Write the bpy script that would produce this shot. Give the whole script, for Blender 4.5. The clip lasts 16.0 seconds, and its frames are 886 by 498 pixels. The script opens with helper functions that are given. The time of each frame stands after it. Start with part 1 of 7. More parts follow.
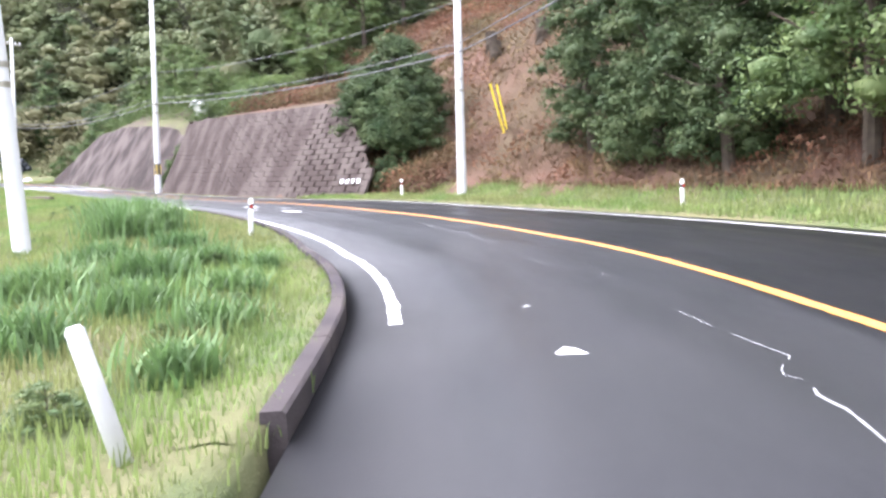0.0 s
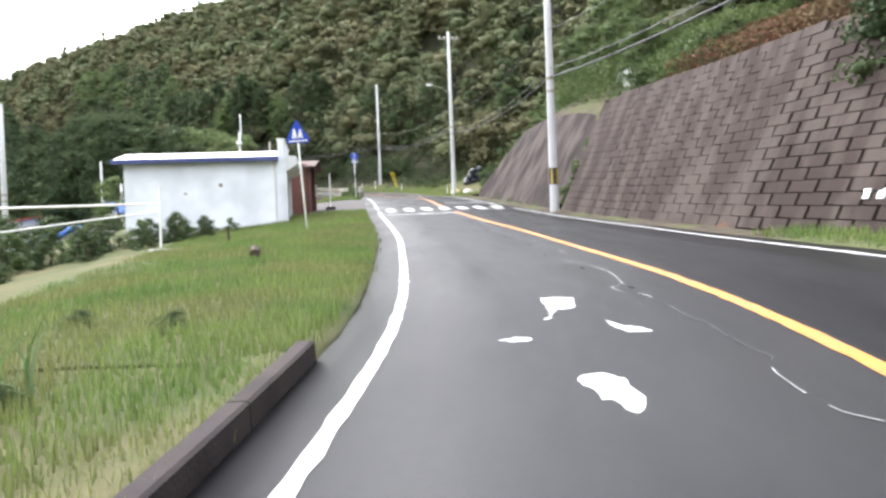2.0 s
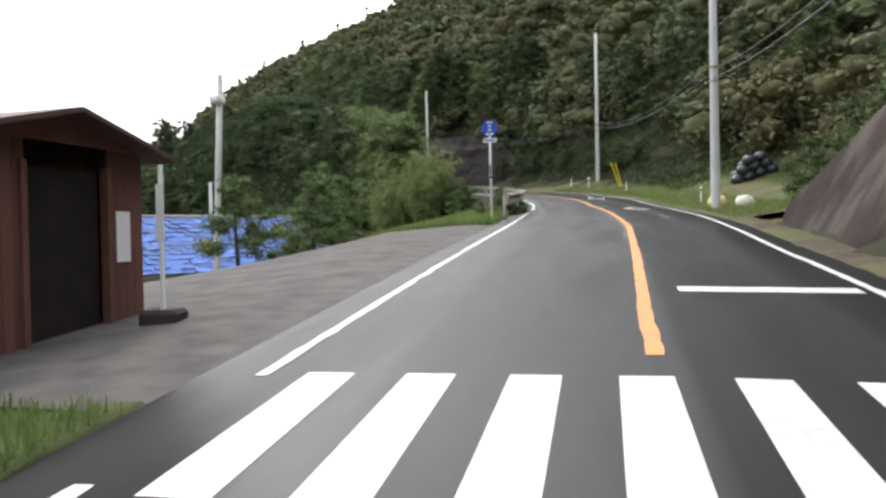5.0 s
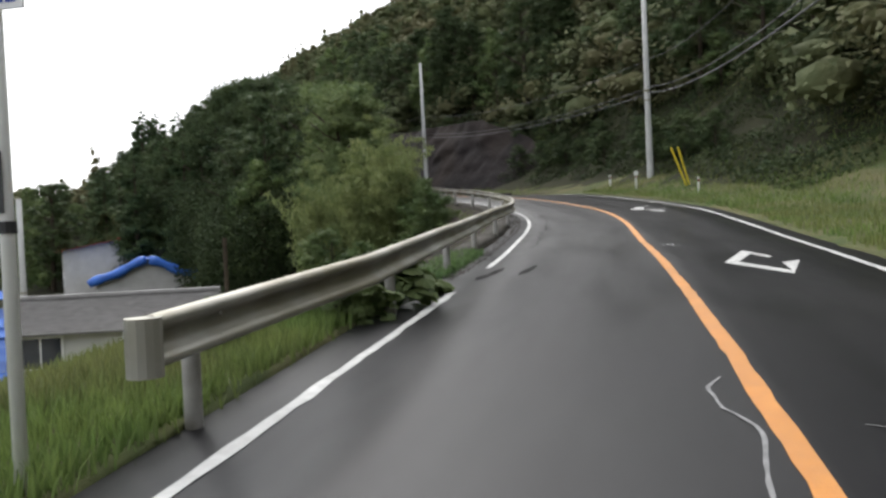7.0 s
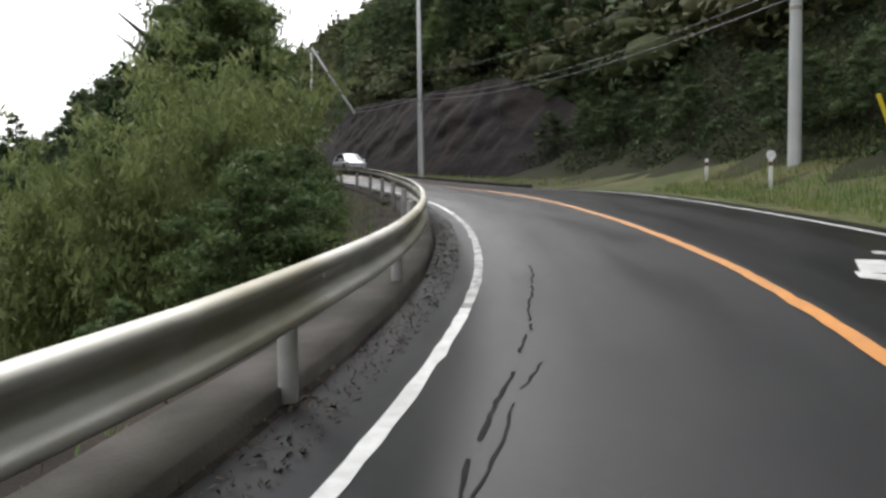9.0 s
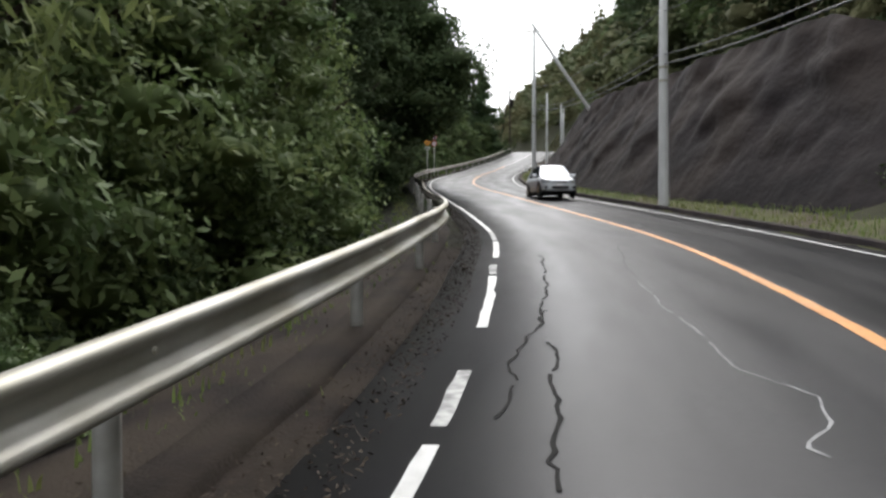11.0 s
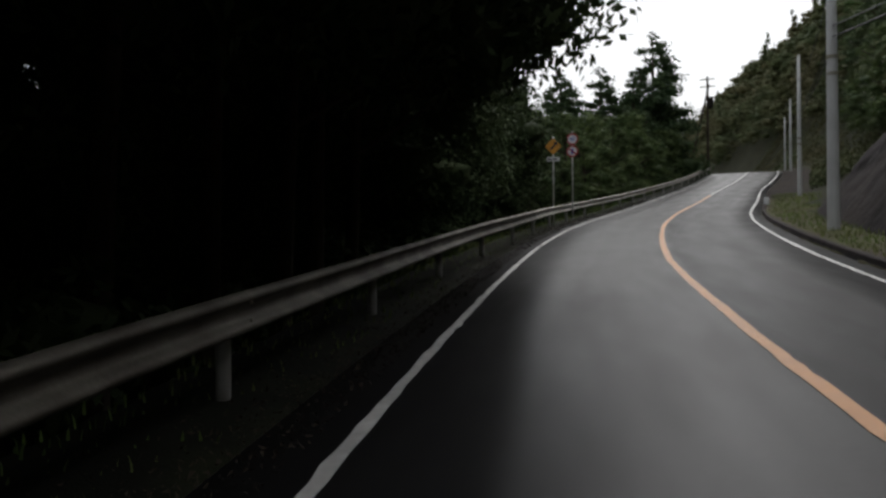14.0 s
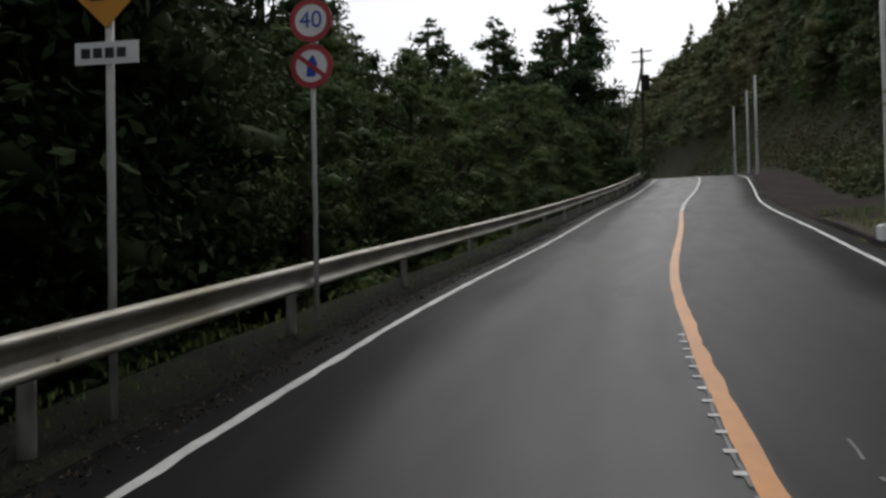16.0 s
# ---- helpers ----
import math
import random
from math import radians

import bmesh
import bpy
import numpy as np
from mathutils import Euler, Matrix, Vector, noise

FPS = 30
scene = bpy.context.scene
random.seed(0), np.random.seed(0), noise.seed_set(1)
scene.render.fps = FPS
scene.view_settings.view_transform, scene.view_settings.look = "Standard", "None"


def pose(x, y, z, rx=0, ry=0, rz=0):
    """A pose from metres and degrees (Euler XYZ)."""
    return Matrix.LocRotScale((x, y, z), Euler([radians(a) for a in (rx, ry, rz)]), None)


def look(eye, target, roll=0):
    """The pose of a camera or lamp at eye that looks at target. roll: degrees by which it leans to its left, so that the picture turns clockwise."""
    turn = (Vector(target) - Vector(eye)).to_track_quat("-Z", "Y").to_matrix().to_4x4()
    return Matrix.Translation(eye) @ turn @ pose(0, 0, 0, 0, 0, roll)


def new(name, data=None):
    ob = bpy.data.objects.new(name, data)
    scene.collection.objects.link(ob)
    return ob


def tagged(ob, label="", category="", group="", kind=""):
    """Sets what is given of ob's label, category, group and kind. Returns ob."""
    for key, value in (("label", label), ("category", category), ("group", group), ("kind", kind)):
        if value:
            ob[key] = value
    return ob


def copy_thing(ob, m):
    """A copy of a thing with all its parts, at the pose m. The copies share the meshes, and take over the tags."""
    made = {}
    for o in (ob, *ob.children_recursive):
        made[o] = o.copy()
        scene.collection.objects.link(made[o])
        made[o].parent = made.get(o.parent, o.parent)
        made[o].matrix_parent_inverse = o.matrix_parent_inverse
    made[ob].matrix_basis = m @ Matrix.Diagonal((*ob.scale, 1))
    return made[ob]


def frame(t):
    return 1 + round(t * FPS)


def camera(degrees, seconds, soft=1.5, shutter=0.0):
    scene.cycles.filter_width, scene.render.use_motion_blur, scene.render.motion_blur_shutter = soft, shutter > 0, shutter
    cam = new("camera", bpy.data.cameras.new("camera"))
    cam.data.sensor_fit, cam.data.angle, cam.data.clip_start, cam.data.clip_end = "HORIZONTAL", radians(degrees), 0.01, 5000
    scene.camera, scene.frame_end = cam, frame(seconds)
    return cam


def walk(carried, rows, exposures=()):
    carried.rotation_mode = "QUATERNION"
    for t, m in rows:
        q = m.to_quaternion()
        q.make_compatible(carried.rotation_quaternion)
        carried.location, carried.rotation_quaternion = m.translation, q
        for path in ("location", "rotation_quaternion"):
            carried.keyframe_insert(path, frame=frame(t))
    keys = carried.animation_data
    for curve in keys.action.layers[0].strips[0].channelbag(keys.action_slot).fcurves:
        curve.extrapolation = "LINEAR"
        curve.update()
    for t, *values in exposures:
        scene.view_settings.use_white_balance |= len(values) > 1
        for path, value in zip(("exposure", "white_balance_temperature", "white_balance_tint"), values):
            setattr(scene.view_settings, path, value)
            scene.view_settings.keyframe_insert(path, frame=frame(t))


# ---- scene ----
CAM_ROWS = [
    (0, (0.00, 0.00, 1.42), (0.910, 9.955, 1.144), -1.61),
    (0.5, (0.93, 4.38, 1.77), (0.267, 14.354, 1.633), -2.21),
    (1, (1.14, 8.96, 2.17), (-1.130, 18.701, 2.318), -2.41),
    (1.5, (0.62, 13.44, 2.56), (-3.131, 22.706, 2.499), -2.06),
    (2, (-0.59, 17.81, 2.95), (-5.618, 26.456, 2.808), -2.29),
    (2.5, (-2.29, 21.99, 3.33), (-8.212, 30.043, 3.109), -1.13),
    (3, (-4.34, 26.19, 3.69), (-10.908, 33.730, 3.577), -2.25),
    (3.5, (-6.59, 30.28, 4.01), (-13.358, 37.643, 4.053), -1.36),
    (4, (-9.14, 34.39, 4.36), (-16.045, 41.611, 4.723), -1.85),
    (4.2, (-10.19, 36.01, 4.51), (-17.206, 43.139, 4.570), -1.51),
    (6.3, (-22.74, 53.70, 6.43), (-30.537, 59.967, 6.389), -2.58),
    (6.5, (-23.98, 55.27, 6.57), (-31.789, 61.516, 6.456), -2.66),
    (7, (-27.12, 59.15, 6.90), (-34.942, 65.373, 6.706), -2.56),
    (7.5, (-30.42, 63.05, 7.23), (-38.290, 69.203, 6.890), -1.92),
    (8, (-33.70, 66.93, 7.54), (-41.620, 73.031, 7.114), -2.67),
    (8.5, (-37.14, 70.64, 7.81), (-45.173, 76.583, 7.426), -2.31),
    (8.7, (-38.55, 71.98, 7.88), (-46.607, 77.898, 7.501), -1.14),
    (10.8, (-55.24, 85.08, 9.54), (-64.779, 88.073, 9.234), -0.55),
    (11, (-57.21, 86.17, 9.72), (-66.854, 88.816, 9.473), -0.04),
    (11.5, (-62.45, 88.71, 10.24), (-72.285, 90.492, 10.231), -0.99),
    (12, (-67.76, 90.71, 10.62), (-77.718, 91.552, 10.423), -0.41),
    (12.5, (-73.62, 92.47, 11.07), (-83.616, 92.845, 11.092), -1.82),
    (13, (-79.75, 94.01, 11.64), (-89.743, 94.280, 11.688), -0.28),
    (13.5, (-85.99, 95.48, 12.21), (-95.980, 95.965, 12.410), 0.31),
    (14, (-92.24, 96.95, 12.72), (-102.223, 97.440, 12.867), -0.23),
    (14.5, (-98.48, 98.54, 13.25), (-108.450, 99.225, 13.433), -0.66),
    (15, (-104.56, 100.21, 13.79), (-114.515, 101.116, 13.989), -0.43),
    (15.5, (-110.52, 102.16, 14.37), (-120.447, 103.346, 14.621), -1.14),
    (16, (-116.57, 104.19, 15.01), (-126.448, 105.714, 15.284), -1.23),
]
cam = camera(58.48, 16.0, soft=2.7, shutter=0.0)
walk(cam, [(t, look(e, g, r)) for t, e, g, r in CAM_ROWS],
     exposures=[(0.0, 3.45, 6000, 20), (0.5, 3.65, 6000, 20), (1.0, 3.55, 6100, 18), (1.5, 3.15, 6200, 15), (2.5, 2.25, 6400, 12), (4.2, 1.9, 6500, 10), (6.5, 1.45, 6500, 10), (8.7, 1.3, 6500, 10),
                (11.0, 1.6, 6500, 10), (11.5, 1.45, 6500, 10), (12.5, 0.6, 6500, 10), (13.5, 0.32, 6500, 10), (14.5, 0.3, 6500, 10), (16.0, 0.25, 6500, 10)])

# ---- sky and sun: a bright overcast afternoon ----
world = bpy.data.worlds.new("sky")
scene.world = world
world.use_nodes = True
wn, wl = world.node_tree.nodes, world.node_tree.links
bg = wn["Background"]
sky = wn.new("ShaderNodeTexSky")
sky.sky_type = "NISHITA"
sky.sun_disc = False
sky.sun_elevation, sky.sun_rotation = radians(52), radians(293)
sky.air_density, sky.dust_density, sky.ozone_density = 1.0, 4.0, 1.0
hsv = wn.new("ShaderNodeHueSaturation")
hsv.inputs["Saturation"].default_value = 0.35
wl.new(sky.outputs[0], hsv.inputs["Color"])
cloud = wn.new("ShaderNodeMix")
cloud.data_type = "RGBA"
cloud.inputs["Factor"].default_value = 0.6
cloud.inputs["B"].default_value = (3.9, 4.0, 4.1, 1)
wl.new(hsv.outputs[0], cloud.inputs["A"])
wl.new(cloud.outputs["Result"], bg.inputs["Color"])
bg.inputs["Strength"].default_value = 0.15
sun_data = bpy.data.lights.new("sun", "SUN")
sun_data.energy, sun_data.angle, sun_data.color = 0.5, radians(30), (1.0, 1.0, 1.0)
sun = new("sun", sun_data)
sun.matrix_basis = look((0, 0, 60), (0.565, -0.24, 59.21))


# ---- materials ----
def mat(name, c1, c2=None, scale=4.0, rough=0.85, bump=0.0, bscale=40.0, metal=0.0, rand=0.0, island=0.0,
        spec=0.5, big=0.0, bigscale=0.15, c3=None, trans=0.0, streak=False, bdist=0.02):
    """Two colours mixed by noise, stained at a larger scale, varied per object or per leaf, with fine relief."""
    if rough >= 0.9:
        spec = min(spec, 0.1)
    m = bpy.data.materials.new(name)
    m.use_nodes = True
    n, l = m.node_tree.nodes, m.node_tree.links
    p = n["Principled BSDF"]
    tc = n.new("ShaderNodeTexCoord")
    nz = n.new("ShaderNodeTexNoise")
    nz.inputs["Scale"].default_value, nz.inputs["Detail"].default_value = scale, 6
    l.new(tc.outputs["Object"], nz.inputs["Vector"])
    ramp = n.new("ShaderNodeMapRange")
    ramp.inputs["From Min"].default_value, ramp.inputs["From Max"].default_value = 0.33, 0.67
    l.new(nz.outputs["Fac"], ramp.inputs["Value"])
    mix = n.new("ShaderNodeMix")
    mix.data_type = "RGBA"
    c2 = c2 or tuple(v * 0.75 for v in c1)
    mix.inputs["A"].default_value, mix.inputs["B"].default_value = (*c1, 1), (*c2, 1)
    l.new(ramp.outputs[0], mix.inputs["Factor"])
    col = mix.outputs["Result"]
    if c3:
        nb = n.new("ShaderNodeTexNoise")
        nb.inputs["Scale"].default_value, nb.inputs["Detail"].default_value = bigscale, 5
        if streak:
            vm = n.new("ShaderNodeVectorMath")
            vm.operation = "MULTIPLY"
            vm.inputs[1].default_value = (1.0, 1.0, 0.12)
            l.new(n.new("ShaderNodeNewGeometry").outputs["Position"], vm.inputs[0])
            l.new(vm.outputs[0], nb.inputs["Vector"])
        else:
            l.new(tc.outputs["Object"], nb.inputs["Vector"])
        rb = n.new("ShaderNodeMapRange")
        rb.inputs["From Min"].default_value, rb.inputs["From Max"].default_value = 0.42, 0.6
        rb.inputs["To Max"].default_value = big
        l.new(nb.outputs["Fac"], rb.inputs["Value"])
        mx = n.new("ShaderNodeMix")
        mx.data_type = "RGBA"
        mx.inputs["B"].default_value = (*c3, 1)
        l.new(rb.outputs[0], mx.inputs["Factor"])
        l.new(col, mx.inputs["A"])
        col = mx.outputs["Result"]
    for source, amount in (("obj", rand), ("isl", island)):
        if amount:
            if source == "obj":
                rn = n.new("ShaderNodeObjectInfo").outputs["Random"]
            else:
                rn = n.new("ShaderNodeNewGeometry").outputs["Random Per Island"]
            mr = n.new("ShaderNodeMapRange")
            mr.inputs["To Min"].default_value, mr.inputs["To Max"].default_value = 1 - amount, 1 + amount
            l.new(rn, mr.inputs["Value"])
            hv = n.new("ShaderNodeHueSaturation")
            l.new(mr.outputs[0], hv.inputs["Value"])
            l.new(col, hv.inputs["Color"])
            col = hv.outputs[0]
    l.new(col, p.inputs["Base Color"])
    p.inputs["Roughness"].default_value, p.inputs["Metallic"].default_value = rough, metal
    p.inputs["Specular IOR Level"].default_value = spec
    if trans:
        p.inputs["Transmission Weight"].default_value = 0.0
        tl = n.new("ShaderNodeBsdfTranslucent")
        l.new(col, tl.inputs["Color"])
        ms = n.new("ShaderNodeMixShader")
        ms.inputs[0].default_value = trans
        l.new(p.outputs[0], ms.inputs[1])
        l.new(tl.outputs[0], ms.inputs[2])
        l.new(ms.outputs[0], n["Material Output"].inputs["Surface"])
    if bump:
        nf = n.new("ShaderNodeTexNoise")
        nf.inputs["Scale"].default_value, nf.inputs["Detail"].default_value = bscale, 4
        l.new(tc.outputs["Object"], nf.inputs["Vector"])
        b = n.new("ShaderNodeBump")
        b.inputs["Strength"].default_value, b.inputs["Distance"].default_value = bump, bdist
        l.new(nf.outputs["Fac"], b.inputs["Height"])
        l.new(b.outputs[0], p.inputs["Normal"])
    return m


GRASS = mat("grass_soil", (0.055, 0.075, 0.03), (0.09, 0.098, 0.042), 1.6, 0.95, 0.9, 45, c3=(0.15, 0.125, 0.07), big=0.55, bigscale=0.35)
FOREST_SOIL = mat("forest_soil", (0.022, 0.024, 0.013), (0.036, 0.036, 0.02), 0.8, 0.95, 0.6, 10)
BRACKEN_SOIL = mat("bracken_soil", (0.07, 0.04, 0.028), (0.1, 0.06, 0.042), 0.9, 0.95, 0.9, 12, c3=(0.04, 0.043, 0.02), big=0.5, bigscale=0.25)
SHOULDER = mat("shoulder_dirt", (0.027, 0.021, 0.018), (0.015, 0.0125, 0.0115), 2.2, 0.95, 0.7, 40, c3=(0.05, 0.04, 0.03), big=0.6, bigscale=0.9)
# mossy soil, with the shade cast by the roadside trees mixed into its tone
MOSS_SHADED = mat("mossy_shaded_shoulder", (0.013, 0.014, 0.009), (0.009, 0.009, 0.007), 2.2, 0.95, 0.7, 40, c3=(0.022, 0.026, 0.012), big=0.6, bigscale=0.7)
ASPHALT_EDGE = mat("asphalt_edge", (0.12, 0.11, 0.105), (0.075, 0.07, 0.068), 2.2, 0.9, 0.5, 60)
CONCRETE = mat("concrete", (0.38, 0.37, 0.35), (0.29, 0.28, 0.26), 3.0, 0.85, 0.3, 60)
POLE = mat("pole_concrete", (0.52, 0.52, 0.51), (0.43, 0.43, 0.42), 1.2, 0.75, 0.15, 50)
LEDGE = mat("ledge_concrete", (0.085, 0.078, 0.07), (0.05, 0.045, 0.04), 2.0, 0.9, 0.5, 40, c3=(0.03, 0.03, 0.02), big=0.6, bigscale=0.7)
KERB = mat("kerb_concrete", (0.045, 0.038, 0.04), (0.026, 0.022, 0.023), 2.5, 0.9, 0.5, 40, c3=(0.075, 0.062, 0.055), big=0.5, bigscale=0.8)
WALLBLOCK = mat("wall_block", (0.047, 0.035, 0.03), (0.032, 0.024, 0.0215), 0.9, 0.92, 0.5, 25, rand=0.04, c3=(0.08, 0.065, 0.057), big=0.8, bigscale=1.3, streak=True)
MORTAR = mat("wall_mortar", (0.06, 0.046, 0.04), (0.045, 0.035, 0.03), 2.0, 0.95, 0.5, 30)
SHOTCRETE = mat("sprayed_slope", (0.036, 0.027, 0.024), (0.022, 0.017, 0.015), 0.9, 0.9, 0.9, 6, c3=(0.085, 0.07, 0.062), big=0.75, bigscale=0.9, streak=True)
ROCK = mat("rock_face", (0.02, 0.016, 0.016), (0.011, 0.0095, 0.01), 0.7, 0.9, 0.6, 1.8, c3=(0.034, 0.026, 0.022), big=0.6, bigscale=0.35, spec=0.1, bdist=0.12)
LITTER = mat("leaf_litter", (0.085, 0.07, 0.05), (0.055, 0.045, 0.034), 2.5, 0.95, 0.8, 25, c3=(0.09, 0.11, 0.035), big=0.5, bigscale=0.5)
WHITE_LINE = mat("white_paint", (0.6, 0.6, 0.58), (0.46, 0.46, 0.44), 9.0, 0.5, 0.4, 90, c3=(0.25, 0.25, 0.245), big=0.35, bigscale=1.4)
ORANGE_LINE = mat("orange_paint", (0.6, 0.24, 0.035), (0.5, 0.195, 0.03), 8.0, 0.42, 0.4, 90, c3=(0.35, 0.16, 0.05), big=0.35, bigscale=1.1)
SEAL = mat("crack_seal", (0.24, 0.24, 0.24), (0.13, 0.13, 0.13), 7.0, 0.8)
SEAL_FAINT = mat("faint_seal", (0.06, 0.06, 0.06), (0.035, 0.035, 0.035), 7.0, 0.8)
WORN_WHITE = mat("worn_white_paint", (0.5, 0.5, 0.48), (0.3, 0.3, 0.29), 14.0, 0.75, 0.5, 90, c3=(0.07, 0.07, 0.07), big=0.55, bigscale=5.0)
DAMP = mat("damp_asphalt", (0.011, 0.011, 0.012), (0.016, 0.016, 0.017), 9.0, 0.5, 0.3, 120, spec=0.25)
TAR = mat("dark_crack", (0.01, 0.01, 0.01), (0.02, 0.019, 0.018), 6.0, 0.9)
STEEL = mat("galvanised_steel", (0.42, 0.41, 0.37), (0.28, 0.27, 0.23), 1.6, 0.5, 0.05, 30, metal=0.5, c3=(0.16, 0.14, 0.075), big=0.7, bigscale=0.7)
# brown stains, plus the shade under the trees put into the colour
STAINED_SHADED_STEEL = mat("stained_shaded_steel", (0.2, 0.185, 0.15), (0.1, 0.09, 0.07), 2.2, 0.65, 0.2, 30, metal=0.25, c3=(0.055, 0.042, 0.03), big=0.75, bigscale=1.2)
RAILPOST = mat("rail_post", (0.36, 0.35, 0.33), (0.22, 0.21, 0.19), 3.0, 0.6, c3=(0.12, 0.1, 0.08), big=0.5, bigscale=1.5)
POSTWHITE = mat("white_steel", (0.82, 0.82, 0.79), (0.74, 0.74, 0.7), 5.0, 0.6)
SIGN_BLUE = mat("sign_blue", (0.015, 0.06, 0.42), (0.012, 0.05, 0.36), 3.0, 0.4)
SIGN_WHITE = mat("sign_white", (0.8, 0.8, 0.8), (0.72, 0.72, 0.72), 3.0, 0.4)
SIGN_RED = mat("sign_red", (0.42, 0.03, 0.04), (0.34, 0.025, 0.03), 3.0, 0.45)
SIGN_YELLOW = mat("sign_yellow", (0.68, 0.30, 0.03), (0.6, 0.26, 0.03), 3.0, 0.45)
SIGN_BLACK = mat("sign_black", (0.02, 0.02, 0.02), (0.03, 0.03, 0.03), 3.0, 0.5)
BAND_YELLOW = mat("band_yellow", (0.62, 0.42, 0.05), (0.5, 0.34, 0.04), 3.0, 0.6)
YELLOW_PIPE = mat("yellow_sleeve", (0.75, 0.58, 0.03), (0.65, 0.5, 0.03), 3.0, 0.5)
RED = mat("reflector_red", (0.4, 0.03, 0.02), (0.3, 0.02, 0.02), 3.0, 0.4)
HUTWHITE = mat("hut_panel", (0.78, 0.81, 0.84), (0.70, 0.73, 0.76), 1.2, 0.7, 0.1, 20, c3=(0.52, 0.54, 0.55), big=0.4, bigscale=0.6)
HUTBLUE = mat("hut_blue", (0.05, 0.07, 0.22), (0.04, 0.055, 0.17), 3.0, 0.5)
ROOFWHITE = mat("metal_roof", (0.85, 0.86, 0.87), (0.78, 0.79, 0.80), 2.0, 0.4, 0.1, 10)
SHUTTER = mat("shutter_steel", (0.68, 0.68, 0.66), (0.6, 0.6, 0.58), 2.0, 0.5)
SHEDWOOD = mat("shed_board", (0.14, 0.055, 0.04), (0.095, 0.038, 0.03), 2.5, 0.85, 0.4, 30, rand=0.2)
SHEDROOF = mat("shed_roof", (0.10, 0.055, 0.045), (0.07, 0.04, 0.035), 3.0, 0.8)
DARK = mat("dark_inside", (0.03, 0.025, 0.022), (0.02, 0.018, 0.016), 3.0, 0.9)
BARK = mat("bark", (0.075, 0.06, 0.045), (0.045, 0.036, 0.028), 5.0, 0.95, 0.8, 20)
CABLE = mat("cable_black", (0.05, 0.05, 0.055), (0.035, 0.035, 0.04), 3.0, 0.6)
LEAF_A = mat("leaf_green", (0.055, 0.095, 0.03), (0.115, 0.15, 0.05), 0.8, 0.7, island=0.22, rand=0.2, trans=0.25, spec=0.3)
LEAF_N = mat("leaf_fresh", (0.08, 0.125, 0.045), (0.16, 0.195, 0.075), 0.8, 0.7, island=0.22, rand=0.15, trans=0.25, spec=0.25)
# shaded version of the leaf green: the wood's gloom is put into the colour
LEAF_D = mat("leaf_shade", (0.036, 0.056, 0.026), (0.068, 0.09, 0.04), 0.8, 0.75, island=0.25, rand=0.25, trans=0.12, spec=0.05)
LEAF_B = mat("leaf_dark", (0.036, 0.062, 0.025), (0.078, 0.102, 0.04), 0.8, 0.7, island=0.22, rand=0.2, trans=0.15, spec=0.2)
LEAF_C = mat("leaf_bamboo", (0.14, 0.18, 0.065), (0.23, 0.26, 0.1), 0.9, 0.7, island=0.25, rand=0.1, trans=0.3, spec=0.3)
CONIFER = mat("conifer_needles", (0.03, 0.055, 0.024), (0.06, 0.085, 0.034), 0.8, 0.8, island=0.25, rand=0.2, trans=0.12, spec=0.2)
WOODS = mat("far_woods", (0.066, 0.09, 0.042), (0.122, 0.138, 0.066), 0.24, 0.8, island=0.16, trans=0.12, spec=0.12, c3=(0.15, 0.11, 0.062), big=0.45, bigscale=0.11, bump=0.6, bscale=2.2, bdist=0.35)
BLADE = mat("grass_blades", (0.1, 0.165, 0.045), (0.165, 0.22, 0.062), 0.7, 0.8, island=0.3, trans=0.3, spec=0.3, c3=(0.2, 0.17, 0.08), big=0.5, bigscale=0.45)
REED = mat("reed_blades", (0.075, 0.14, 0.045), (0.12, 0.19, 0.065), 1.0, 0.7, island=0.3, trans=0.3, spec=0.4)
BRACKEN = mat("dry_bracken", (0.185, 0.095, 0.058), (0.095, 0.058, 0.041), 0.55, 0.9, island=0.35, trans=0.2, spec=0.2, c3=(0.1, 0.1, 0.042), big=0.6, bigscale=0.4)
TARP = mat("blue_tarp", (0.03, 0.12, 0.5), (0.05, 0.17, 0.6), 2.0, 0.45, 0.5, 4)
TARP_PATCH = mat("faded_tarp", (0.025, 0.08, 0.30), (0.06, 0.13, 0.36), 3.0, 0.7, 0.5, 6, rand=0.4, spec=0.2)
TILE = mat("roof_tile", (0.17, 0.165, 0.16), (0.12, 0.115, 0.11), 3.0, 0.7)
REDROOF = mat("red_roof", (0.40, 0.07, 0.05), (0.32, 0.055, 0.04), 2.0, 0.6)
PLASTER = mat("house_plaster", (0.55, 0.54, 0.52), (0.47, 0.46, 0.44), 1.5, 0.85)
GLASS = mat("window_dark", (0.03, 0.035, 0.045), (0.02, 0.025, 0.03), 2.0, 0.1)
BALE = mat("bale_wrap", (0.02, 0.024, 0.03), (0.03, 0.035, 0.042), 2.0, 0.35, 0.5, 6)
SACK = mat("white_sack", (0.66, 0.64, 0.58), (0.55, 0.52, 0.45), 4.0, 0.7, 0.5, 12)
SACK_YELLOW = mat("yellow_sack", (0.62, 0.55, 0.25), (0.52, 0.45, 0.18), 4.0, 0.7, 0.5, 12)
# pale patchy base and part metal paint a sky reflection into the glass
SCREENGLASS = mat("sky_glass", (0.3, 0.32, 0.35), (0.12, 0.13, 0.15), 1.6, 0.07, metal=0.45)
CARPAINT = mat("silver_paint", (0.68, 0.70, 0.73), (0.63, 0.65, 0.68), 1.0, 0.25, metal=0.15)
TYRE = mat("tyre", (0.02, 0.02, 0.02), (0.03, 0.03, 0.03), 6.0, 0.85)
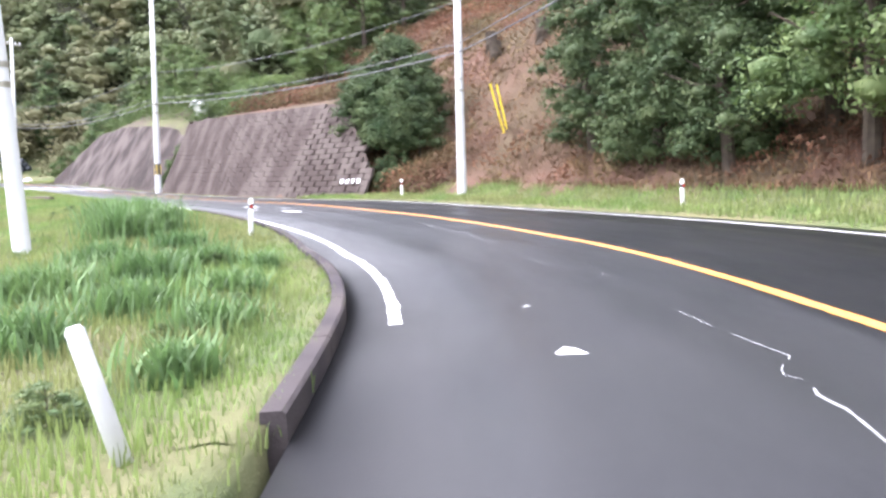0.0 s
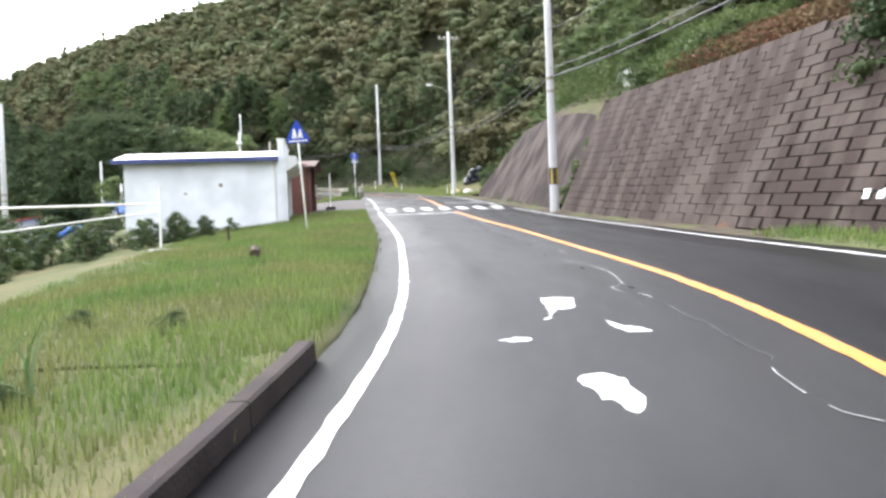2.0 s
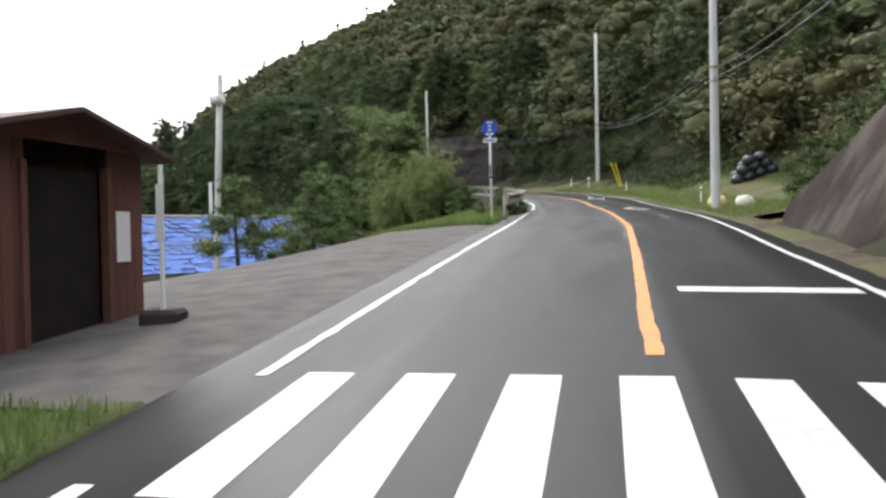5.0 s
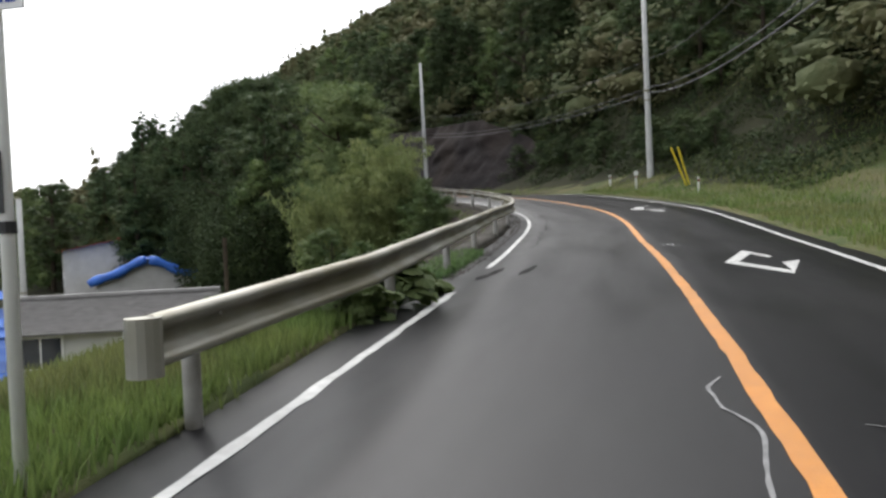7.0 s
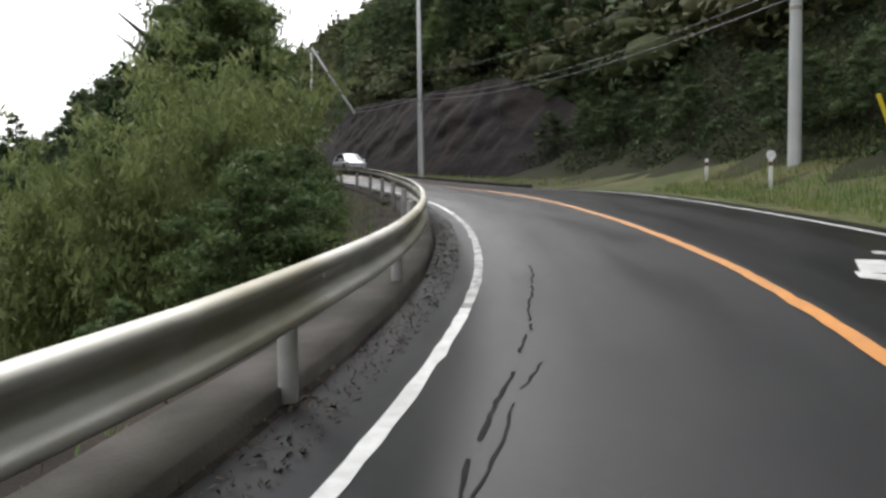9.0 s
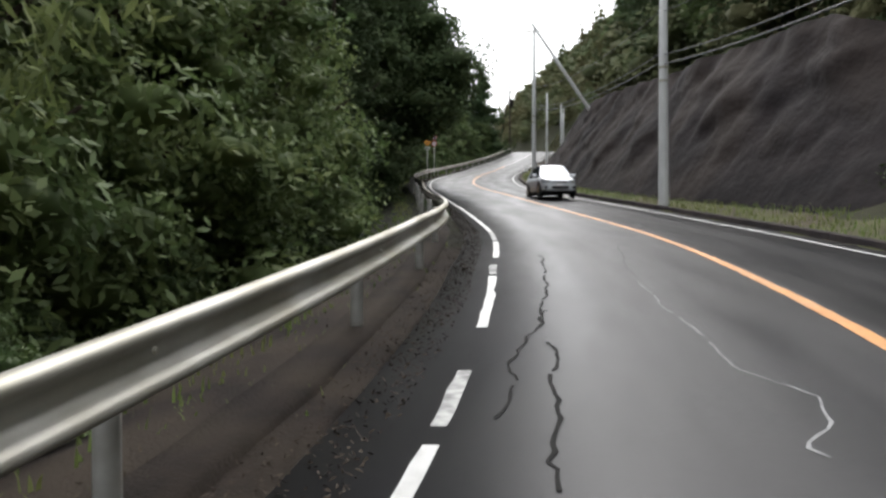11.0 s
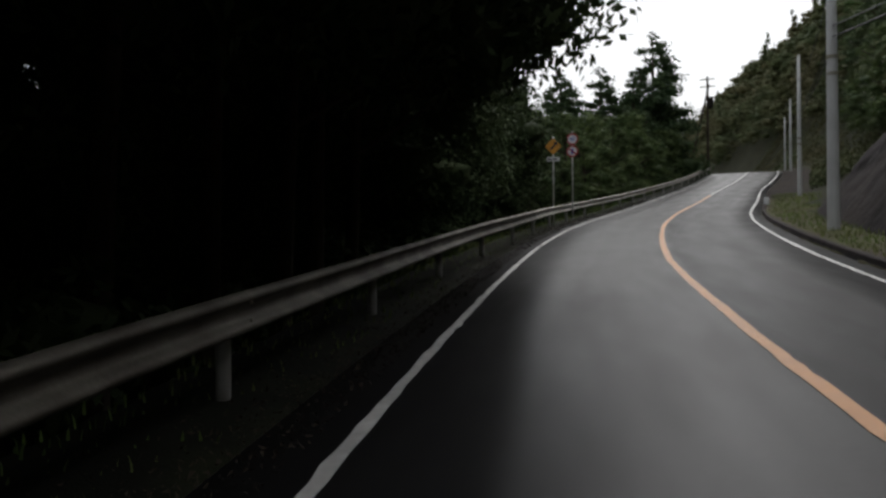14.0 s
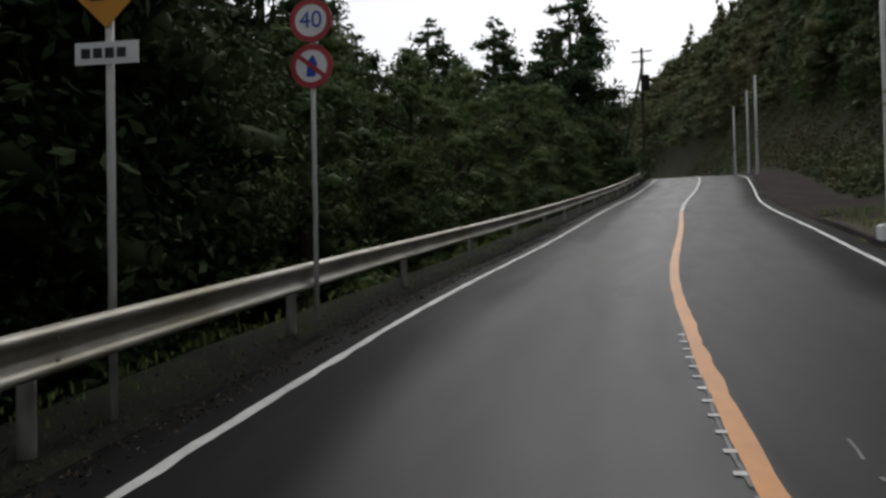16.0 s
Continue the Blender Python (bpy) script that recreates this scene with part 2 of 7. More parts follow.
PLASTIC = mat("black_plastic", (0.025, 0.025, 0.027), (0.035, 0.035, 0.037), 4.0, 0.55)
LAMPGLASS = mat("headlamp_lens", (0.3, 0.31, 0.33), (0.18, 0.19, 0.2), 5.0, 0.15)


def asphalt_material():
    """Dark worn asphalt: fine stones, long stains along the lanes, wheel tracks polished smoother."""
    m = mat("asphalt", (0.0145, 0.0145, 0.016), (0.0085, 0.0085, 0.01), 16.0, 0.6, 0.1, 120, c3=(0.021, 0.0205, 0.0205), big=0.5, bigscale=0.22, spec=0.17)
    n, l = m.node_tree.nodes, m.node_tree.links
    uv = n.new("ShaderNodeUVMap")
    sep = n.new("ShaderNodeSeparateXYZ")
    l.new(uv.outputs[0], sep.inputs[0])
    wave = n.new("ShaderNodeMath")
    wave.operation = "COSINE"
    k = n.new("ShaderNodeMath")
    k.operation = "MULTIPLY"
    k.inputs[1].default_value = 2 * math.pi / 1.5
    l.new(sep.outputs[0], k.inputs[0])
    l.new(k.outputs[0], wave.inputs[0])
    nz = n.new("ShaderNodeTexNoise")
    nz.inputs["Scale"].default_value = 1.0
    along_lane = n.new("ShaderNodeVectorMath")
    along_lane.operation = "MULTIPLY"
    along_lane.inputs[1].default_value = (1.6, 0.3, 1.0)
    l.new(uv.outputs[0], along_lane.inputs[0])
    l.new(along_lane.outputs[0], nz.inputs["Vector"])
    add = n.new("ShaderNodeMath")
    add.operation = "MULTIPLY_ADD"
    add.inputs[1].default_value = 0.03
    l.new(wave.outputs[0], add.inputs[0])
    r = n.new("ShaderNodeMapRange")
    r.inputs["From Min"].default_value, r.inputs["From Max"].default_value = 0.3, 0.7
    r.inputs["To Min"].default_value, r.inputs["To Max"].default_value = 0.34, 0.46
    l.new(nz.outputs["Fac"], r.inputs["Value"])
    l.new(r.outputs[0], add.inputs[2])
    bsdf = n["Principled BSDF"]
    l.new(add.outputs[0], bsdf.inputs["Roughness"])
    # the lane beyond the centre line is darker and has a weaker specular
    lane = n.new("ShaderNodeMapRange")
    lane.inputs["From Min"].default_value, lane.inputs["From Max"].default_value = 0.0, 0.12
    lane.inputs["To Min"].default_value, lane.inputs["To Max"].default_value = 0.17, 0.085
    l.new(sep.outputs[0], lane.inputs["Value"])
    l.new(lane.outputs[0], bsdf.inputs["Specular IOR Level"])
    dark = n.new("ShaderNodeMapRange")
    dark.inputs["From Min"].default_value, dark.inputs["From Max"].default_value = 0.0, 0.12
    dark.inputs["To Min"].default_value, dark.inputs["To Max"].default_value = 1.0, 0.72
    l.new(sep.outputs[0], dark.inputs["Value"])
    tone = n.new("ShaderNodeVectorMath")
    tone.operation = "SCALE"
    l.new(bsdf.inputs["Base Color"].links[0].from_socket, tone.inputs[0])
    l.new(dark.outputs[0], tone.inputs["Scale"])
    l.new(tone.outputs[0], bsdf.inputs["Base Color"])
    return m


ASPHALT = asphalt_material()

# ---- mesh helpers ----
def mesh_np(name, verts, faces, material, uv=None, smooth=False):
    """A mesh from an array of vertices and faces of equal size."""
    me = bpy.data.meshes.new(name)
    verts, faces = np.asarray(verts, np.float32), np.asarray(faces, np.int32)
    k = faces.shape[1]
    me.vertices.add(len(verts))
    me.vertices.foreach_set("co", verts.ravel())
    me.loops.add(faces.size)
    me.loops.foreach_set("vertex_index", faces.ravel())
    me.polygons.add(len(faces))
    me.polygons.foreach_set("loop_start", np.arange(0, faces.size, k, dtype=np.int32))
    if smooth:
        me.polygons.foreach_set("use_smooth", np.ones(len(faces), bool))
    if uv is not None:
        layer = me.uv_layers.new(name="UVMap")
        layer.data.foreach_set("uv", np.asarray(uv, np.float32)[faces.ravel()].ravel())
    me.materials.append(material)
    me.update(calc_edges=True)
    me.validate()
    return me


def mesh_bm(name, bm, material, smooth=False):
    me = bpy.data.meshes.new(name)
    bmesh.ops.recalc_face_normals(bm, faces=bm.faces)
    bm.to_mesh(me)
    bm.free()
    if smooth:
        for p in me.polygons:
            p.use_smooth = True
    me.materials.append(material)
    return me


def part(name, data, material, parent, label="", at=None, smooth=False):
    """Links a bmesh or a mesh as ONE object under a thing or under a part."""
    if isinstance(data, bmesh.types.BMesh):
        data = mesh_bm(name, data, material, smooth)
    ob = new(name, data)
    ob.parent = parent
    if at is not None:
        ob.matrix_basis = at
    return tagged(ob, label)


def thing(name, m, label, category, group="", kind=""):
    ob = new(name)
    ob.empty_display_size = 0.2
    ob.matrix_basis = m
    return tagged(ob, label, category, group, kind)


def box(bm, x0, x1, y0, y1, z0, z1, bevel=0.0):
    v = [bm.verts.new(p) for p in ((x0, y0, z0), (x1, y0, z0), (x1, y1, z0), (x0, y1, z0), (x0, y0, z1), (x1, y0, z1), (x1, y1, z1), (x0, y1, z1))]
    f = [bm.faces.new([v[i] for i in q]) for q in ((3, 2, 1, 0), (4, 5, 6, 7), (0, 1, 5, 4), (1, 2, 6, 5), (2, 3, 7, 6), (3, 0, 4, 7))]
    if bevel:
        bmesh.ops.bevel(bm, geom=list({e for q in f for e in q.edges}), offset=bevel, segments=1, affect="EDGES")
    return bm


def bx(x0, x1, y0, y1, z0, z1, bevel=0.0):
    return box(bmesh.new(), x0, x1, y0, y1, z0, z1, bevel)


def tube(bm, rings, sides=10, cap=True):
    """A tube through rings of (x, y, z, radius), each ring lying flat across the way."""
    loops = []
    pts = [Vector(r[:3]) for r in rings]
    for i, r in enumerate(rings):
        d = (pts[min(i + 1, len(pts) - 1)] - pts[max(i - 1, 0)]).normalized()
        q = d.to_track_quat("Z", "Y").to_matrix()
        loops.append([bm.verts.new(pts[i] + q @ Vector((r[3] * math.cos(a), r[3] * math.sin(a), 0)))
                      for a in (2 * math.pi * k / sides for k in range(sides))])
    for a, b in zip(loops, loops[1:]):
        for k in range(sides):
            bm.faces.new((a[k], a[(k + 1) % sides], b[(k + 1) % sides], b[k]))
    if cap:
        bm.faces.new(loops[0][::-1])
        bm.faces.new(loops[-1])
    return bm


def tb(rings, sides=10):
    return tube(bmesh.new(), rings, sides)


def plate(points, depth, y=0.0):
    """An upright plate in the xz plane, given by its outline, depth thick towards -y."""
    bm = bmesh.new()
    a = [bm.verts.new((x, y, z)) for x, z in points]
    b = [bm.verts.new((x, y - depth, z)) for x, z in points]
    bm.faces.new(a)
    bm.faces.new(b[::-1])
    for i in range(len(a)):
        j = (i + 1) % len(a)
        bm.faces.new((a[j], a[i], b[i], b[j]))
    return bm


def circle(r, n=28, cx=0.0, cz=0.0):
    return [(cx + r * math.cos(2 * math.pi * k / n), cz + r * math.sin(2 * math.pi * k / n)) for k in range(n)]


def ring_plate(r0, r1, depth, y, n=28, cz=0.0):
    bm = bmesh.new()
    rows = [[bm.verts.new((r * math.cos(2 * math.pi * k / n), yy, cz + r * math.sin(2 * math.pi * k / n))) for k in range(n)]
            for r, yy in ((r0, y), (r1, y), (r1, y - depth), (r0, y - depth))]
    for a, b in ((0, 1), (1, 2), (2, 3), (3, 0)):
        for k in range(n):
            bm.faces.new((rows[a][k], rows[a][(k + 1) % n], rows[b][(k + 1) % n], rows[b][k]))
    return bm


def lettering(name, text, size, parent, material, m):
    cu = bpy.data.curves.new(name, "FONT")
    cu.body, cu.size, cu.align_x, cu.align_y, cu.extrude = text, size, "CENTER", "CENTER", 0.002
    cu.materials.append(material)
    ob = new(name, cu)
    ob.parent = parent
    ob.matrix_basis = m
    return ob


# ---- the road's line: centre stations every 12 m, x y z ----
ROAD = [(-4.5, -36.5, -2.0), (-0.5, -24.6, -1.3), (1.8, -12.6, -0.719), (2.7, -0.6, 0.154), (3.3, 12.3, 1.112),
        (-1.2, 24.2, 2.111), (-7.6, 34.1, 2.887), (-14.9, 43.8, 3.847), (-22.1, 53.6, 4.897), (-29.4, 63.3, 5.758),
        (-37.1, 72.6, 6.506), (-45.5, 81.1, 7.422), (-56.2, 88.0, 8.474), (-67.5, 93.1, 9.279), (-79.2, 96.2, 10.207),
        (-90.8, 98.5, 11.216), (-102.7, 101.0, 12.23), (-114.3, 104.3, 13.373), (-125.7, 108.45, 14.543), (-136.3, 113.6, 15.909),
        (-147.3, 119.0, 17.444), (-158.1, 125.0, 19.223), (-169.1, 130.8, 21.107), (-180.5, 136, 22.597), (-192.5, 140.5, 23.59),
        (-206, 144.5, 24.2), (-222, 147, 24.4)]
BANK = [(-40, 0.052), (-4, 0.052), (20, 0.05), (28, 0.048), (45, -0.006), (68, -0.005), (80, -0.013), (92, 0.016), (95, 0.027), (112, 0.04), (116, 0.029), (124, 0.003), (140, 0.013), (164, 0.006), (300, 0)]
LEFT = [(-40, 2.88), (-4, 2.97), (2, 3.03), (8, 3.27), (14, 3.57), (20, 3.39), (26, 3.28), (32, 3.19), (38, 3.04), (44, 3), (50, 2.94), (56, 2.96), (62, 2.96), (68, 2.99), (74, 2.99), (80, 2.99), (86, 2.93), (92, 2.83), (98, 2.77), (104, 2.75), (110, 2.82), (116, 3.01), (122, 3.2), (128, 3.07), (134, 3.08), (140, 3.11), (146, 3.04), (152, 3.02), (158, 2.99), (164, 3.05), (170, 3.14), (176, 3.19), (182, 3.18), (188, 3.15), (194, 3.15), (200, 3.14), (206, 3.15), (212, 3.15), (218, 3.15), (300, 3.1)]
RIGHT = [(-40, 3.83), (-4, 3.83), (2, 3.81), (8, 3.66), (14, 3.42), (20, 2.97), (26, 2.78), (32, 2.74), (38, 2.79), (44, 2.77), (50, 2.61), (56, 2.38), (62, 2.28), (68, 2.4), (74, 2.53), (80, 2.6), (86, 2.61), (92, 2.67), (98, 2.79), (104, 2.86), (110, 2.84), (116, 2.68), (122, 2.59), (128, 2.62), (134, 2.59), (140, 2.48), (146, 2.42), (152, 2.51), (158, 2.63), (164, 2.77), (170, 2.9), (176, 3.06), (182, 3.16), (188, 3.17), (194, 3.13), (200, 3.1), (206, 3.04), (212, 2.99), (218, 2.97), (300, 3.1)]
# how far the painted centre line strays from the middle
CENTRE = [(-40, 0.66), (-4, 0.66), (2, 0.44), (8, 0.18), (14, -0.07), (20, -0.01), (26, -0.02), (32, -0.02), (38, 0.02), (44, -0.11), (50, -0.11), (56, -0.13), (62, 0), (68, 0.1), (74, -0.02), (80, -0.13), (86, -0.21), (92, -0.11), (98, -0.06), (104, -0.09), (110, -0.14), (116, -0.13), (122, -0.04), (128, 0.04), (134, -0.01), (140, -0.08), (146, -0.04), (152, -0), (158, 0.01), (164, -0.11), (170, -0.07), (176, -0.02), (182, 0.06), (188, 0.03), (194, 0.01), (200, 0.02), (206, 0.02), (212, 0.01), (218, 0.01), (300, -0)]
# the guardrail's line, and its height over 0.79 m
RAIL = [(60, -3.38), (72, -3.38), (76, -3.12), (80, -3.31), (84, -3.48), (88, -3.5), (92, -3.27), (96, -3.35), (100, -3.5), (104, -3.66), (108, -3.8), (112, -3.9), (116, -3.97), (120, -4.01), (124, -4.02), (128, -4.15), (132, -4.33), (136, -4.4), (140, -4.31), (144, -4.08), (148, -4.12), (152, -4.12), (156, -4.03), (160, -4.02), (164, -3.99), (168, -3.9), (172, -3.89), (176, -4.01), (180, -4.07), (184, -4.06), (188, -4.05), (192, -3.98), (196, -3.9), (200, -3.82), (204, -3.79), (208, -3.8), (212, -3.82), (216, -3.85), (220, -3.88), (224, -3.91), (228, -3.93), (232, -3.96), (236, -3.97), (240, -3.98), (244, -3.99), (248, -4), (252, -4), (256, -4), (300, -4)]
RAIL_UP = [(60, 0.02), (100, 0.02), (110, 0.01), (120, 0.07), (131, -0.04), (142, -0.02), (152, 0), (300, 0)]


def table(rows):
    a = np.array(rows, float)
    return lambda s: np.interp(s, a[:, 0], a[:, 1])


def smooth_line(points, step=0.5):
    """A smooth line through the stations, at even steps along its length."""
    p = np.array(points, float)
    p = np.vstack([2 * p[0] - p[1], p, 2 * p[-1] - p[-2]])
    out = []
    for i in range(1, len(p) - 2):
        p0, p1, p2, p3 = p[i - 1 : i + 3]
        d0, d1, d2 = (max(np.linalg.norm(b - a), 1e-6) for a, b in ((p0, p1), (p1, p2), (p2, p3)))
        m1 = d1 * ((p1 - p0) / d0 * d1 + (p2 - p1) / d1 * d0) / (d0 + d1)
        m2 = d1 * ((p2 - p1) / d1 * d2 + (p3 - p2) / d2 * d1) / (d1 + d2)
        k = max(2, int(d1 / 0.5))
        u = (np.arange(k) / k)[:, None]
        out.append((2 * u**3 - 3 * u**2 + 1) * p1 + (u**3 - 2 * u**2 + u) * m1 + (-2 * u**3 + 3 * u**2) * p2 + (u**3 - u**2) * m2)
    d = np.vstack(out + [p[-2:-1]])
    run = np.r_[0, np.cumsum(np.linalg.norm(np.diff(d[:, :2], axis=0), axis=1))]
    s = np.arange(0, run[-1], step)
    return np.stack([np.interp(s, run, d[:, k]) for k in range(3)], 1)


LINE = smooth_line(ROAD)
STA = (np.arange(len(LINE)) - ((LINE[:, :2] - np.array(ROAD[3][:2])) ** 2).sum(1).argmin()) * 0.5
TAN = np.gradient(LINE[:, :2], axis=0)
TAN /= np.linalg.norm(TAN, axis=1)[:, None]
bank, left_w, right_w, centre_w, rail_o, rail_up = (table(rows) for rows in (BANK, LEFT, RIGHT, CENTRE, RAIL, RAIL_UP))
S0, S1 = float(STA[0]), float(STA[-1])


def at(s, o, dz=0.0):
    """Places at station s, o metres to the right of the centre line, dz above the road's surface. s and o may be arrays."""
    s, o = np.broadcast_arrays(np.asarray(s, float), np.asarray(o, float))
    x, y, z, tx, ty = (np.interp(s, STA, a) for a in (LINE[:, 0], LINE[:, 1], LINE[:, 2], TAN[:, 0], TAN[:, 1]))
    return np.stack([x + ty * o, y - tx * o, z + bank(s) * np.clip(o, -6, 7) + dz], -1)


def along(s):
    """The road's heading at s, in degrees about z, for things whose own +y points along the road."""
    return math.degrees(math.atan2(-np.interp(s, STA, TAN[:, 0]), np.interp(s, STA, TAN[:, 1])))


def on_road(s, o, dz=0.0, turn=0.0):
    return pose(*at(s, o, dz), 0, 0, along(s) + turn)


def strip(name, s0, s1, offsets, material, step=1.0, wobble=0.0, smooth=True):
    """A ribbon along the road. offsets: pairs of functions or numbers, (o, dz), from left to right."""
    s = np.arange(s0, s1 + 1e-6, step)
    rows, uvs = [], []
    for o, dz in offsets:
        oo = o(s) if callable(o) else np.full(len(s), float(o))
        zz = dz(s) if callable(dz) else np.full(len(s), float(dz))
        rows.append(at(s, oo, zz))
        uvs.append(np.stack([oo, s], 1))
    v, uv = np.stack(rows, 1), np.stack(uvs, 1)
    n, k = v.shape[:2]
    if wobble:
        v = v + np.random.default_rng(5).normal(0, wobble, v.shape) * (1, 1, 0.6)
    i = np.arange(n - 1)[:, None] * k + np.arange(k - 1)[None]
    f = np.stack([i, i + 1, i + k + 1, i + k], -1).reshape(-1, 4)
    return mesh_np(name, v.reshape(-1, 3), f, material, uv.reshape(-1, 2), smooth)


def nearest(xy):
    """The station, the offset and the road's height for places."""
    s, o, z = np.empty(len(xy)), np.empty(len(xy)), np.empty(len(xy))
    pts, sta, tan = LINE[::4], STA[::4], TAN[::4]
    for a in range(0, len(xy), 4000):
        q = xy[a : a + 4000]
        i = ((q[:, None] - pts[None, :, :2]) ** 2).sum(-1).argmin(1)
        d = q - pts[i, :2]
        al = (d * tan[i]).sum(1)
        s[a : a + 4000] = sta[i] + np.clip(al, -1.2, 1.2)
        o[a : a + 4000] = d[:, 0] * tan[i, 1] - d[:, 1] * tan[i, 0]
        z[a : a + 4000] = np.interp(s[a : a + 4000], STA, LINE[:, 2]) + bank(s[a : a + 4000]) * np.clip(o[a : a + 4000], -6, 7)
    return s, o, z


# ---- the lie of the land: height over the road at distances from its edge, station by station ----
DIST = np.array([0, 1.5, 3, 6, 10, 20, 40, 80, 160])
RISE = [(-40, 0, 0.1, 0.4, 2.0, 5, 12, 25, 42, 55), (0, 0, 0.1, 0.4, 1.7, 3.8, 10, 24, 44, 58), (20, 0, 0.1, 0.4, 1.9, 4.4, 11, 25, 45, 60),
        (29, 0, 0.1, 0.6, 3.2, 8, 15, 28, 46, 62), (31.5, 0, 0.1, 0.8, 3.6, 7.6, 14, 29, 48, 64), (34.5, 0, 0.1, 1.3, 4.9, 7.4, 14, 29, 48, 64), (47, 0, 0.1, 1.3, 4.9, 6.8, 13, 27, 48, 65),
        (50, 0, 0.1, 1.2, 4.6, 7, 14, 28, 50, 66), (54, 0, 0.1, 1.2, 5.4, 8.2, 16, 30, 52, 68), (62, 0, 0.1, 1.2, 5.4, 8.2, 15, 30, 52, 69), (67, 0, 0.1, 0.6, 3.0, 7, 15, 30, 53, 70),
        (72, 0, 0.15, 0.5, 1.6, 4, 12, 28, 54, 72), (78, 0, 0.05, 0.05, 0.1, 0.3, 4, 22, 54, 74), (92, 0, 0.05, 0.05, 0.1, 0.5, 6, 26, 56, 76),
        (100, 0, 0.15, 0.4, 1.5, 4.5, 14, 32, 58, 78), (110, 0, 0.2, 0.8, 3.5, 8, 17, 36, 60, 80), (128, 0, 0.15, 0.4, 3.2, 8, 18, 36, 60, 80),
        (140, 0, 0.1, 0.2, 3.4, 8.0, 18, 34, 56, 76), (178, 0, 0.1, 0.2, 3.2, 7.5, 17, 32, 54, 74), (190, 0, 0.15, 0.3, 2.0, 6.5, 16, 31, 52, 72),
        (200, 0, 0.1, 0.1, 0.8, 5, 15, 30, 52, 72), (225, 0, 0.1, 0.1, 1.5, 8, 20, 36, 58, 78), (255, 0, 0.15, 0.5, 4, 12, 25, 41, 62, 82), (300, 0, 0.2, 1, 6, 16, 28, 44, 64, 84)]
FALL = [(-40, 0, 0.1, 0.05, -0.3, -1.0, -3, -5, -6, -6), (38, 0, 0.1, 0.1, -0.2, -0.9, -3, -5, -6, -6), (46, 0, 0, -0.15, -0.45, -0.7, -2.5, -5, -6, -6),
        (60, 0, -0.05, -0.15, -0.4, -0.7, -2.5, -5, -6, -6), (70, 0, -0.05, -0.2, -0.9, -2.2, -4, -5, -6, -6), (78, 0, 0.0, -0.4, -2.2, -3.4, -4.5, -5, -6, -6),
        (104, 0, 0, -0.9, -2.8, -4.8, -7, -8, -8, -8), (122, 0, 0, -0.9, -3.0, -5.6, -9, -10, -10, -10), (165, 0, 0, -0.9, -3.0, -5.6, -9, -10, -10, -10), (190, 0, 0, -0.9, -2.4, -3.8, -5.5, -6, -8, -8), (300, 0, 0, -0.9, -2.4, -3.6, -5, -6, -8, -8)]


def profile(rows, s, d):
    a = np.array(rows, float)
    cols = np.stack([np.interp(s, a[:, 0], a[:, k + 1]) for k in range(len(DIST))], 1)
    j = np.clip(np.searchsorted(DIST, d, side="right") - 1, 0, len(DIST) - 2)
    u = np.clip((d - DIST[j]) / (DIST[j + 1] - DIST[j]), 0, 1)
    i = np.arange(len(d))
    return cols[i, j] * (1 - u) + cols[i, j + 1] * u


def right_edge(s):
    return right_w(s) + 0.45


def left_edge(s):
    return left_w(s) + np.interp(s, [-40, -4, 2, 8, 14, 20, 26, 30, 40, 70, 80, 300], [0.59, 0.55, 0.53, 0.45, 0.57, 0.47, 0.53, 0.50, 0.5, 0.45, 0.6, 0.6])


def land(xy, lower=True):
    """The ground's height."""
    s, o, z = nearest(xy)
    dr, dl = o - right_edge(s), -o - left_edge(s)
    up, down = profile(RISE, s, np.maximum(dr, 0)), profile(FALL, s, np.maximum(dl, 0))
    valley = -4.0 - 0.075 * np.clip(xy[:, 0], -160, 20)
    w = np.clip((dl - 14) / 40, 0, 1)
    h = np.where(dr > 0, z + up, np.where(dl > 0, (z + down) * (1 - w) + valley * w, z))
    rough = np.array([noise.noise(Vector((x * 0.11, y * 0.11, 0.3))) for x, y in xy]) if len(xy) < 120000 else 0
    h = h + rough * np.clip((np.maximum(dr, dl) - 3) / 8, 0, 1) * np.where(dr > 0, 1.6, 0.5)
    if lower:
        h = h - np.where((dr > -0.1) | (dl > -0.1), 0.16 * np.clip(1 - (np.maximum(dr, dl) - 3.2) / 0.8, 0, 1), 0.35)
    return h


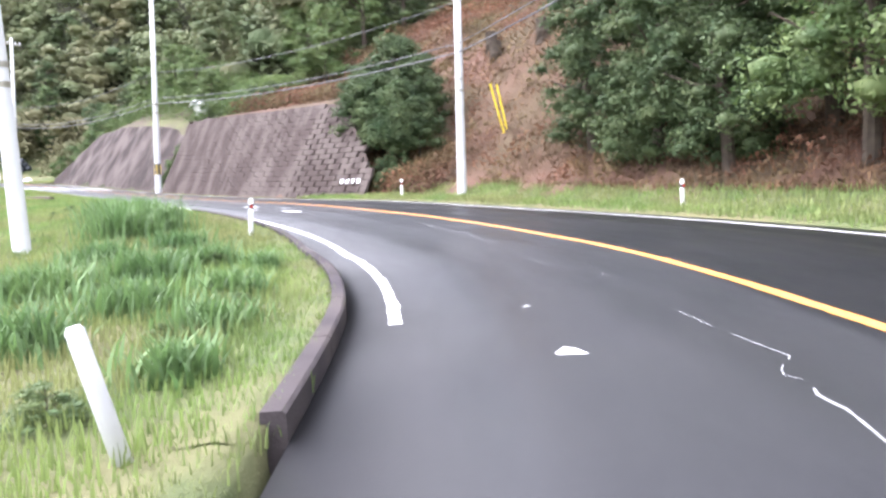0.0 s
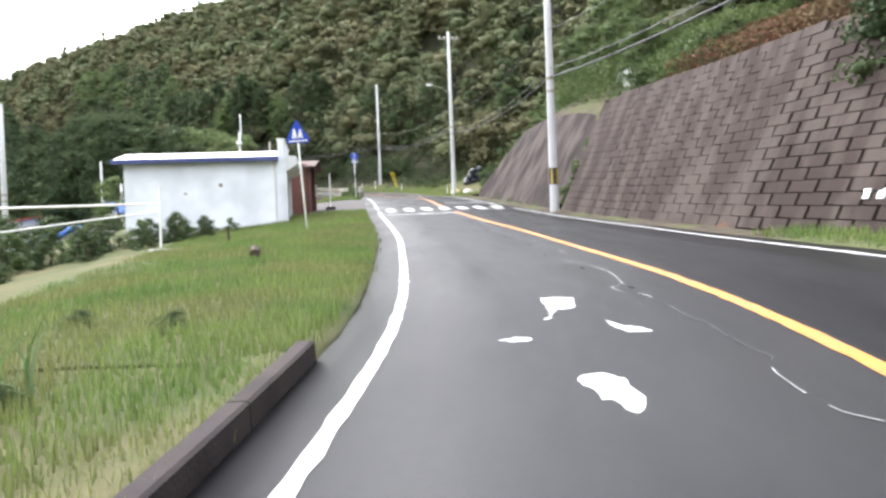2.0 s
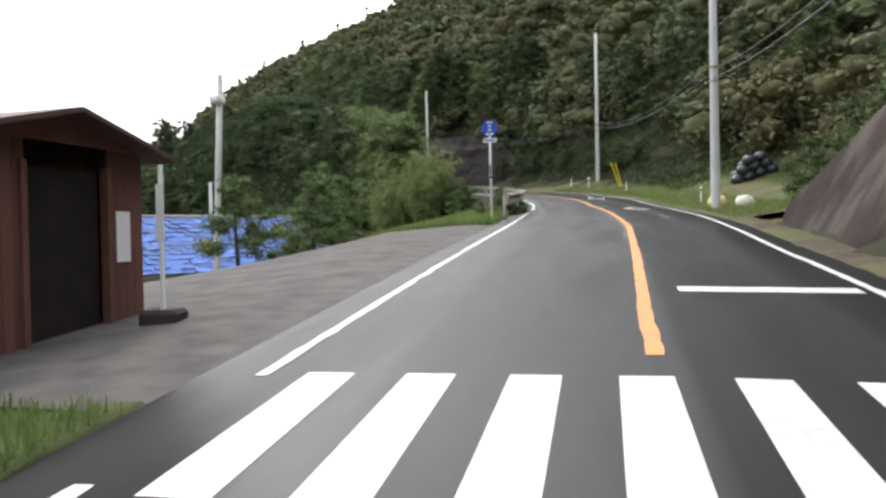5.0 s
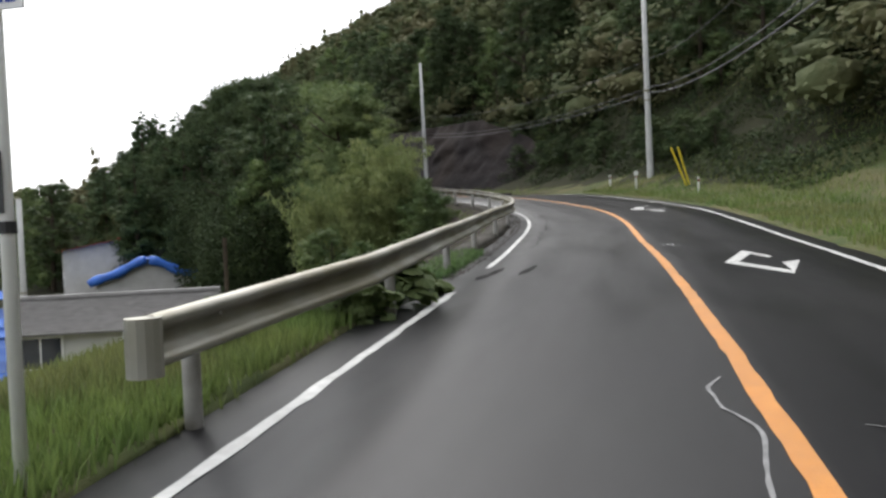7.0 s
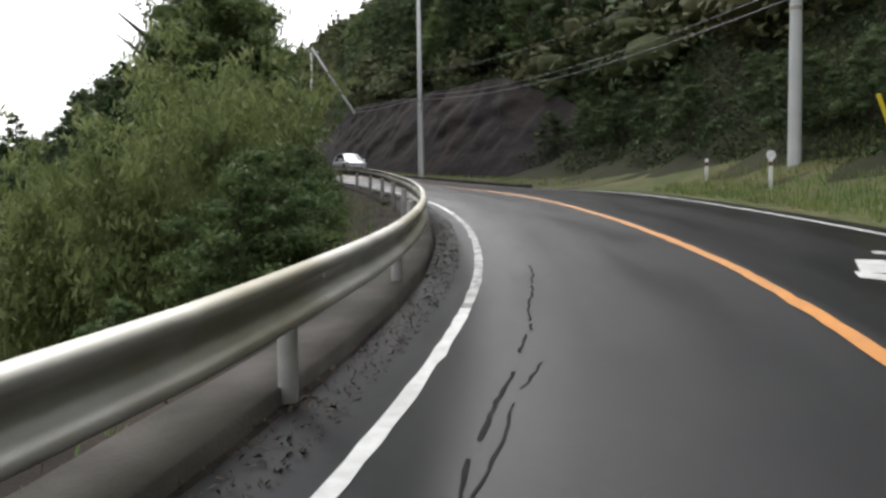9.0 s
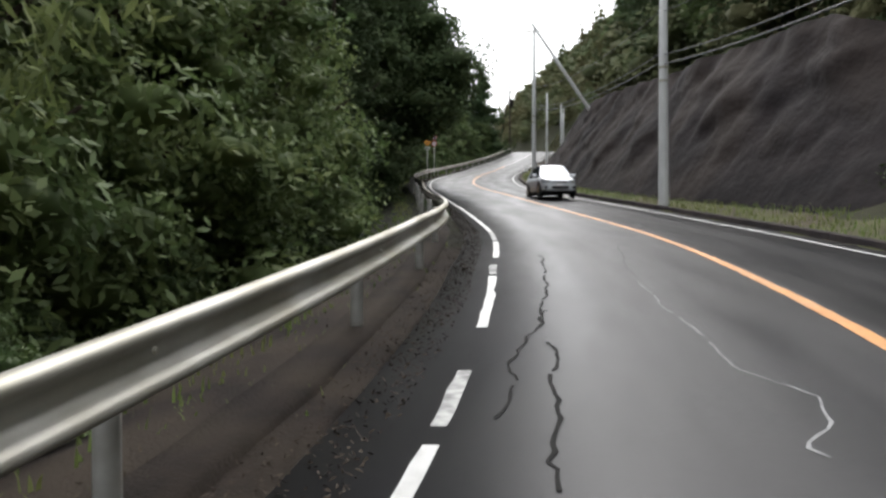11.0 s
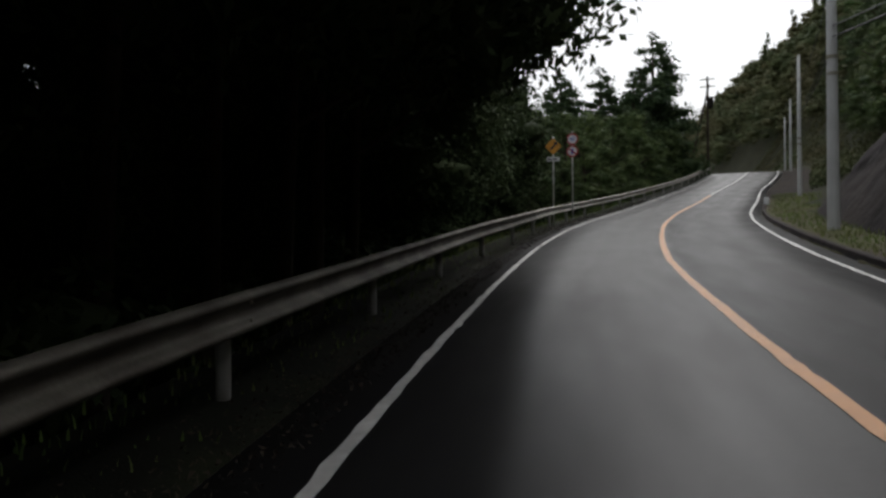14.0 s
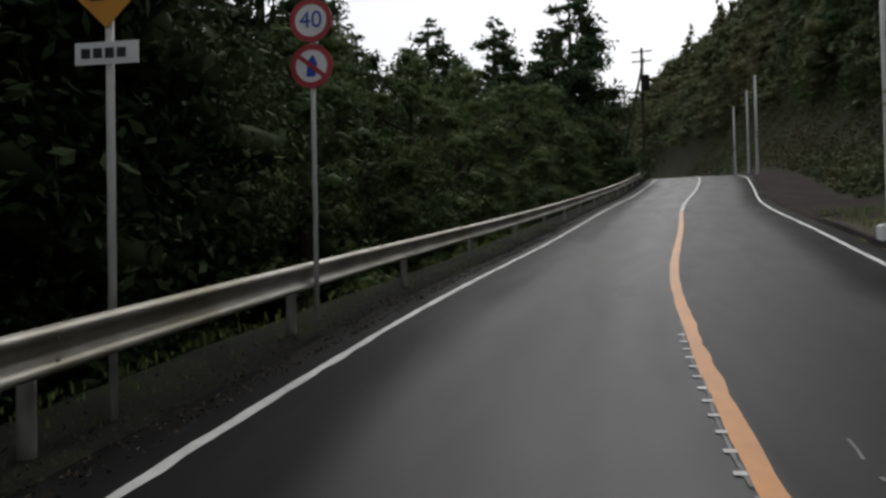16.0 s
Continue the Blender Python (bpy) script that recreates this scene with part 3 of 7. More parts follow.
def ground():
    x, y = np.arange(-330, 101, 2.2), np.arange(-110, 311, 2.2)
    gx, gy = np.meshgrid(x, y)
    xy = np.stack([gx.ravel(), gy.ravel()], 1)
    z = land(xy)
    # far outside the modelled land the sheet runs out level to the horizon
    v = np.column_stack([xy, z])
    nx, ny = len(x), len(y)
    v = v.reshape(ny, nx, 3)
    ring = []
    for rr in (1,):
        e = np.concatenate([v[0, :], v[1:, -1], v[-1, -2::-1], v[-2:0:-1, 0]])
        ring.append(e)
    far = ring[0].copy()
    c = np.array([-100, 100])
    d = far[:, :2] - c
    far[:, :2] = c + d / np.linalg.norm(d, axis=1)[:, None] * 2500
    far[:, 2] = np.where(ring[0][:, 2] > 25, ring[0][:, 2], -5)
    base = nx * ny
    i = (np.arange(ny - 1)[:, None] * nx + np.arange(nx - 1)[None]).ravel()
    f = np.stack([i, i + 1, i + nx + 1, i + nx], 1)
    idx = np.arange(nx * ny).reshape(ny, nx)
    e = np.concatenate([idx[0, :], idx[1:, -1], idx[-1, -2::-1], idx[-2:0:-1, 0]])
    k = np.arange(len(e))
    k2 = (k + 1) % len(e)
    g = np.stack([e[k], base + k, base + k2, e[k2]], 1)
    me = mesh_np("ground", np.vstack([v.reshape(-1, 3), far]), np.vstack([f, g]), FOREST_SOIL, smooth=True)
    me.materials.append(GRASS)
    me.materials.append(BRACKEN_SOIL)
    s, o, _ = nearest(v.reshape(-1, 3)[:, :2])
    kind = np.where(o < 0, np.where((s < 108) | (o < -34), 1, 0), np.where((s < 47) & (o < 28), 2, np.where((s > 72) & (s < 100) & (o < 13), 1, 0)))
    mi = np.concatenate([kind[f[:, 0]], np.ones(len(g), int)]).astype(np.int32)
    me.polygons.foreach_set("material_index", mi)
    tagged(new("ground", me), "hillside and valley floor with grass and forest soil", "ground", kind="structure")


ground()

# ---- road ----
tagged(new("road", strip("road", S0, S1, [(lambda s: -left_edge(s) - 0.02, -0.35), (lambda s: -left_edge(s), 0.0), (lambda s: -left_w(s) * 0.66, 0.02),
       (lambda s: -left_w(s) * 0.33, 0.03), (0, 0.035), (lambda s: right_w(s) * 0.33, 0.03), (lambda s: right_w(s) * 0.66, 0.02),
       (right_edge, 0.0), (lambda s: right_edge(s) + 0.02, -0.35)], ASPHALT, 0.5)), "worn grey two-lane asphalt road climbing through bends", "road", kind="structure")


def crown_z(s, o):
    w = np.where(o < 0, left_edge(s), right_edge(s))
    return 0.035 * (1 - np.clip(np.abs(o) / w, 0, 1))


def paint(name, s0, s1, centre, width, material, label, seed=1, ragged=0.008, step=0.25, lift=0.006):
    """A painted line with ragged edges, lying on the road."""
    s = np.arange(s0, s1 + 1e-6, step)
    rng = np.random.default_rng(seed)
    c = centre(s) if callable(centre) else np.full(len(s), float(centre))
    a = c - width / 2 + rng.normal(0, ragged, len(s))
    b = c + width / 2 + rng.normal(0, ragged, len(s))
    v = np.stack([at(s, a, crown_z(s, a) + lift), at(s, b, crown_z(s, b) + lift)], 1).reshape(-1, 3)
    i = np.arange(len(s) - 1) * 2
    f = np.stack([i, i + 1, i + 3, i + 2], 1)
    return tagged(new(name, mesh_np(name, v, f, material)), label, "road marking", kind="structure")


# edge lines and centre line
for a, b, coat in ((7.4, 51.9, WHITE_LINE), (53.9, 79.2, WHITE_LINE), (82.1, 96.4, WHITE_LINE), (96.4, 107.0, WORN_WHITE), (107.0, 114.5, WHITE_LINE), (114.8, 116.2, WORN_WHITE), (117.6, 121.1, WHITE_LINE), (121.3, 122.4, WORN_WHITE), (123.2, 126.0, WHITE_LINE), (126.2, 128.2, WORN_WHITE), (128.4, 168.2, WHITE_LINE), (168.5, S1, WHITE_LINE)):
    paint("edge_line", a, b, lambda s: -left_w(s), 0.125 if b < 60 else 0.1, coat, "worn white edge line painted along the road")
for a, b in ((S0, 51.9), (54.0, 168.0), (168.0, S1)):
    paint("edge_line", a, b, right_w, 0.105, WHITE_LINE, "worn white edge line painted along the road", 2)
paint("centre_line", S0, 50.2, centre_w, 0.135, ORANGE_LINE, "orange centre line with chipped edges", 3, 0.006)
paint("centre_line", 54.6, 204.0, centre_w, 0.135, ORANGE_LINE, "orange centre line with chipped edges", 4, 0.006)
# the far stretch is painted white for the glare on the orange line
paint("centre_line", 204.0, S1, centre_w, 0.13, WHITE_LINE, "centre line running up to the crest, whitened for glare", 5)


def patch(name, material, corners, label, lift=0.006, cat="road marking"):
    """A flat painted shape; corners as (s, o)."""
    bm = bmesh.new()
    bm.faces.new([bm.verts.new(at(s, o, float(crown_z(np.array(s), np.array(o))) + lift)) for s, o in corners])
    bmesh.ops.triangulate(bm, faces=bm.faces)
    return tagged(new(name, mesh_bm(name, bm, material)), label, cat, kind="structure")


for k in range(7):
    o = -2.62 + k * 0.74
    patch("crossing_bar", WHITE_LINE, [(51.8, o), (51.8, o + 0.38), (54.0, o + 0.36), (54.0, o)], "white bar of the pedestrian crossing")
patch("stop_line", WHITE_LINE, [(49.15, -2.75), (49.2, -0.1), (49.55, -0.1), (49.45, -2.75)], "white stop line before the pedestrian crossing")
patch("stop_line", WHITE_LINE, [(57.6, 0.3), (57.6, 2.2), (57.95, 2.2), (57.95, 0.3)], "white stop line before the pedestrian crossing")


def blot(name, material, s, o, ls, lo, seed, label, lift=0.007):
    """A ragged left-over of paint."""
    rng = random.Random(seed)
    pts = []
    for k in range(16):
        a = 2 * math.pi * k / 16
        r = rng.uniform(0.35, 1.1)
        pts.append((s + ls / 2 * r * math.sin(a), o + lo / 2 * r * math.cos(a)))
    return patch(name, material, pts, label, lift)


patch("worn_arrow", WHITE_LINE, [(5.76, -2.02), (5.93, -1.93), (5.84, -1.85), (5.66, -1.79), (5.68, -1.9), (5.7, -2.0)], "scuffed remains of a white mark on the asphalt")
patch("worn_arrow", WORN_WHITE, [(7.7, -2.06), (7.78, -2.0), (7.68, -1.96)], "scuffed remains of a white mark on the asphalt")
WORN = "scuffed remains of a white arrow on the asphalt"


def worn_patch(shape, seed):
    """A painted shape whose outline has crumbled away."""
    rg = random.Random(seed)
    pts = []
    for (s, o), (s2, o2) in zip(shape, shape[1:] + shape[:1]):
        steps = max(2, int(math.hypot(s2 - s, (o2 - o) * 2) / 0.07))
        for k in range(steps):
            u = k / steps
            pts.append((s + (s2 - s) * u + rg.uniform(-0.025, 0.025), o + (o2 - o) * u + rg.uniform(-0.018, 0.018)))
    patch("worn_arrow", WHITE_LINE, pts, WORN)


for shape in ([(24.82, -1.79), (24.9, -1.68), (24.86, -1.58), (24.62, -1.5), (24.3, -1.46), (24.02, -1.5), (23.93, -1.56), (24.18, -1.63), (24.28, -1.7), (24.52, -1.73), (24.68, -1.8)],
              [(28.38, -1.7), (28.33, -1.52), (28.2, -1.38), (27.72, -1.42), (27.5, -1.5), (27.55, -1.62), (27.02, -1.82), (27.1, -1.74), (27.72, -1.72)],
              [(26.26, -2.3), (26.33, -2.12), (26.25, -2.0), (26.1, -2.03), (26.15, -2.16)],
              [(26.74, -1.3), (26.46, -1.22), (26.28, -1.1), (26.08, -1.02), (26.1, -1.2), (26.3, -1.27), (26.5, -1.32)]):
    worn_patch(shape, len(shape))
MARK = "white worn bent-arrow mark painted on the opposite lane"
for shape in ([(81.8, 0.70), (80.35, 1.40), (80.65, 1.46), (81.9, 0.92)], [(81.8, 0.72), (83.6, 1.28), (83.3, 1.40), (82.0, 0.98)], [(83.6, 1.28), (82.6, 1.55), (82.4, 1.48), (83.2, 1.27)],
              [(80.4, 1.40), (82.0, 1.84), (81.7, 1.52), (80.9, 1.46)], [(97.3, 0.86), (96.9, 1.25), (97.25, 1.3), (97.7, 0.98)], [(97.6, 1.0), (97.5, 1.32), (98.4, 1.6), (98.5, 1.34)],
              [(98.9, 1.75), (98.8, 1.92), (99.1, 1.92), (99.1, 1.8)], [(96.85, 1.2), (96.6, 1.4), (96.75, 1.43), (96.95, 1.25)], [(96.5, 1.32), (95.4, 1.58), (96.2, 1.68), (96.8, 1.45)], [(97.6, 1.98), (97.5, 2.14), (97.8, 2.16)]):
    patch("turn_arrow", WHITE_LINE, shape, MARK)
for k in range(7):
    o = 0.16 + k * 0.062
    patch("worn_lettering", SEAL, [(68.62 + 0.05 * (k % 2), o), (68.95 - 0.06 * (k % 3), o + 0.01), (68.95, o + 0.035), (68.6, o + 0.03)], "faint chalked bars in place of writing on the lane")
patch("chalk_line", SEAL, [(68.5, 0.12), (68.53, 0.12), (68.53, 2.2), (68.5, 2.2)], "thin chalk line across the lane")
patch("chalk_line", SEAL, [(74.5, 1.38), (74.5, 1.42), (72.2, 1.42), (72.2, 1.38)], "short white stroke along the opposite lane")


def crack(name, material, pts, width, seed, label, jitter=0.12, lift=0.008):
    """A wandering crack or its sealing, as a thin ragged ribbon through (s, o) points."""
    rng = np.random.default_rng(seed)
    p = np.array(pts, float)
    run = np.r_[0, np.cumsum(np.linalg.norm(np.diff(p, axis=0), axis=1))]
    q = np.arange(0, run[-1], 0.12)
    s, o = np.interp(q, run, p[:, 0]), np.interp(q, run, p[:, 1])
    walk_noise = np.convolve(rng.normal(0, 1, len(q) + 8), np.ones(5) / 5, "same")[4:-4][: len(q)]
    walk_two = np.convolve(rng.normal(0, 1, len(q) + 8), np.ones(5) / 5, "same")[4:-4][: len(q)]
    o, s = o + walk_noise * jitter, s + walk_two * jitter
    d = np.gradient(np.stack([s, o], 1), axis=0)
    d /= np.linalg.norm(d, axis=1)[:, None] + 1e-6
    w = width * (0.6 + 0.8 * rng.random(len(q))) / 2
    v = np.stack([at(s - d[:, 1] * w, o + d[:, 0] * w, crown_z(s, o) + lift), at(s + d[:, 1] * w, o - d[:, 0] * w, crown_z(s, o) + lift)], 1).reshape(-1, 3)
    i = np.arange(len(q) - 1)
    i = i[(np.convolve(rng.random(len(q) - 1), np.ones(3) / 3, "same") > 0.3)] * 2
    return tagged(new(name, mesh_np(name, v, np.stack([i, i + 1, i + 3, i + 2], 1), material)), label, "road crack", kind="structure")


crack("sealed_crack", SEAL, [(64, -0.11), (68, -0.0), (72.5, -0.12)], 0.022, 31, "pale chipped seam along the centre line", 0.025)
crack("sealed_crack", SEAL, [(169, -0.16), (172, -0.13), (176, -0.1), (182, -0.02)], 0.02, 32, "pale chipped seam along the centre line", 0.025)
SEALED = "pale sealed crack wandering along the lane"
crack("sealed_crack", SEAL, [(3.5, -0.84), (3.74, -0.82), (4.07, -0.78), (4.31, -0.81), (4.55, -0.74)], 0.02, 1, SEALED, 0.015)
crack("sealed_crack", SEAL, [(4.63, -0.76), (4.78, -0.83), (5.13, -0.61), (5.6, -0.7), (6.3, -0.77), (6.9, -0.8)], 0.012, 11, SEALED, 0.03)
crack("sealed_crack", SEAL_FAINT, [(8.97, -0.87), (9.21, -0.9), (9.61, -0.76), (9.86, -0.8), (10.22, -0.89), (10.43, -1.16), (10.81, -1.26), (11.29, -1.33), (12.11, -1.12)], 0.02, 12, SEALED, 0.02)
crack("sealed_crack", SEAL, [(13.3, -1.11), (13.63, -1.14), (13.93, -1.23), (14.47, -1.13), (14.93, -1.08), (15.13, -1.03), (15.72, -1.08), (16.29, -1.04), (16.86, -1.07), (17.89, -0.86)], 0.016, 13, SEALED, 0.025)
crack("sealed_crack", SEAL_FAINT, [(17.89, -0.86), (20.1, -0.64), (22.4, -0.6), (23.4, -0.5)], 0.012, 21, SEALED, 0.06)
crack("sealed_crack", SEAL, [(23.5, -0.44), (23.69, -0.58), (23.94, -0.62), (24.39, -0.64), (24.7, -0.6)], 0.014, 14, SEALED, 0.02)
crack("sealed_crack", SEAL_FAINT, [(24.7, -0.6), (24.89, -0.5), (25.23, -0.57), (26.5, -0.62), (27.6, -0.66)], 0.014, 15, SEALED, 0.04)
crack("sealed_crack", SEAL, [(27.6, -0.66), (27.99, -0.66), (28.38, -0.84), (28.61, -0.87), (28.88, -0.66), (29.5, -0.58), (30.15, -0.53), (31.24, -0.62), (31.8, -0.78), (32.13, -0.82)], 0.02, 16, SEALED, 0.02)
crack("sealed_crack", SEAL, [(32.3, -0.64), (32.6, -0.6), (33.03, -0.51), (33.11, -0.42), (33.25, -0.49), (33.55, -0.42), (33.68, -0.5)], 0.022, 17, SEALED, 0.015)
crack("sealed_crack", SEAL, [(33.81, -0.56), (34.22, -0.51), (34.48, -0.68), (34.6, -0.6), (34.76, -0.52), (35.69, -0.45), (36.43, -0.52), (37.0, -0.54), (37.38, -0.48), (37.78, -0.37), (38.02, -0.46), (38.22, -0.41), (38.66, -0.46), (38.9, -0.58), (39.4, -0.48), (39.83, -0.51), (41.05, -0.38), (41.47, -0.44), (42.0, -0.56), (42.4, -0.52)], 0.022, 18, SEALED, 0.02)
crack("sealed_crack", SEAL, [(42.5, -0.38), (42.73, -0.43), (43.07, -0.61), (43.23, -0.32), (43.55, -0.27), (43.85, -0.24), (44.38, -0.26), (44.71, -0.46), (45.12, -0.39), (45.54, -0.48), (46.35, -0.42), (47.06, -0.5), (48.77, -0.41), (49.98, -0.45)], 0.024, 22, SEALED, 0.015)
crack("sealed_crack", SEAL, [(71.5, -0.25), (73, -0.2), (73.6, -0.14), (74.0, -0.3), (74.4, -0.34), (74.7, -0.22), (74.9, -0.19)], 0.025, 3, SEALED, 0.03)
crack("sealed_crack", SEAL_FAINT, [(72.2, -2.0), (72.3, -1.4), (72.1, -0.7)], 0.02, 4, "pale joint across the lane", 0.02)
crack("sealed_crack", SEAL_FAINT, [(73.7, 0.4), (73.5, 1.2), (73.35, 1.75)], 0.02, 5, "pale joint across the lane", 0.02)
crack("sealed_crack", SEAL_FAINT, [(84.6, -2.0), (84.7, -1.0), (84.6, -0.25)], 0.014, 33, "pale joint across the lane", 0.02)
for k, (s, o) in enumerate(((85.3, 0.12), (85.15, 0.22), (85.2, 0.3), (84.95, 0.1), (84.85, 0.28), (84.9, 0.38), (85.05, 0.2))):
    blot("chalk_scrawl", SEAL, s, o, 0.3, 0.06, 90 + k, "scuffed pale chalk scrawl on the lane")
crack("sealed_crack", SEAL, [(112.6, -0.95), (113.96, -1.11), (114.42, -1.16), (114.54, -1.23), (114.81, -0.99), (115.34, -0.94), (115.58, -1.04), (116.05, -1.25), (117.11, -1.3), (118.69, -1.41), (120.36, -1.43)], 0.02, 6, SEALED, 0.03)
crack("sealed_crack", SEAL_FAINT, [(120.36, -1.43), (122.5, -1.35), (125.0, -1.0)], 0.02, 34, SEALED, 0.06)
crack("sealed_crack", SEAL, [(170.5, 0.28), (174.6, 0.5), (178, 0.55)], 0.02, 7, SEALED, 0.04)
crack("open_crack", TAR, [(86.0, -2.45), (87.66, -2.42), (88.25, -2.34), (88.77, -2.46), (89.33, -2.38), (90.17, -2.45), (91.36, -2.29), (92.51, -2.35), (95.04, -2.25), (99, -2.15)], 0.022, 8, "dark open crack in broken asphalt", 0.04)
crack("open_crack", TAR, [(90.3, -2.3), (91.4, -2.18), (92.8, -2.25), (94.5, -2.12)], 0.014, 38, "dark open crack in broken asphalt", 0.05)
crack("open_crack", TAR, [(112.4, -2.3), (114.0, -2.33), (114.43, -2.37), (115.18, -2.35), (116.04, -2.37), (116.67, -2.42), (117.31, -2.53), (118.78, -2.55), (120.44, -2.48), (123.58, -2.52)], 0.025, 9, "dark open crack in broken asphalt", 0.07)
crack("open_crack", TAR, [(114.95, -2.69), (115.48, -2.66), (115.82, -2.58), (116.13, -2.68), (117.09, -2.61), (118.5, -2.5)], 0.022, 10, "dark open crack in broken asphalt", 0.08)
crack("open_crack", TAR, [(20.7, -3.4), (21.05, -3.1), (21.0, -2.75), (20.95, -2.3)], 0.02, 51, "dark crack across the lane", 0.04)
crack("open_crack", TAR, [(20.86, -1.5), (21.06, -1.4), (21.09, -1.1), (20.98, -0.45)], 0.02, 52, "dark crack across the lane", 0.04)
for k in range(9):
    blot("asphalt_chip", TAR, 28.5 + k * 2.2, -0.66 - 0.08 * (k % 3), 0.28, 0.06, 70 + k, "dark chipped hollow beside the sealed crack", 0.005)
for shape in ([(80.35, -2.92), (80.6, -2.82), (81.1, -2.72), (81.6, -2.66), (82.1, -2.68), (81.7, -2.8), (81.2, -2.84), (80.8, -2.95)],
              [(80.85, -2.34), (81.2, -2.22), (81.7, -2.17), (82.2, -2.15), (82.3, -2.2), (81.8, -2.28), (81.4, -2.35)]):
    patch("asphalt_repair", TAR, shape, "dark wet repair patch in the lane", 0.005)
WET = "dark damp blotch on the asphalt"
for k, (s, o, ls, lo_) in enumerate(((185.4, -1.2, 1.6, 0.5), (184.3, -0.6, 1.4, 0.4), (183.0, -1.6, 0.8, 0.3), (210.0, -1.9, 5.0, 0.7), (203.5, -0.9, 5.0, 0.5), (199.6, 1.5, 3.0, 0.5), (207.0, 1.2, 3.0, 0.4), (152.0, 0.9, 2.0, 0.3))):
    blot("damp_patch", DAMP, s, o, ls, lo_, 120 + k, WET, 0.004)

# ---- verges: grass shoulders that meet the road, falling or rising to the open ground ----
def fall_z(d):
    return lambda s: profile(FALL, s, np.full(len(s), d))


def rise_z(d):
    return lambda s: profile(RISE, s, np.full(len(s), d))


def lo(d):
    return lambda s: -left_edge(s) - d


def ro(d):
    return lambda s: right_edge(s) + d


def verge_left(s0, s1, inner, material, label, name="verge"):
    tagged(new(name, strip(name, s0, s1, [(lo(4.2), lambda s: fall_z(4.2)(s) - 0.3), (lo(3), fall_z(3)), (lo(2), fall_z(2)), (lo(1), fall_z(1)), (lo(0.3), lambda s: fall_z(0.3)(s) + inner),
           (lo(0.1 if inner > 0.05 else 0.02), inner), (lo(0.09 if inner > 0.05 else 0.0), -0.2)], material, 0.5, 0.02)), label, "verge", kind="structure")


verge_left(S0, 4.0, 0.1, GRASS, "rough grass verge above the kerb")
verge_left(4.0, 26.2, 0.1, GRASS, "rough grass verge above the kerb")
verge_left(26.2, 53.5, 0.02, GRASS, "rough grass verge beside the road")
verge_left(70.5, 79.0, 0.02, GRASS, "rough grass verge below the guardrail")
verge_left(79.0, 125.0, 0.0, SHOULDER, "dirty crumbling road shoulder below the guardrail")
verge_left(125.0, S1, 0.0, MOSS_SHADED, "mossy road shoulder below the guardrail, darkened for tree shade")
def verge_right(s0, s1, material, label, far=4.2, high=0.05):
    steps = [d for d in (0.6, 1.2, 2, 3) if d < far - 0.3]
    tagged(new("verge", strip("verge", s0, s1, [(ro(-0.04), -0.2), (ro(-0.02), 0.0), (ro(0.25), high)] + [(ro(d), rise_z(d)) for d in steps] + [(ro(far), lambda s: rise_z(far)(s) - 0.4)], material, 0.5, 0.025)),
           label, "verge", kind="structure")


verge_right(S0, 32.5, GRASS, "bright green grass verge at the foot of the hillside")
verge_right(32.5, 72.0, LITTER, "strip of dirt and dead leaves at the foot of the walls", 1.5, 0.02)
verge_right(72.0, 118.0, GRASS, "grass verge beside the road")
verge_right(118.0, 128.0, LITTER, "strip of dirt and dead leaves at the bend")
verge_right(128.0, 196.0, LITTER, "weedy strip between kerb and rock face", 2.6, 0.1)
verge_right(196.0, S1, SHOULDER, "weedy strip and gravel lay-by beside the road")
# paved apron of the side lane by the bus stop
tagged(new("side_lane", strip("side_lane", 53.0, 71.0, [(lambda s: -left_edge(s) - np.interp(s, [53, 56, 60, 66, 71], [1.2, 5, 15, 15, 6]), lambda s: np.interp(s, [53, 60, 66, 71], [-0.1, -1.6, -2.6, -0.9]) + 0.12),
        (lo(3), lambda s: fall_z(3)(s) + 0.05), (lo(1), lambda s: fall_z(1)(s) + 0.03), (lo(-0.02), -0.003)], ASPHALT_EDGE, 0.5)), "patched grey asphalt of a side lane leaving the road", "road", kind="structure")


KERB_END = 26.2


def kerb(s0, s1, side, high, wide, label):
    """Kerb stones, each 2 m long, on the road's edge."""
    root = thing("kerb", pose(0, 0, 0), label, "kerb", kind="structure")
    s = s0
    while s < s1 - 0.05:
        e = min(s + 2.0, s1)
        st = np.linspace(s + 0.01, e - 0.01, 4)
        base = (lambda q: -left_edge(q)) if side < 0 else right_edge
        sec = [(0.0, -0.25), (0.015, high - 0.02), (0.04, high), (wide, high), (wide, -0.25)]
        v = np.stack([at(st, base(st) + side * d, h) for d, h in sec], 1)
        n, k = v.shape[:2]
        i = np.arange(n - 1)[:, None] * k + np.arange(k)[None]
        j = np.arange(n - 1)[:, None] * k + (np.arange(k)[None] + 1) % k
        f = np.stack([i, j, j + k, i + k], -1).reshape(-1, 4).tolist()
        bm = bmesh.new()
        vs = [bm.verts.new(q) for q in v.reshape(-1, 3)]
        for q in [*f, list(range(k))[::-1], list(range((n - 1) * k, n * k))]:
            bm.faces.new([vs[x] for x in q])
        part("kerb_stone", bm, KERB, root)
        s = e
    return root


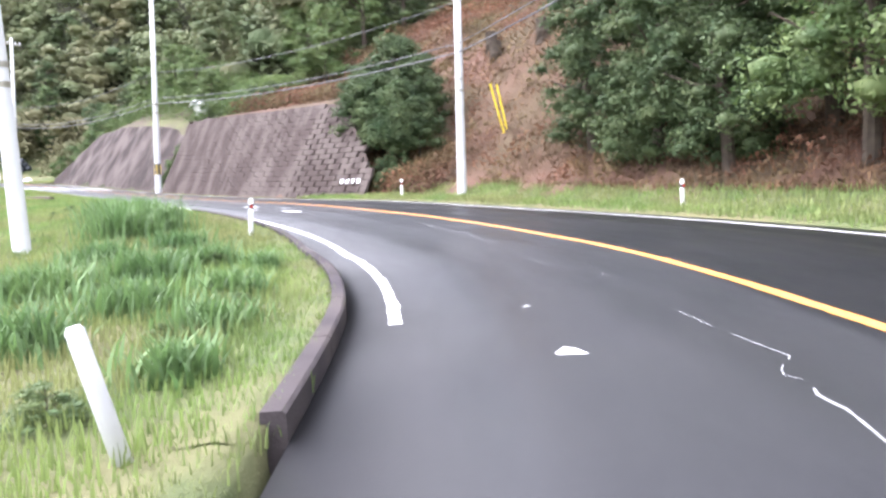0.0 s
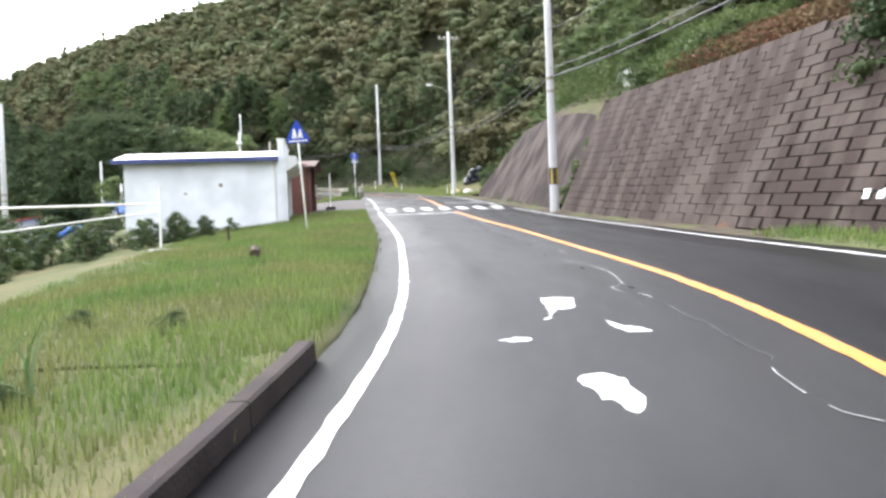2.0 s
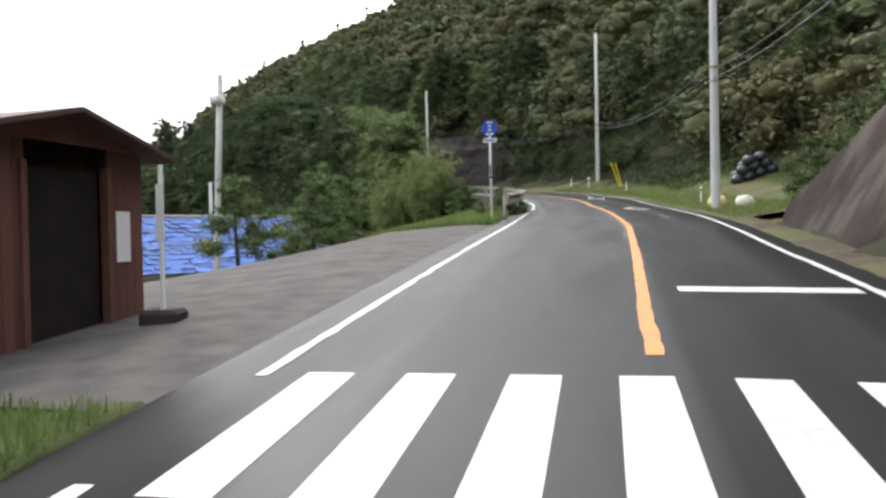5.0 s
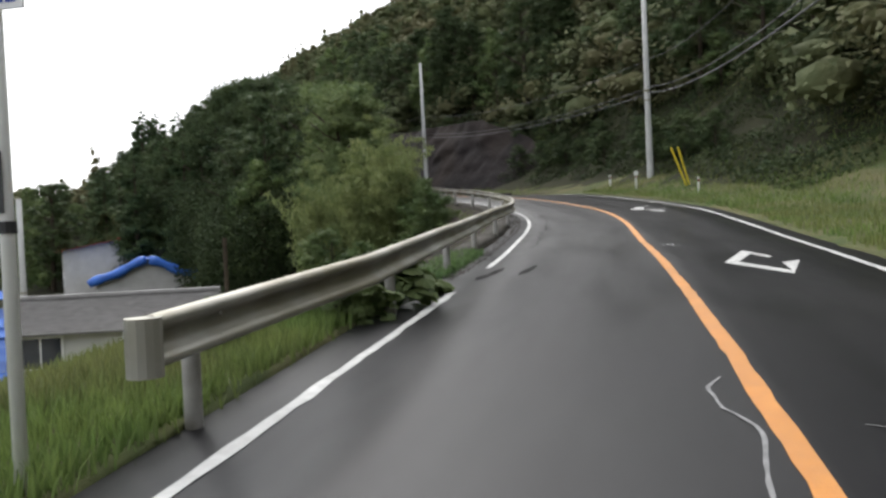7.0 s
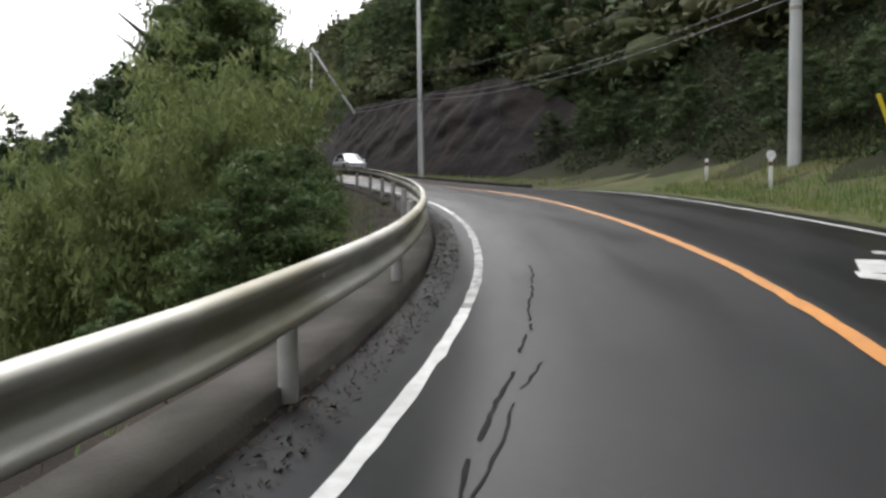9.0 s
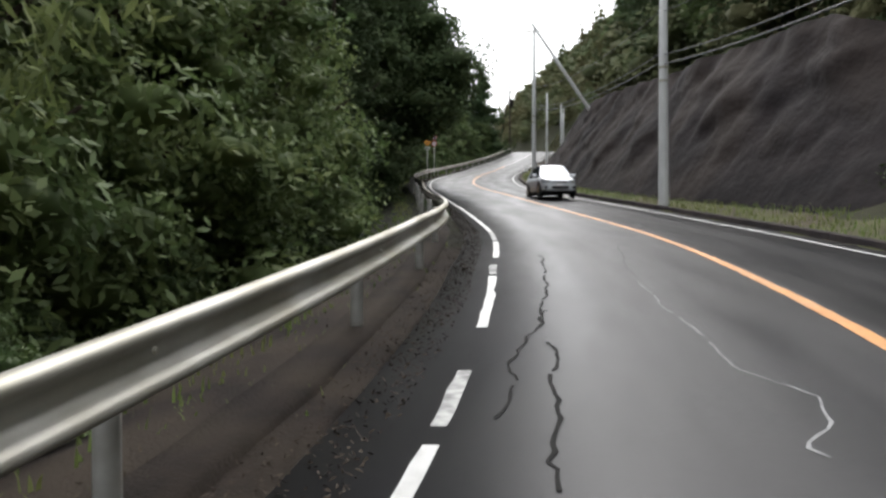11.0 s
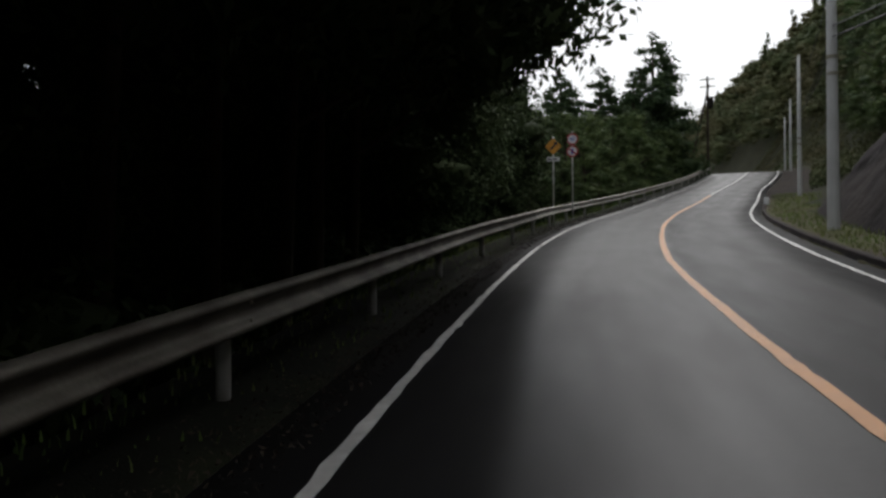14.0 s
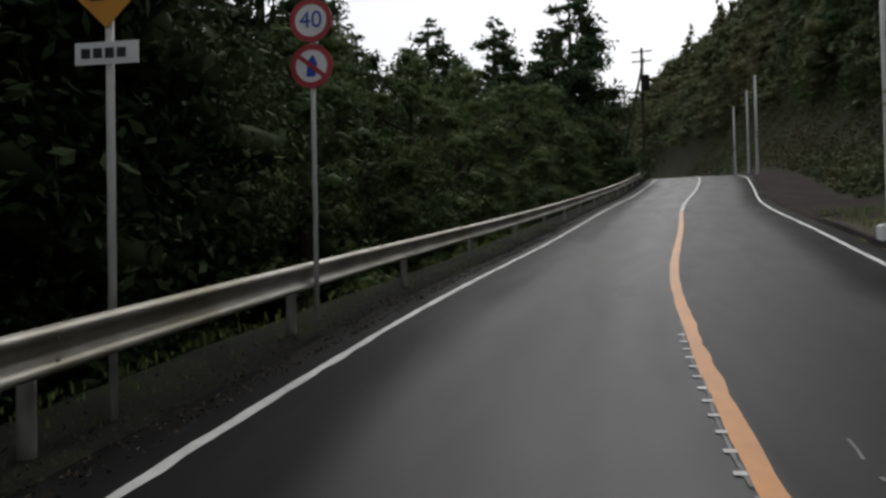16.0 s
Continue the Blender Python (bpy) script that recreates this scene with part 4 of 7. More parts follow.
kerb(4.3, KERB_END, -1, 0.17, 0.16, "dark stained concrete kerb edging the grass")
kerb(122.0, 196.0, 1, 0.15, 0.14, "dark concrete kerb at the foot of the rock face")
tagged(new("concrete_ledge", strip("concrete_ledge", 80.0, 112.0, [(lo(0.56), -0.5), (lo(0.54), 0.10), (lo(0.06), 0.10), (lo(0.04), -0.3)], LEDGE, 0.5, 0.006)), "low dirty concrete footing under the guardrail", "footing", kind="structure")
tagged(new("concrete_ledge", strip("concrete_ledge", 112.0, 136.0, [(lo(0.72), -0.4), (lo(0.7), 0.06), (lo(0.3), 0.06), (lo(0.28), -0.3)], SHOULDER, 0.5, 0.012)), "low dirty concrete footing under the guardrail", "footing", kind="structure")

# ---- retaining walls and the rock face ----
def slope_sheet(name, s0, s1, foot, top, material, label, wob=0.0, step=0.5, rows=10, seed=1, scale=0.5, smooth=True):
    """A leaning face along the road. foot and top give (offset, height) at a station; wob: how uneven it is."""
    s = np.arange(s0, s1 + 1e-6, step)
    grid = []
    for k in range(rows + 1):
        u = k / rows
        a, b = foot(s), top(s)
        o, z = a[0] * (1 - u) + b[0] * u, a[1] * (1 - u) + b[1] * u
        p = at(s, o, z)
        if wob:
            w = np.array([noise.fractal(Vector(q) * scale + Vector((seed, 0, 0)), 1.0, 2.0, 4) for q in p])
            if not smooth:
                w = w + np.array([0.55 * abs(noise.noise(Vector((sv * 0.55 + u * 1.6, u * 1.1, seed)))) + 0.3 * abs(noise.noise(Vector((sv * 1.7 + u * 4.5, u * 3, seed)))) for sv in s]) - 0.3
            p[:, 2] += w * wob * 0.3 * (u * (1 - u) * 4)
            p = p + (at(s, o + w * wob * min(1.0, u * 2.2), z) - at(s, o, z))
        grid.append(p)
    v = np.stack(grid, 1)
    n, k = v.shape[:2]
    i = np.arange(n - 1)[:, None] * k + np.arange(k - 1)[None]
    f = np.stack([i, i + k, i + k + 1, i + 1], -1).reshape(-1, 4)
    return tagged(new(name, mesh_np(name, v.reshape(-1, 3), f, material, smooth=smooth)), label, "wall", kind="structure")


W1 = dict(s0=30.6, s1=49.0)


def w1_foot(s):
    return np.interp(s, [30, 36, 46, 49], [4.3, 3.95, 3.75, 3.8]), np.interp(s, [30, 49], [0.1, 0.05])


def w1_top(s):
    f, _ = w1_foot(s)
    h = np.interp(s, [30.6, 32.0, 33.5, 34.5, 36, 44, 49.0], [0.9, 2.3, 3.5, 4.1, 4.25, 4.3, 4.1])
    return f + 0.46 * h, h


def block_wall():
    """A battered wall of concrete blocks in courses; every block is a piece of its own."""
    root = slope_sheet("retaining_wall", W1["s0"], W1["s1"], lambda s: (w1_foot(s)[0] - 0.025, w1_foot(s)[1] - 0.3), lambda s: (w1_top(s)[0] - 0.025, w1_top(s)[1] - 0.03), MORTAR,
                       "weathered battered retaining wall of concrete blocks, streaked brown", rows=6)
    course, length = 0.255, 0.9
    rng = random.Random(3)
    meshes = []
    for k in range(6):
        bm = bx(-length * 0.515, length * 0.515, -0.05, 0.05, 0.004, course - 0.004)
        front = [v for v in bm.verts if v.co.y < -0.02]
        for v in front:
            v.co.x *= 0.994
            v.co.z = course / 2 + (v.co.z - course / 2) * 0.985
            v.co.y += rng.uniform(-0.006, 0.006)
        meshes.append(mesh_bm("block", bm, WALLBLOCK))
    for r in range(19):
        up = r * course * 0.91
        ends = np.r_[W1["s0"], np.arange(W1["s0"] + length * (1 - 0.5 * (r % 2)), W1["s1"] - 0.2, length), W1["s1"]]
        for a, b in zip(ends, ends[1:]):
            s = (a + b) / 2
            f, t = w1_foot(np.array([s])), w1_top(np.array([s]))
            if up + 0.22 < t[1][0]:
                o = f[0][0] + 0.46 * up
                grade = math.degrees(math.atan2(at(s + 1, 0)[2] - at(s - 1, 0)[2], 2.0))
                m = on_road(s, o, up + 0.02) @ pose(0, 0, 0, 0, 0, -90) @ pose(0, 0, 0, 0, grade, 0) @ pose(0, 0, 0, -24, 0, 0)
                ob = part("block", meshes[rng.randrange(6)], WALLBLOCK, root)
                ob.matrix_basis = m @ Matrix.Diagonal(((b - a) / length, 1, 1, 1))
    e = W1["s1"]
    fo, to = w1_foot(np.array([e]))[0][0], w1_top(np.array([e]))
    bm = bmesh.new()
    loops = [[bm.verts.new(at(q, o, z)) for o, z in ((fo - 0.05, -0.3), (to[0][0] - 0.05, to[1][0]), (to[0][0] + 1.6, to[1][0]), (to[0][0] + 1.6, -0.3))] for q in (e, e + 0.12)]
    for k in range(4):
        bm.faces.new((loops[0][k], loops[0][(k + 1) % 4], loops[1][(k + 1) % 4], loops[1][k]))
    bm.faces.new(loops[0][::-1])
    bm.faces.new(loops[1])
    part("wall_end", bm, MORTAR, root, "stained end cheek of the wall")
    for k in range(4):
        s = 31.25 + 0.36 * k
        m = on_road(s, w1_foot(np.array([s]))[0][0] + 0.46 * 0.58, 0.58) @ pose(0, 0, 0, 0, 0, -90) @ pose(0, 0, 0, -24, 0, 0)
        part("lettering_bar", bx(-0.1, 0.1, -0.075, -0.055, 0, 0.17), SIGN_WHITE, root, "white painted bar").matrix_basis = m

block_wall()


def w2_foot(s):
    return np.interp(s, [50.5, 60, 69.5], [3.7, 3.45, 3.7]), 0 * s + 0.05


def w2_top(s):
    f, _ = w2_foot(s)
    h = np.interp(s, [50.2, 52.0, 55, 60, 64.5, 69.5], [3.3, 3.8, 4.05, 4.1, 3.7, 0.4])
    return f + 0.62 * h, h


slope_sheet("retaining_wall", 50.2, 69.5, lambda s: (w2_foot(s)[0], w2_foot(s)[1] - 0.4), w2_top, SHOTCRETE, "sprayed-concrete cut slope streaked dark brown", 0.12, 0.4, 14, 3, 0.6)
for nm, a, b, top_of, reach in (("bank", 34.2, 49.1, w1_top, 6.6), ("bank", 50.2, 69.5, w2_top, 7.4)):
    slope_sheet(nm, a, b, lambda s: (top_of(s)[0] + 0.02, top_of(s)[1] - 0.06), lambda s: (right_edge(s) + reach, profile(RISE, s, np.full(len(s), reach)) + 0.1), BRACKEN_SOIL if a < 40 else LITTER, "weedy earth bank above the retaining wall", 0.15, 0.5, 6, 5, 0.8)
slope_sheet("rock_face", 122.0, 196.0, lambda s: (right_edge(s) + np.interp(s, [122, 128, 140, 180, 196], [3.5, 2.2, 1.5, 1.3, 3.2]), 0 * s - 0.3),
            lambda s: (right_edge(s) + np.interp(s, [128, 140, 160, 180, 196], [6.0, 5.4, 5.6, 5.2, 6.5]), np.interp(s, [124, 130, 136, 150, 165, 172, 184, 196], [2.0, 4.5, 6.2, 5.8, 6.0, 5.6, 3.8, 2.0])), ROCK, "dark weathered rock cutting beside the road", 0.45, 0.3, 26, 9, 0.45, False)


# ---- utility poles and cables ----
def utility_pole(m, high, label, lean=0.0, base=0.17, top=0.1, bands=True, arms=(), lamp=False):
    root = thing("utility_pole", m @ pose(0, 0, 0, 0, lean, 0), label, "utility pole", "poles along the road")
    bm = tb([(0, 0, -0.6, base), (0, 0, 0, base), (0, 0, high / 2, (base + top) / 2), (0, 0, high, top)], 16)
    part("shaft", bm, POLE, root, smooth=True)
    part("cap", tb([(0, 0, high, top + 0.01), (0, 0, high + 0.05, top * 0.6)], 12), STEEL, root)
    if bands:
        part("warning_band", tb([(0, 0, 1.0, base + 0.006), (0, 0, 1.6, base + 0.004)], 16), SIGN_BLACK, root, "black band with yellow stripes")
        for k in range(5):
            a = 2 * math.pi * k / 5
            part("stripe", bx(-0.025, 0.025, -0.004, 0.006, 1.03, 1.57), BAND_YELLOW, root.children[-1], "yellow stripe").matrix_basis = pose(0, 0, 0, 0, 0, math.degrees(a)) @ pose(0, base + 0.006, 0)
    for z in arms:
        part("crossarm", bx(-0.75, 0.75, -0.05, 0.05, z - 0.05, z + 0.05, 0.01), STEEL, root, "steel crossarm")
        for x in (-0.65, -0.3, 0.3, 0.65):
            part("insulator", tb([(x, 0, z + 0.05, 0.03), (x, 0, z + 0.1, 0.05), (x, 0, z + 0.2, 0.035)], 8), SIGN_WHITE, root, "white insulator")
    for z in (high * 0.38, high * 0.42):
        part("clamp", tb([(0, 0, z - 0.05, base * 0.92), (0, 0, z + 0.05, base * 0.92)], 14), STEEL, root)
    if lamp:
        bm = tb([(0, 0, high * 0.62, 0.025), (-0.6, 0, high * 0.66, 0.022), (-1.4, 0, high * 0.68, 0.02)], 8)
        part("lamp_arm", bm, STEEL, root)
        part("lamp_head", bx(-1.75, -1.35, -0.07, 0.07, high * 0.68 - 0.05, high * 0.68 + 0.05, 0.03), SIGN_WHITE, root, "white street lamp head")
    return root


PALE = "pale concrete utility pole on the roadside"
utility_pole(on_road(17.6, -8.45, -0.4), 8.5, "pale concrete utility pole standing in the verge grass", base=0.15, bands=False, lean=-4)
P1 = utility_pole(on_road(25.6, 4.9), 9.5, PALE, base=0.16, bands=False, arms=(9.1,))
P2 = utility_pole(on_road(48.2, 3.3), 11.5, "pale concrete utility pole with a black and yellow band", base=0.165, arms=(11.1,))
P3 = utility_pole(on_road(77.5, 3.6), 12.0, PALE, bands=False, arms=(11.5,), lamp=True)
P4 = utility_pole(on_road(109.2, 6.1), 12.1, PALE, bands=False)
Q1 = utility_pole(on_road(136.9, 3.45), 10.9, PALE, bands=False, lean=-0.5)
Q2 = utility_pole(on_road(171.7, 4.5), 11.5, PALE, bands=False, arms=(11.2,))
Q4 = utility_pole(on_road(196.5, 5.3), 8.0, PALE, base=0.12, top=0.08, bands=False)
for s, o, h in ((235.9, 4.2, 7.4), (245.0, 4.6, 7.2), (255.0, 5.0, 7.0)):
    utility_pole(on_road(s, o), h, "pale utility pole beyond the crest", base=0.12, top=0.08, bands=False)
utility_pole(on_road(168.4, 8.6, 4.6), 8.0, "grey prop pole leaning out of the slope", base=0.13, top=0.11, bands=False, lean=-34)


def old_pole(m, high, brace, label):
    """A timber pole pair with a prop, crossarms and a transformer can."""
    root = thing("transformer_pole", m, label, "utility pole", "poles along the road")
    part("shaft", tb([(0, 0, -0.5, 0.16), (0, 0, high, 0.1)], 12), BARK, root, "dark pole")
    part("prop", tb([(brace, 0, -0.5, 0.12), (0.15, 0, high * 0.92, 0.09)], 10), BARK, root, "slanting prop")
    for z in (high - 0.3, high - 1.1):
        part("crossarm", bx(-0.8, 0.8, -0.05, 0.05, z - 0.05, z + 0.05, 0.01), STEEL, root)
    part("transformer", tb([(0.3, -0.35, high - 3.6, 0.1), (0.3, -0.35, high - 3.5, 0.3), (0.3, -0.35, high - 2.4, 0.3), (0.3, -0.35, high - 2.3, 0.1)], 14), DARK, root, "dark grey transformer can")
    return root


old_pole(on_road(239.5, -4.0, -0.2), 11.0, -2.2, "dark timber pole with slanting prop and transformer")


def cable(a, b, sag, thick=0.018):
    """A cable that hangs between two places."""
    bm = bmesh.new()
    a, b = Vector(a), Vector(b)
    pts = []
    for k in range(17):
        u = k / 16
        p = a.lerp(b, u)
        pts.append((p.x, p.y, p.z - sag * 4 * u * (1 - u), thick))
    tube(bm, pts, 5)
    return tagged(new("overhead_cable", mesh_bm("overhead_cable", bm, CABLE)), "black overhead cable hanging between utility poles", "cable", "overhead cables")


def spot(ob, x, z):
    return ob.matrix_basis @ Vector((x, 0, z))


for z, sag, th in ((4.9, 0.35, 0.022), (5.2, 0.4, 0.016), (6.6, 0.5, 0.012)):
    cable(at(-12, 6.5, z + 0.5), spot(P1, 0, z), 0.5, th)
    cable(spot(P1, 0, z), spot(P2, 0, z), sag, th)
    cable(spot(P2, 0, z), spot(P3, 0, z - 0.2), sag + 0.2, th)
    cable(spot(P3, 0, z), spot(P4, 0, z + 0.1), sag + 0.4, th)
    cable(spot(P4, 0, z), spot(Q1, 0, z - 0.2), sag + 0.3, th)
    cable(spot(Q1, 0, z - 0.1), spot(Q2, 0, z + 0.5), sag + 0.2, th)
    cable(spot(Q2, 0, z + 0.3), spot(Q4, 0, min(z, 7.6)), sag, th)


# ---- guardrail ----
def guardrail(s0, s1, label):
    """W-beam on grey posts; each beam length and each post is a part."""
    root = thing("guardrail", pose(0, 0, 0), label, "guardrail", kind="structure")
    face = [(0.0, 0.788), (0.03, 0.79), (0.062, 0.78), (0.083, 0.761), (0.086, 0.742), (0.075, 0.723), (0.04, 0.704), (0.01, 0.685), (0.0, 0.667), (0.0, 0.613), (0.01, 0.595), (0.04, 0.576), (0.075, 0.557), (0.086, 0.538), (0.083, 0.519), (0.062, 0.5), (0.03, 0.49), (0.0, 0.492)]
    sec = face + [(d - 0.008, h + (0.004 if h < 0.64 else -0.004)) for d, h in face[::-1]]
    off = rail_o
    s = s0
    while s < s1 - 0.5:
        st = np.linspace(s - 0.03, s + 4.03, 9)
        v = np.stack([at(st, off(st) + d, h + rail_up(st)) for d, h in sec], 1)
        n, k = v.shape[:2]
        i = np.arange(n - 1)[:, None] * k + np.arange(k)[None]
        j = np.arange(n - 1)[:, None] * k + (np.arange(k)[None] + 1) % k
        f = np.stack([i, j, j + k, i + k], -1).reshape(-1, 4)
        coat = STAINED_SHADED_STEEL if 126 < s < 170 else STEEL
        part("beam", mesh_np("beam", v.reshape(-1, 3), f, coat, smooth=True), coat, root, "mossy stained corrugated beam, darkened for the tree shade" if coat is STAINED_SHADED_STEEL else "weathered galvanised corrugated beam")
        s += 4.0
    post = mesh_bm("post", tb([(0, 0, -0.8, 0.057), (0, 0, 0.66, 0.057), (0, 0, 0.68, 0.04)], 12), RAILPOST, True)
    bolt = mesh_bm("bolt", tb([(0, 0, 0, 0.018), (0, 0.012, 0, 0.012)], 8), STEEL)
    s = s0 + 0.6
    while s < s1:
        m = on_road(s, float(off(np.array(s))) - 0.16)
        ob = part("post", post, RAILPOST, root, "dull grey tubular post")
        ob.matrix_basis = m
        for dz in (0.705, 0.575):
            b = part("bolt", bolt, STEEL, root)
            b.matrix_basis = on_road(s, float(off(np.array(s))) + 0.055, dz) @ pose(0, 0, 0, 0, 0, -90)
        s += 4.0
    # flared end terminal
    v = at(s0, float(off(np.array(s0))), 0)
    bm = tb([(0, 0, 0.48, 0.10), (0, 0, 0.80, 0.10)], 14)
    part("end_terminal", bm, STEEL, root, "rounded end of the beam", on_road(s0 - 0.06, float(off(np.array(s0))) + 0.0))
    return root


guardrail(72.9, 258.0, "weathered galvanised steel guardrail on dull grey posts")


# ---- roadside posts and signs ----
def delineator(m, high, label, lean=0.0, red=True):
    root = thing("delineator_post", m @ pose(0, 0, 0, 0, lean, 0), label, "road post", "delineator posts")
    part("shaft", tb([(0, 0, -0.3, 0.045), (0, 0, high - 0.03, 0.045), (0, 0, high, 0.03)], 12), POSTWHITE, root, "off-white plastic tube", smooth=True)
    part("band", tb([(0, 0, high - 0.2, 0.047), (0, 0, high - 0.1, 0.047)], 12), SIGN_BLACK, root, "black band")
    part("reflector", tb([(0, -0.04, high - 0.15, 0.032), (0, -0.054, high - 0.15, 0.03)], 12), RED if red else SIGN_WHITE, root, "round reflector", pose(0, 0, 0))
    return root


DEL = "white delineator post standing in grass"
delineator(on_road(17.6, -4.6, 0.08), 0.72, DEL, 2)
delineator(on_road(27.8, 4.0, 0.08), 0.62, DEL)
delineator(on_road(16.5, 4.9, 0.08), 0.62, DEL)
leaning = thing("marker_stake", on_road(3.9, -4.35, 0.1) @ pose(0, 0, 0, 8, -14, 0), "grey leaning stake standing in long grass", "road post")
part("shaft", tb([(0, 0, -0.3, 0.05), (0, 0, 0.68, 0.045), (0, 0, 0.7, 0.03)], 12), POLE, leaning, smooth=True)
delineator(on_road(101.7, 4.9, 0.1), 0.75, DEL)
delineator(on_road(84.6, 4.4, 0.1), 0.75, DEL)
delineator(on_road(111.5, 4.9, 0.2), 0.7, DEL)
MIRROR = delineator(on_road(107.8, 4.7, 0.2), 0.75, "white post with a round reflector at the bend")
part("disc", plate(circle(0.11), 0.02), SIGN_WHITE, MIRROR, "round white disc", pose(0, 0, 0.8))


def sign_post(m, name, label, high, lean=0.0, radius=0.03, group=""):
    root = thing(name, m @ pose(0, 0, 0, 0, lean, 0), label, "road sign", group)
    part("post", tb([(0, 0, -0.4, radius), (0, 0, high, radius), (0, 0, high + 0.02, radius * 0.6)], 12), POSTWHITE, root, "pale grey steel post", smooth=True)
    return root


def bars(parent, x0, x1, z, h, n, y, material):
    """Plain bars in place of small writing."""
    w = (x1 - x0) / n
    for k in range(n):
        part("lettering_bar", bx(x0 + k * w + w * 0.12, x0 + (k + 1) * w - w * 0.12, y - 0.003, y, z - h / 2, z + h / 2), material, parent)


def crossing_sign(m):
    root = sign_post(m, "crossing_sign", "blue five-sided crossing sign with white figures on a leaning post", 3.2, 0.0)
    y = -0.035
    part("plate", plate([(-0.29, 2.72), (0.29, 2.72), (0.305, 2.86), (0.0, 3.36), (-0.305, 2.86)], 0.015, y), SIGN_BLUE, root, "blue pentagon plate")
    pl = root.children[-1]
    for x, z, h in ((-0.085, 2.85, 0.24), (0.075, 2.85, 0.21)):
        part("figure", plate([(x - 0.07, z), (x - 0.015, z), (x, z + 0.07), (x + 0.02, z), (x + 0.07, z), (x + 0.04, z + h * 0.8), (x - 0.04, z + h * 0.8)], 0.004, y - 0.016), SIGN_WHITE, pl, "plain white shape")
        part("figure", plate(circle(0.036, 12, x, z + h * 0.8 + 0.036), 0.004, y - 0.016), SIGN_WHITE, pl, "plain white shape")
    part("stripe", bx(-0.25, 0.25, y - 0.02, y - 0.016, 2.755, 2.795), SIGN_WHITE, pl, "white stripe")
    for z in (2.78, 3.1):
        part("bracket", bx(-0.06, 0.06, -0.036, 0.03, z - 0.02, z + 0.02), STEEL, root)


crossing_sign(on_road(42.4, -5.35, -0.25) @ pose(0, 0, 0, 0, -3.5, 6))


def route_sign(m):
    root = sign_post(m, "route_sign", "blue hexagonal route sign numbered 2 on a white post", 3.0, 0.0, 0.036)
    y = -0.045
    part("plate", plate([(0.27 * math.cos(a), 2.8 + 0.26 * math.sin(a)) for a in (math.pi * k / 3 for k in range(6))], 0.02, y), SIGN_BLUE, root, "blue hexagon plate")
    pl = root.children[-1]
    lettering("numeral", "2", 0.25, pl, SIGN_WHITE, pose(0, y - 0.024, 2.8, 90, 0, 0))
    bars(pl, -0.1, 0.1, 2.97, 0.04, 2, y - 0.021, SIGN_WHITE)
    bars(pl, -0.12, 0.12, 2.63, 0.05, 2, y - 0.021, SIGN_WHITE)
    part("name_plate", bx(-0.2, 0.2, y - 0.015, y, 2.38, 2.50), SIGN_WHITE, root, "white name plate with plain bars")
    bars(root.children[-1], -0.17, 0.17, 2.44, 0.06, 5, y - 0.016, SIGN_BLUE)
    part("ring", tb([(0, 0, 1.3, 0.046), (0, 0, 1.36, 0.046)], 12), SIGN_BLACK, root)
    bars(root, -0.03, 0.03, 1.55, 0.3, 1, -0.04, SIGN_BLACK)


route_sign(on_road(72.4, -3.75, 0.0) @ pose(0, 0, 0, 0, -0.2, 4))


def warning_sign(m):
    root = sign_post(m, "warning_sign", "yellow diamond warning sign above a white plate, on a rusty post", 3.1)
    y = -0.035
    part("plate", plate([(0, 2.42), (0.32, 2.74), (0, 3.06), (-0.32, 2.74)], 0.015, y), SIGN_YELLOW, root, "yellow diamond plate")
    part("arrow", plate([(-0.12, 2.62), (-0.02, 2.62), (0.1, 2.8), (0.15, 2.74), (0.16, 2.92), (0.0, 2.9), (0.05, 2.84), (-0.06, 2.7), (-0.12, 2.7)], 0.004, y - 0.016), SIGN_BLACK, root.children[-1], "black bent arrow")
    part("name_plate", bx(-0.24, 0.24, y - 0.015, y, 2.16, 2.32), SIGN_WHITE, root, "white plate with plain bars")
    bars(root.children[-1], -0.2, 0.16, 2.24, 0.07, 4, y - 0.016, SIGN_BLACK)


def limit_sign(m):
    root = sign_post(m, "limit_sign", "round 40 speed limit sign above a round prohibition sign", 3.3)
    y = -0.035
    for z, kind in ((2.98, 1), (2.46, 2)):
        part("disc", plate(circle(0.19, 28, 0, z), 0.012, y), SIGN_WHITE, root, "white round disc")
        d = root.children[-1]
        part("rim", ring_plate(0.185, 0.25, 0.016, y, 28, z), SIGN_RED, d, "red rim")
        if kind == 1:
            lettering("numeral", "40", 0.27, d, SIGN_BLUE, pose(0, y - 0.016, z, 90, 0, 0))
        else:
            part("shape", plate([(-0.06, z - 0.12), (0.04, z - 0.12), (0.07, z + 0.02), (0.02, z + 0.13), (-0.05, z + 0.05)], 0.003, y - 0.013), SIGN_BLUE, d, "plain dark shape")
            bm = plate([(-0.17, z + 0.1), (-0.14, z + 0.14), (0.17, z - 0.1), (0.14, z - 0.14)], 0.004, y - 0.017)
            part("bar", bm, SIGN_RED, d, "red bar")


warning_sign(on_road(178.3, -4.16, 0.35) @ pose(0, 0, 0, 0, 0, 4))
limit_sign(on_road(181.6, -3.96, 0.55) @ pose(0, 0, 0, 0, 0, 4))


def yellow_stays(m, label, pair, lean, h=2.6):
    root = thing("guy_sleeve", m, label, "pole stay")
    for k in range(pair):
        a = tb([(k * 0.1, 0, -0.2, 0.042), (k * 0.32 - lean, 0, h, 0.04)], 10)
        part("sleeve", a, YELLOW_PIPE, root, "bright yellow plastic sleeve")
    return root


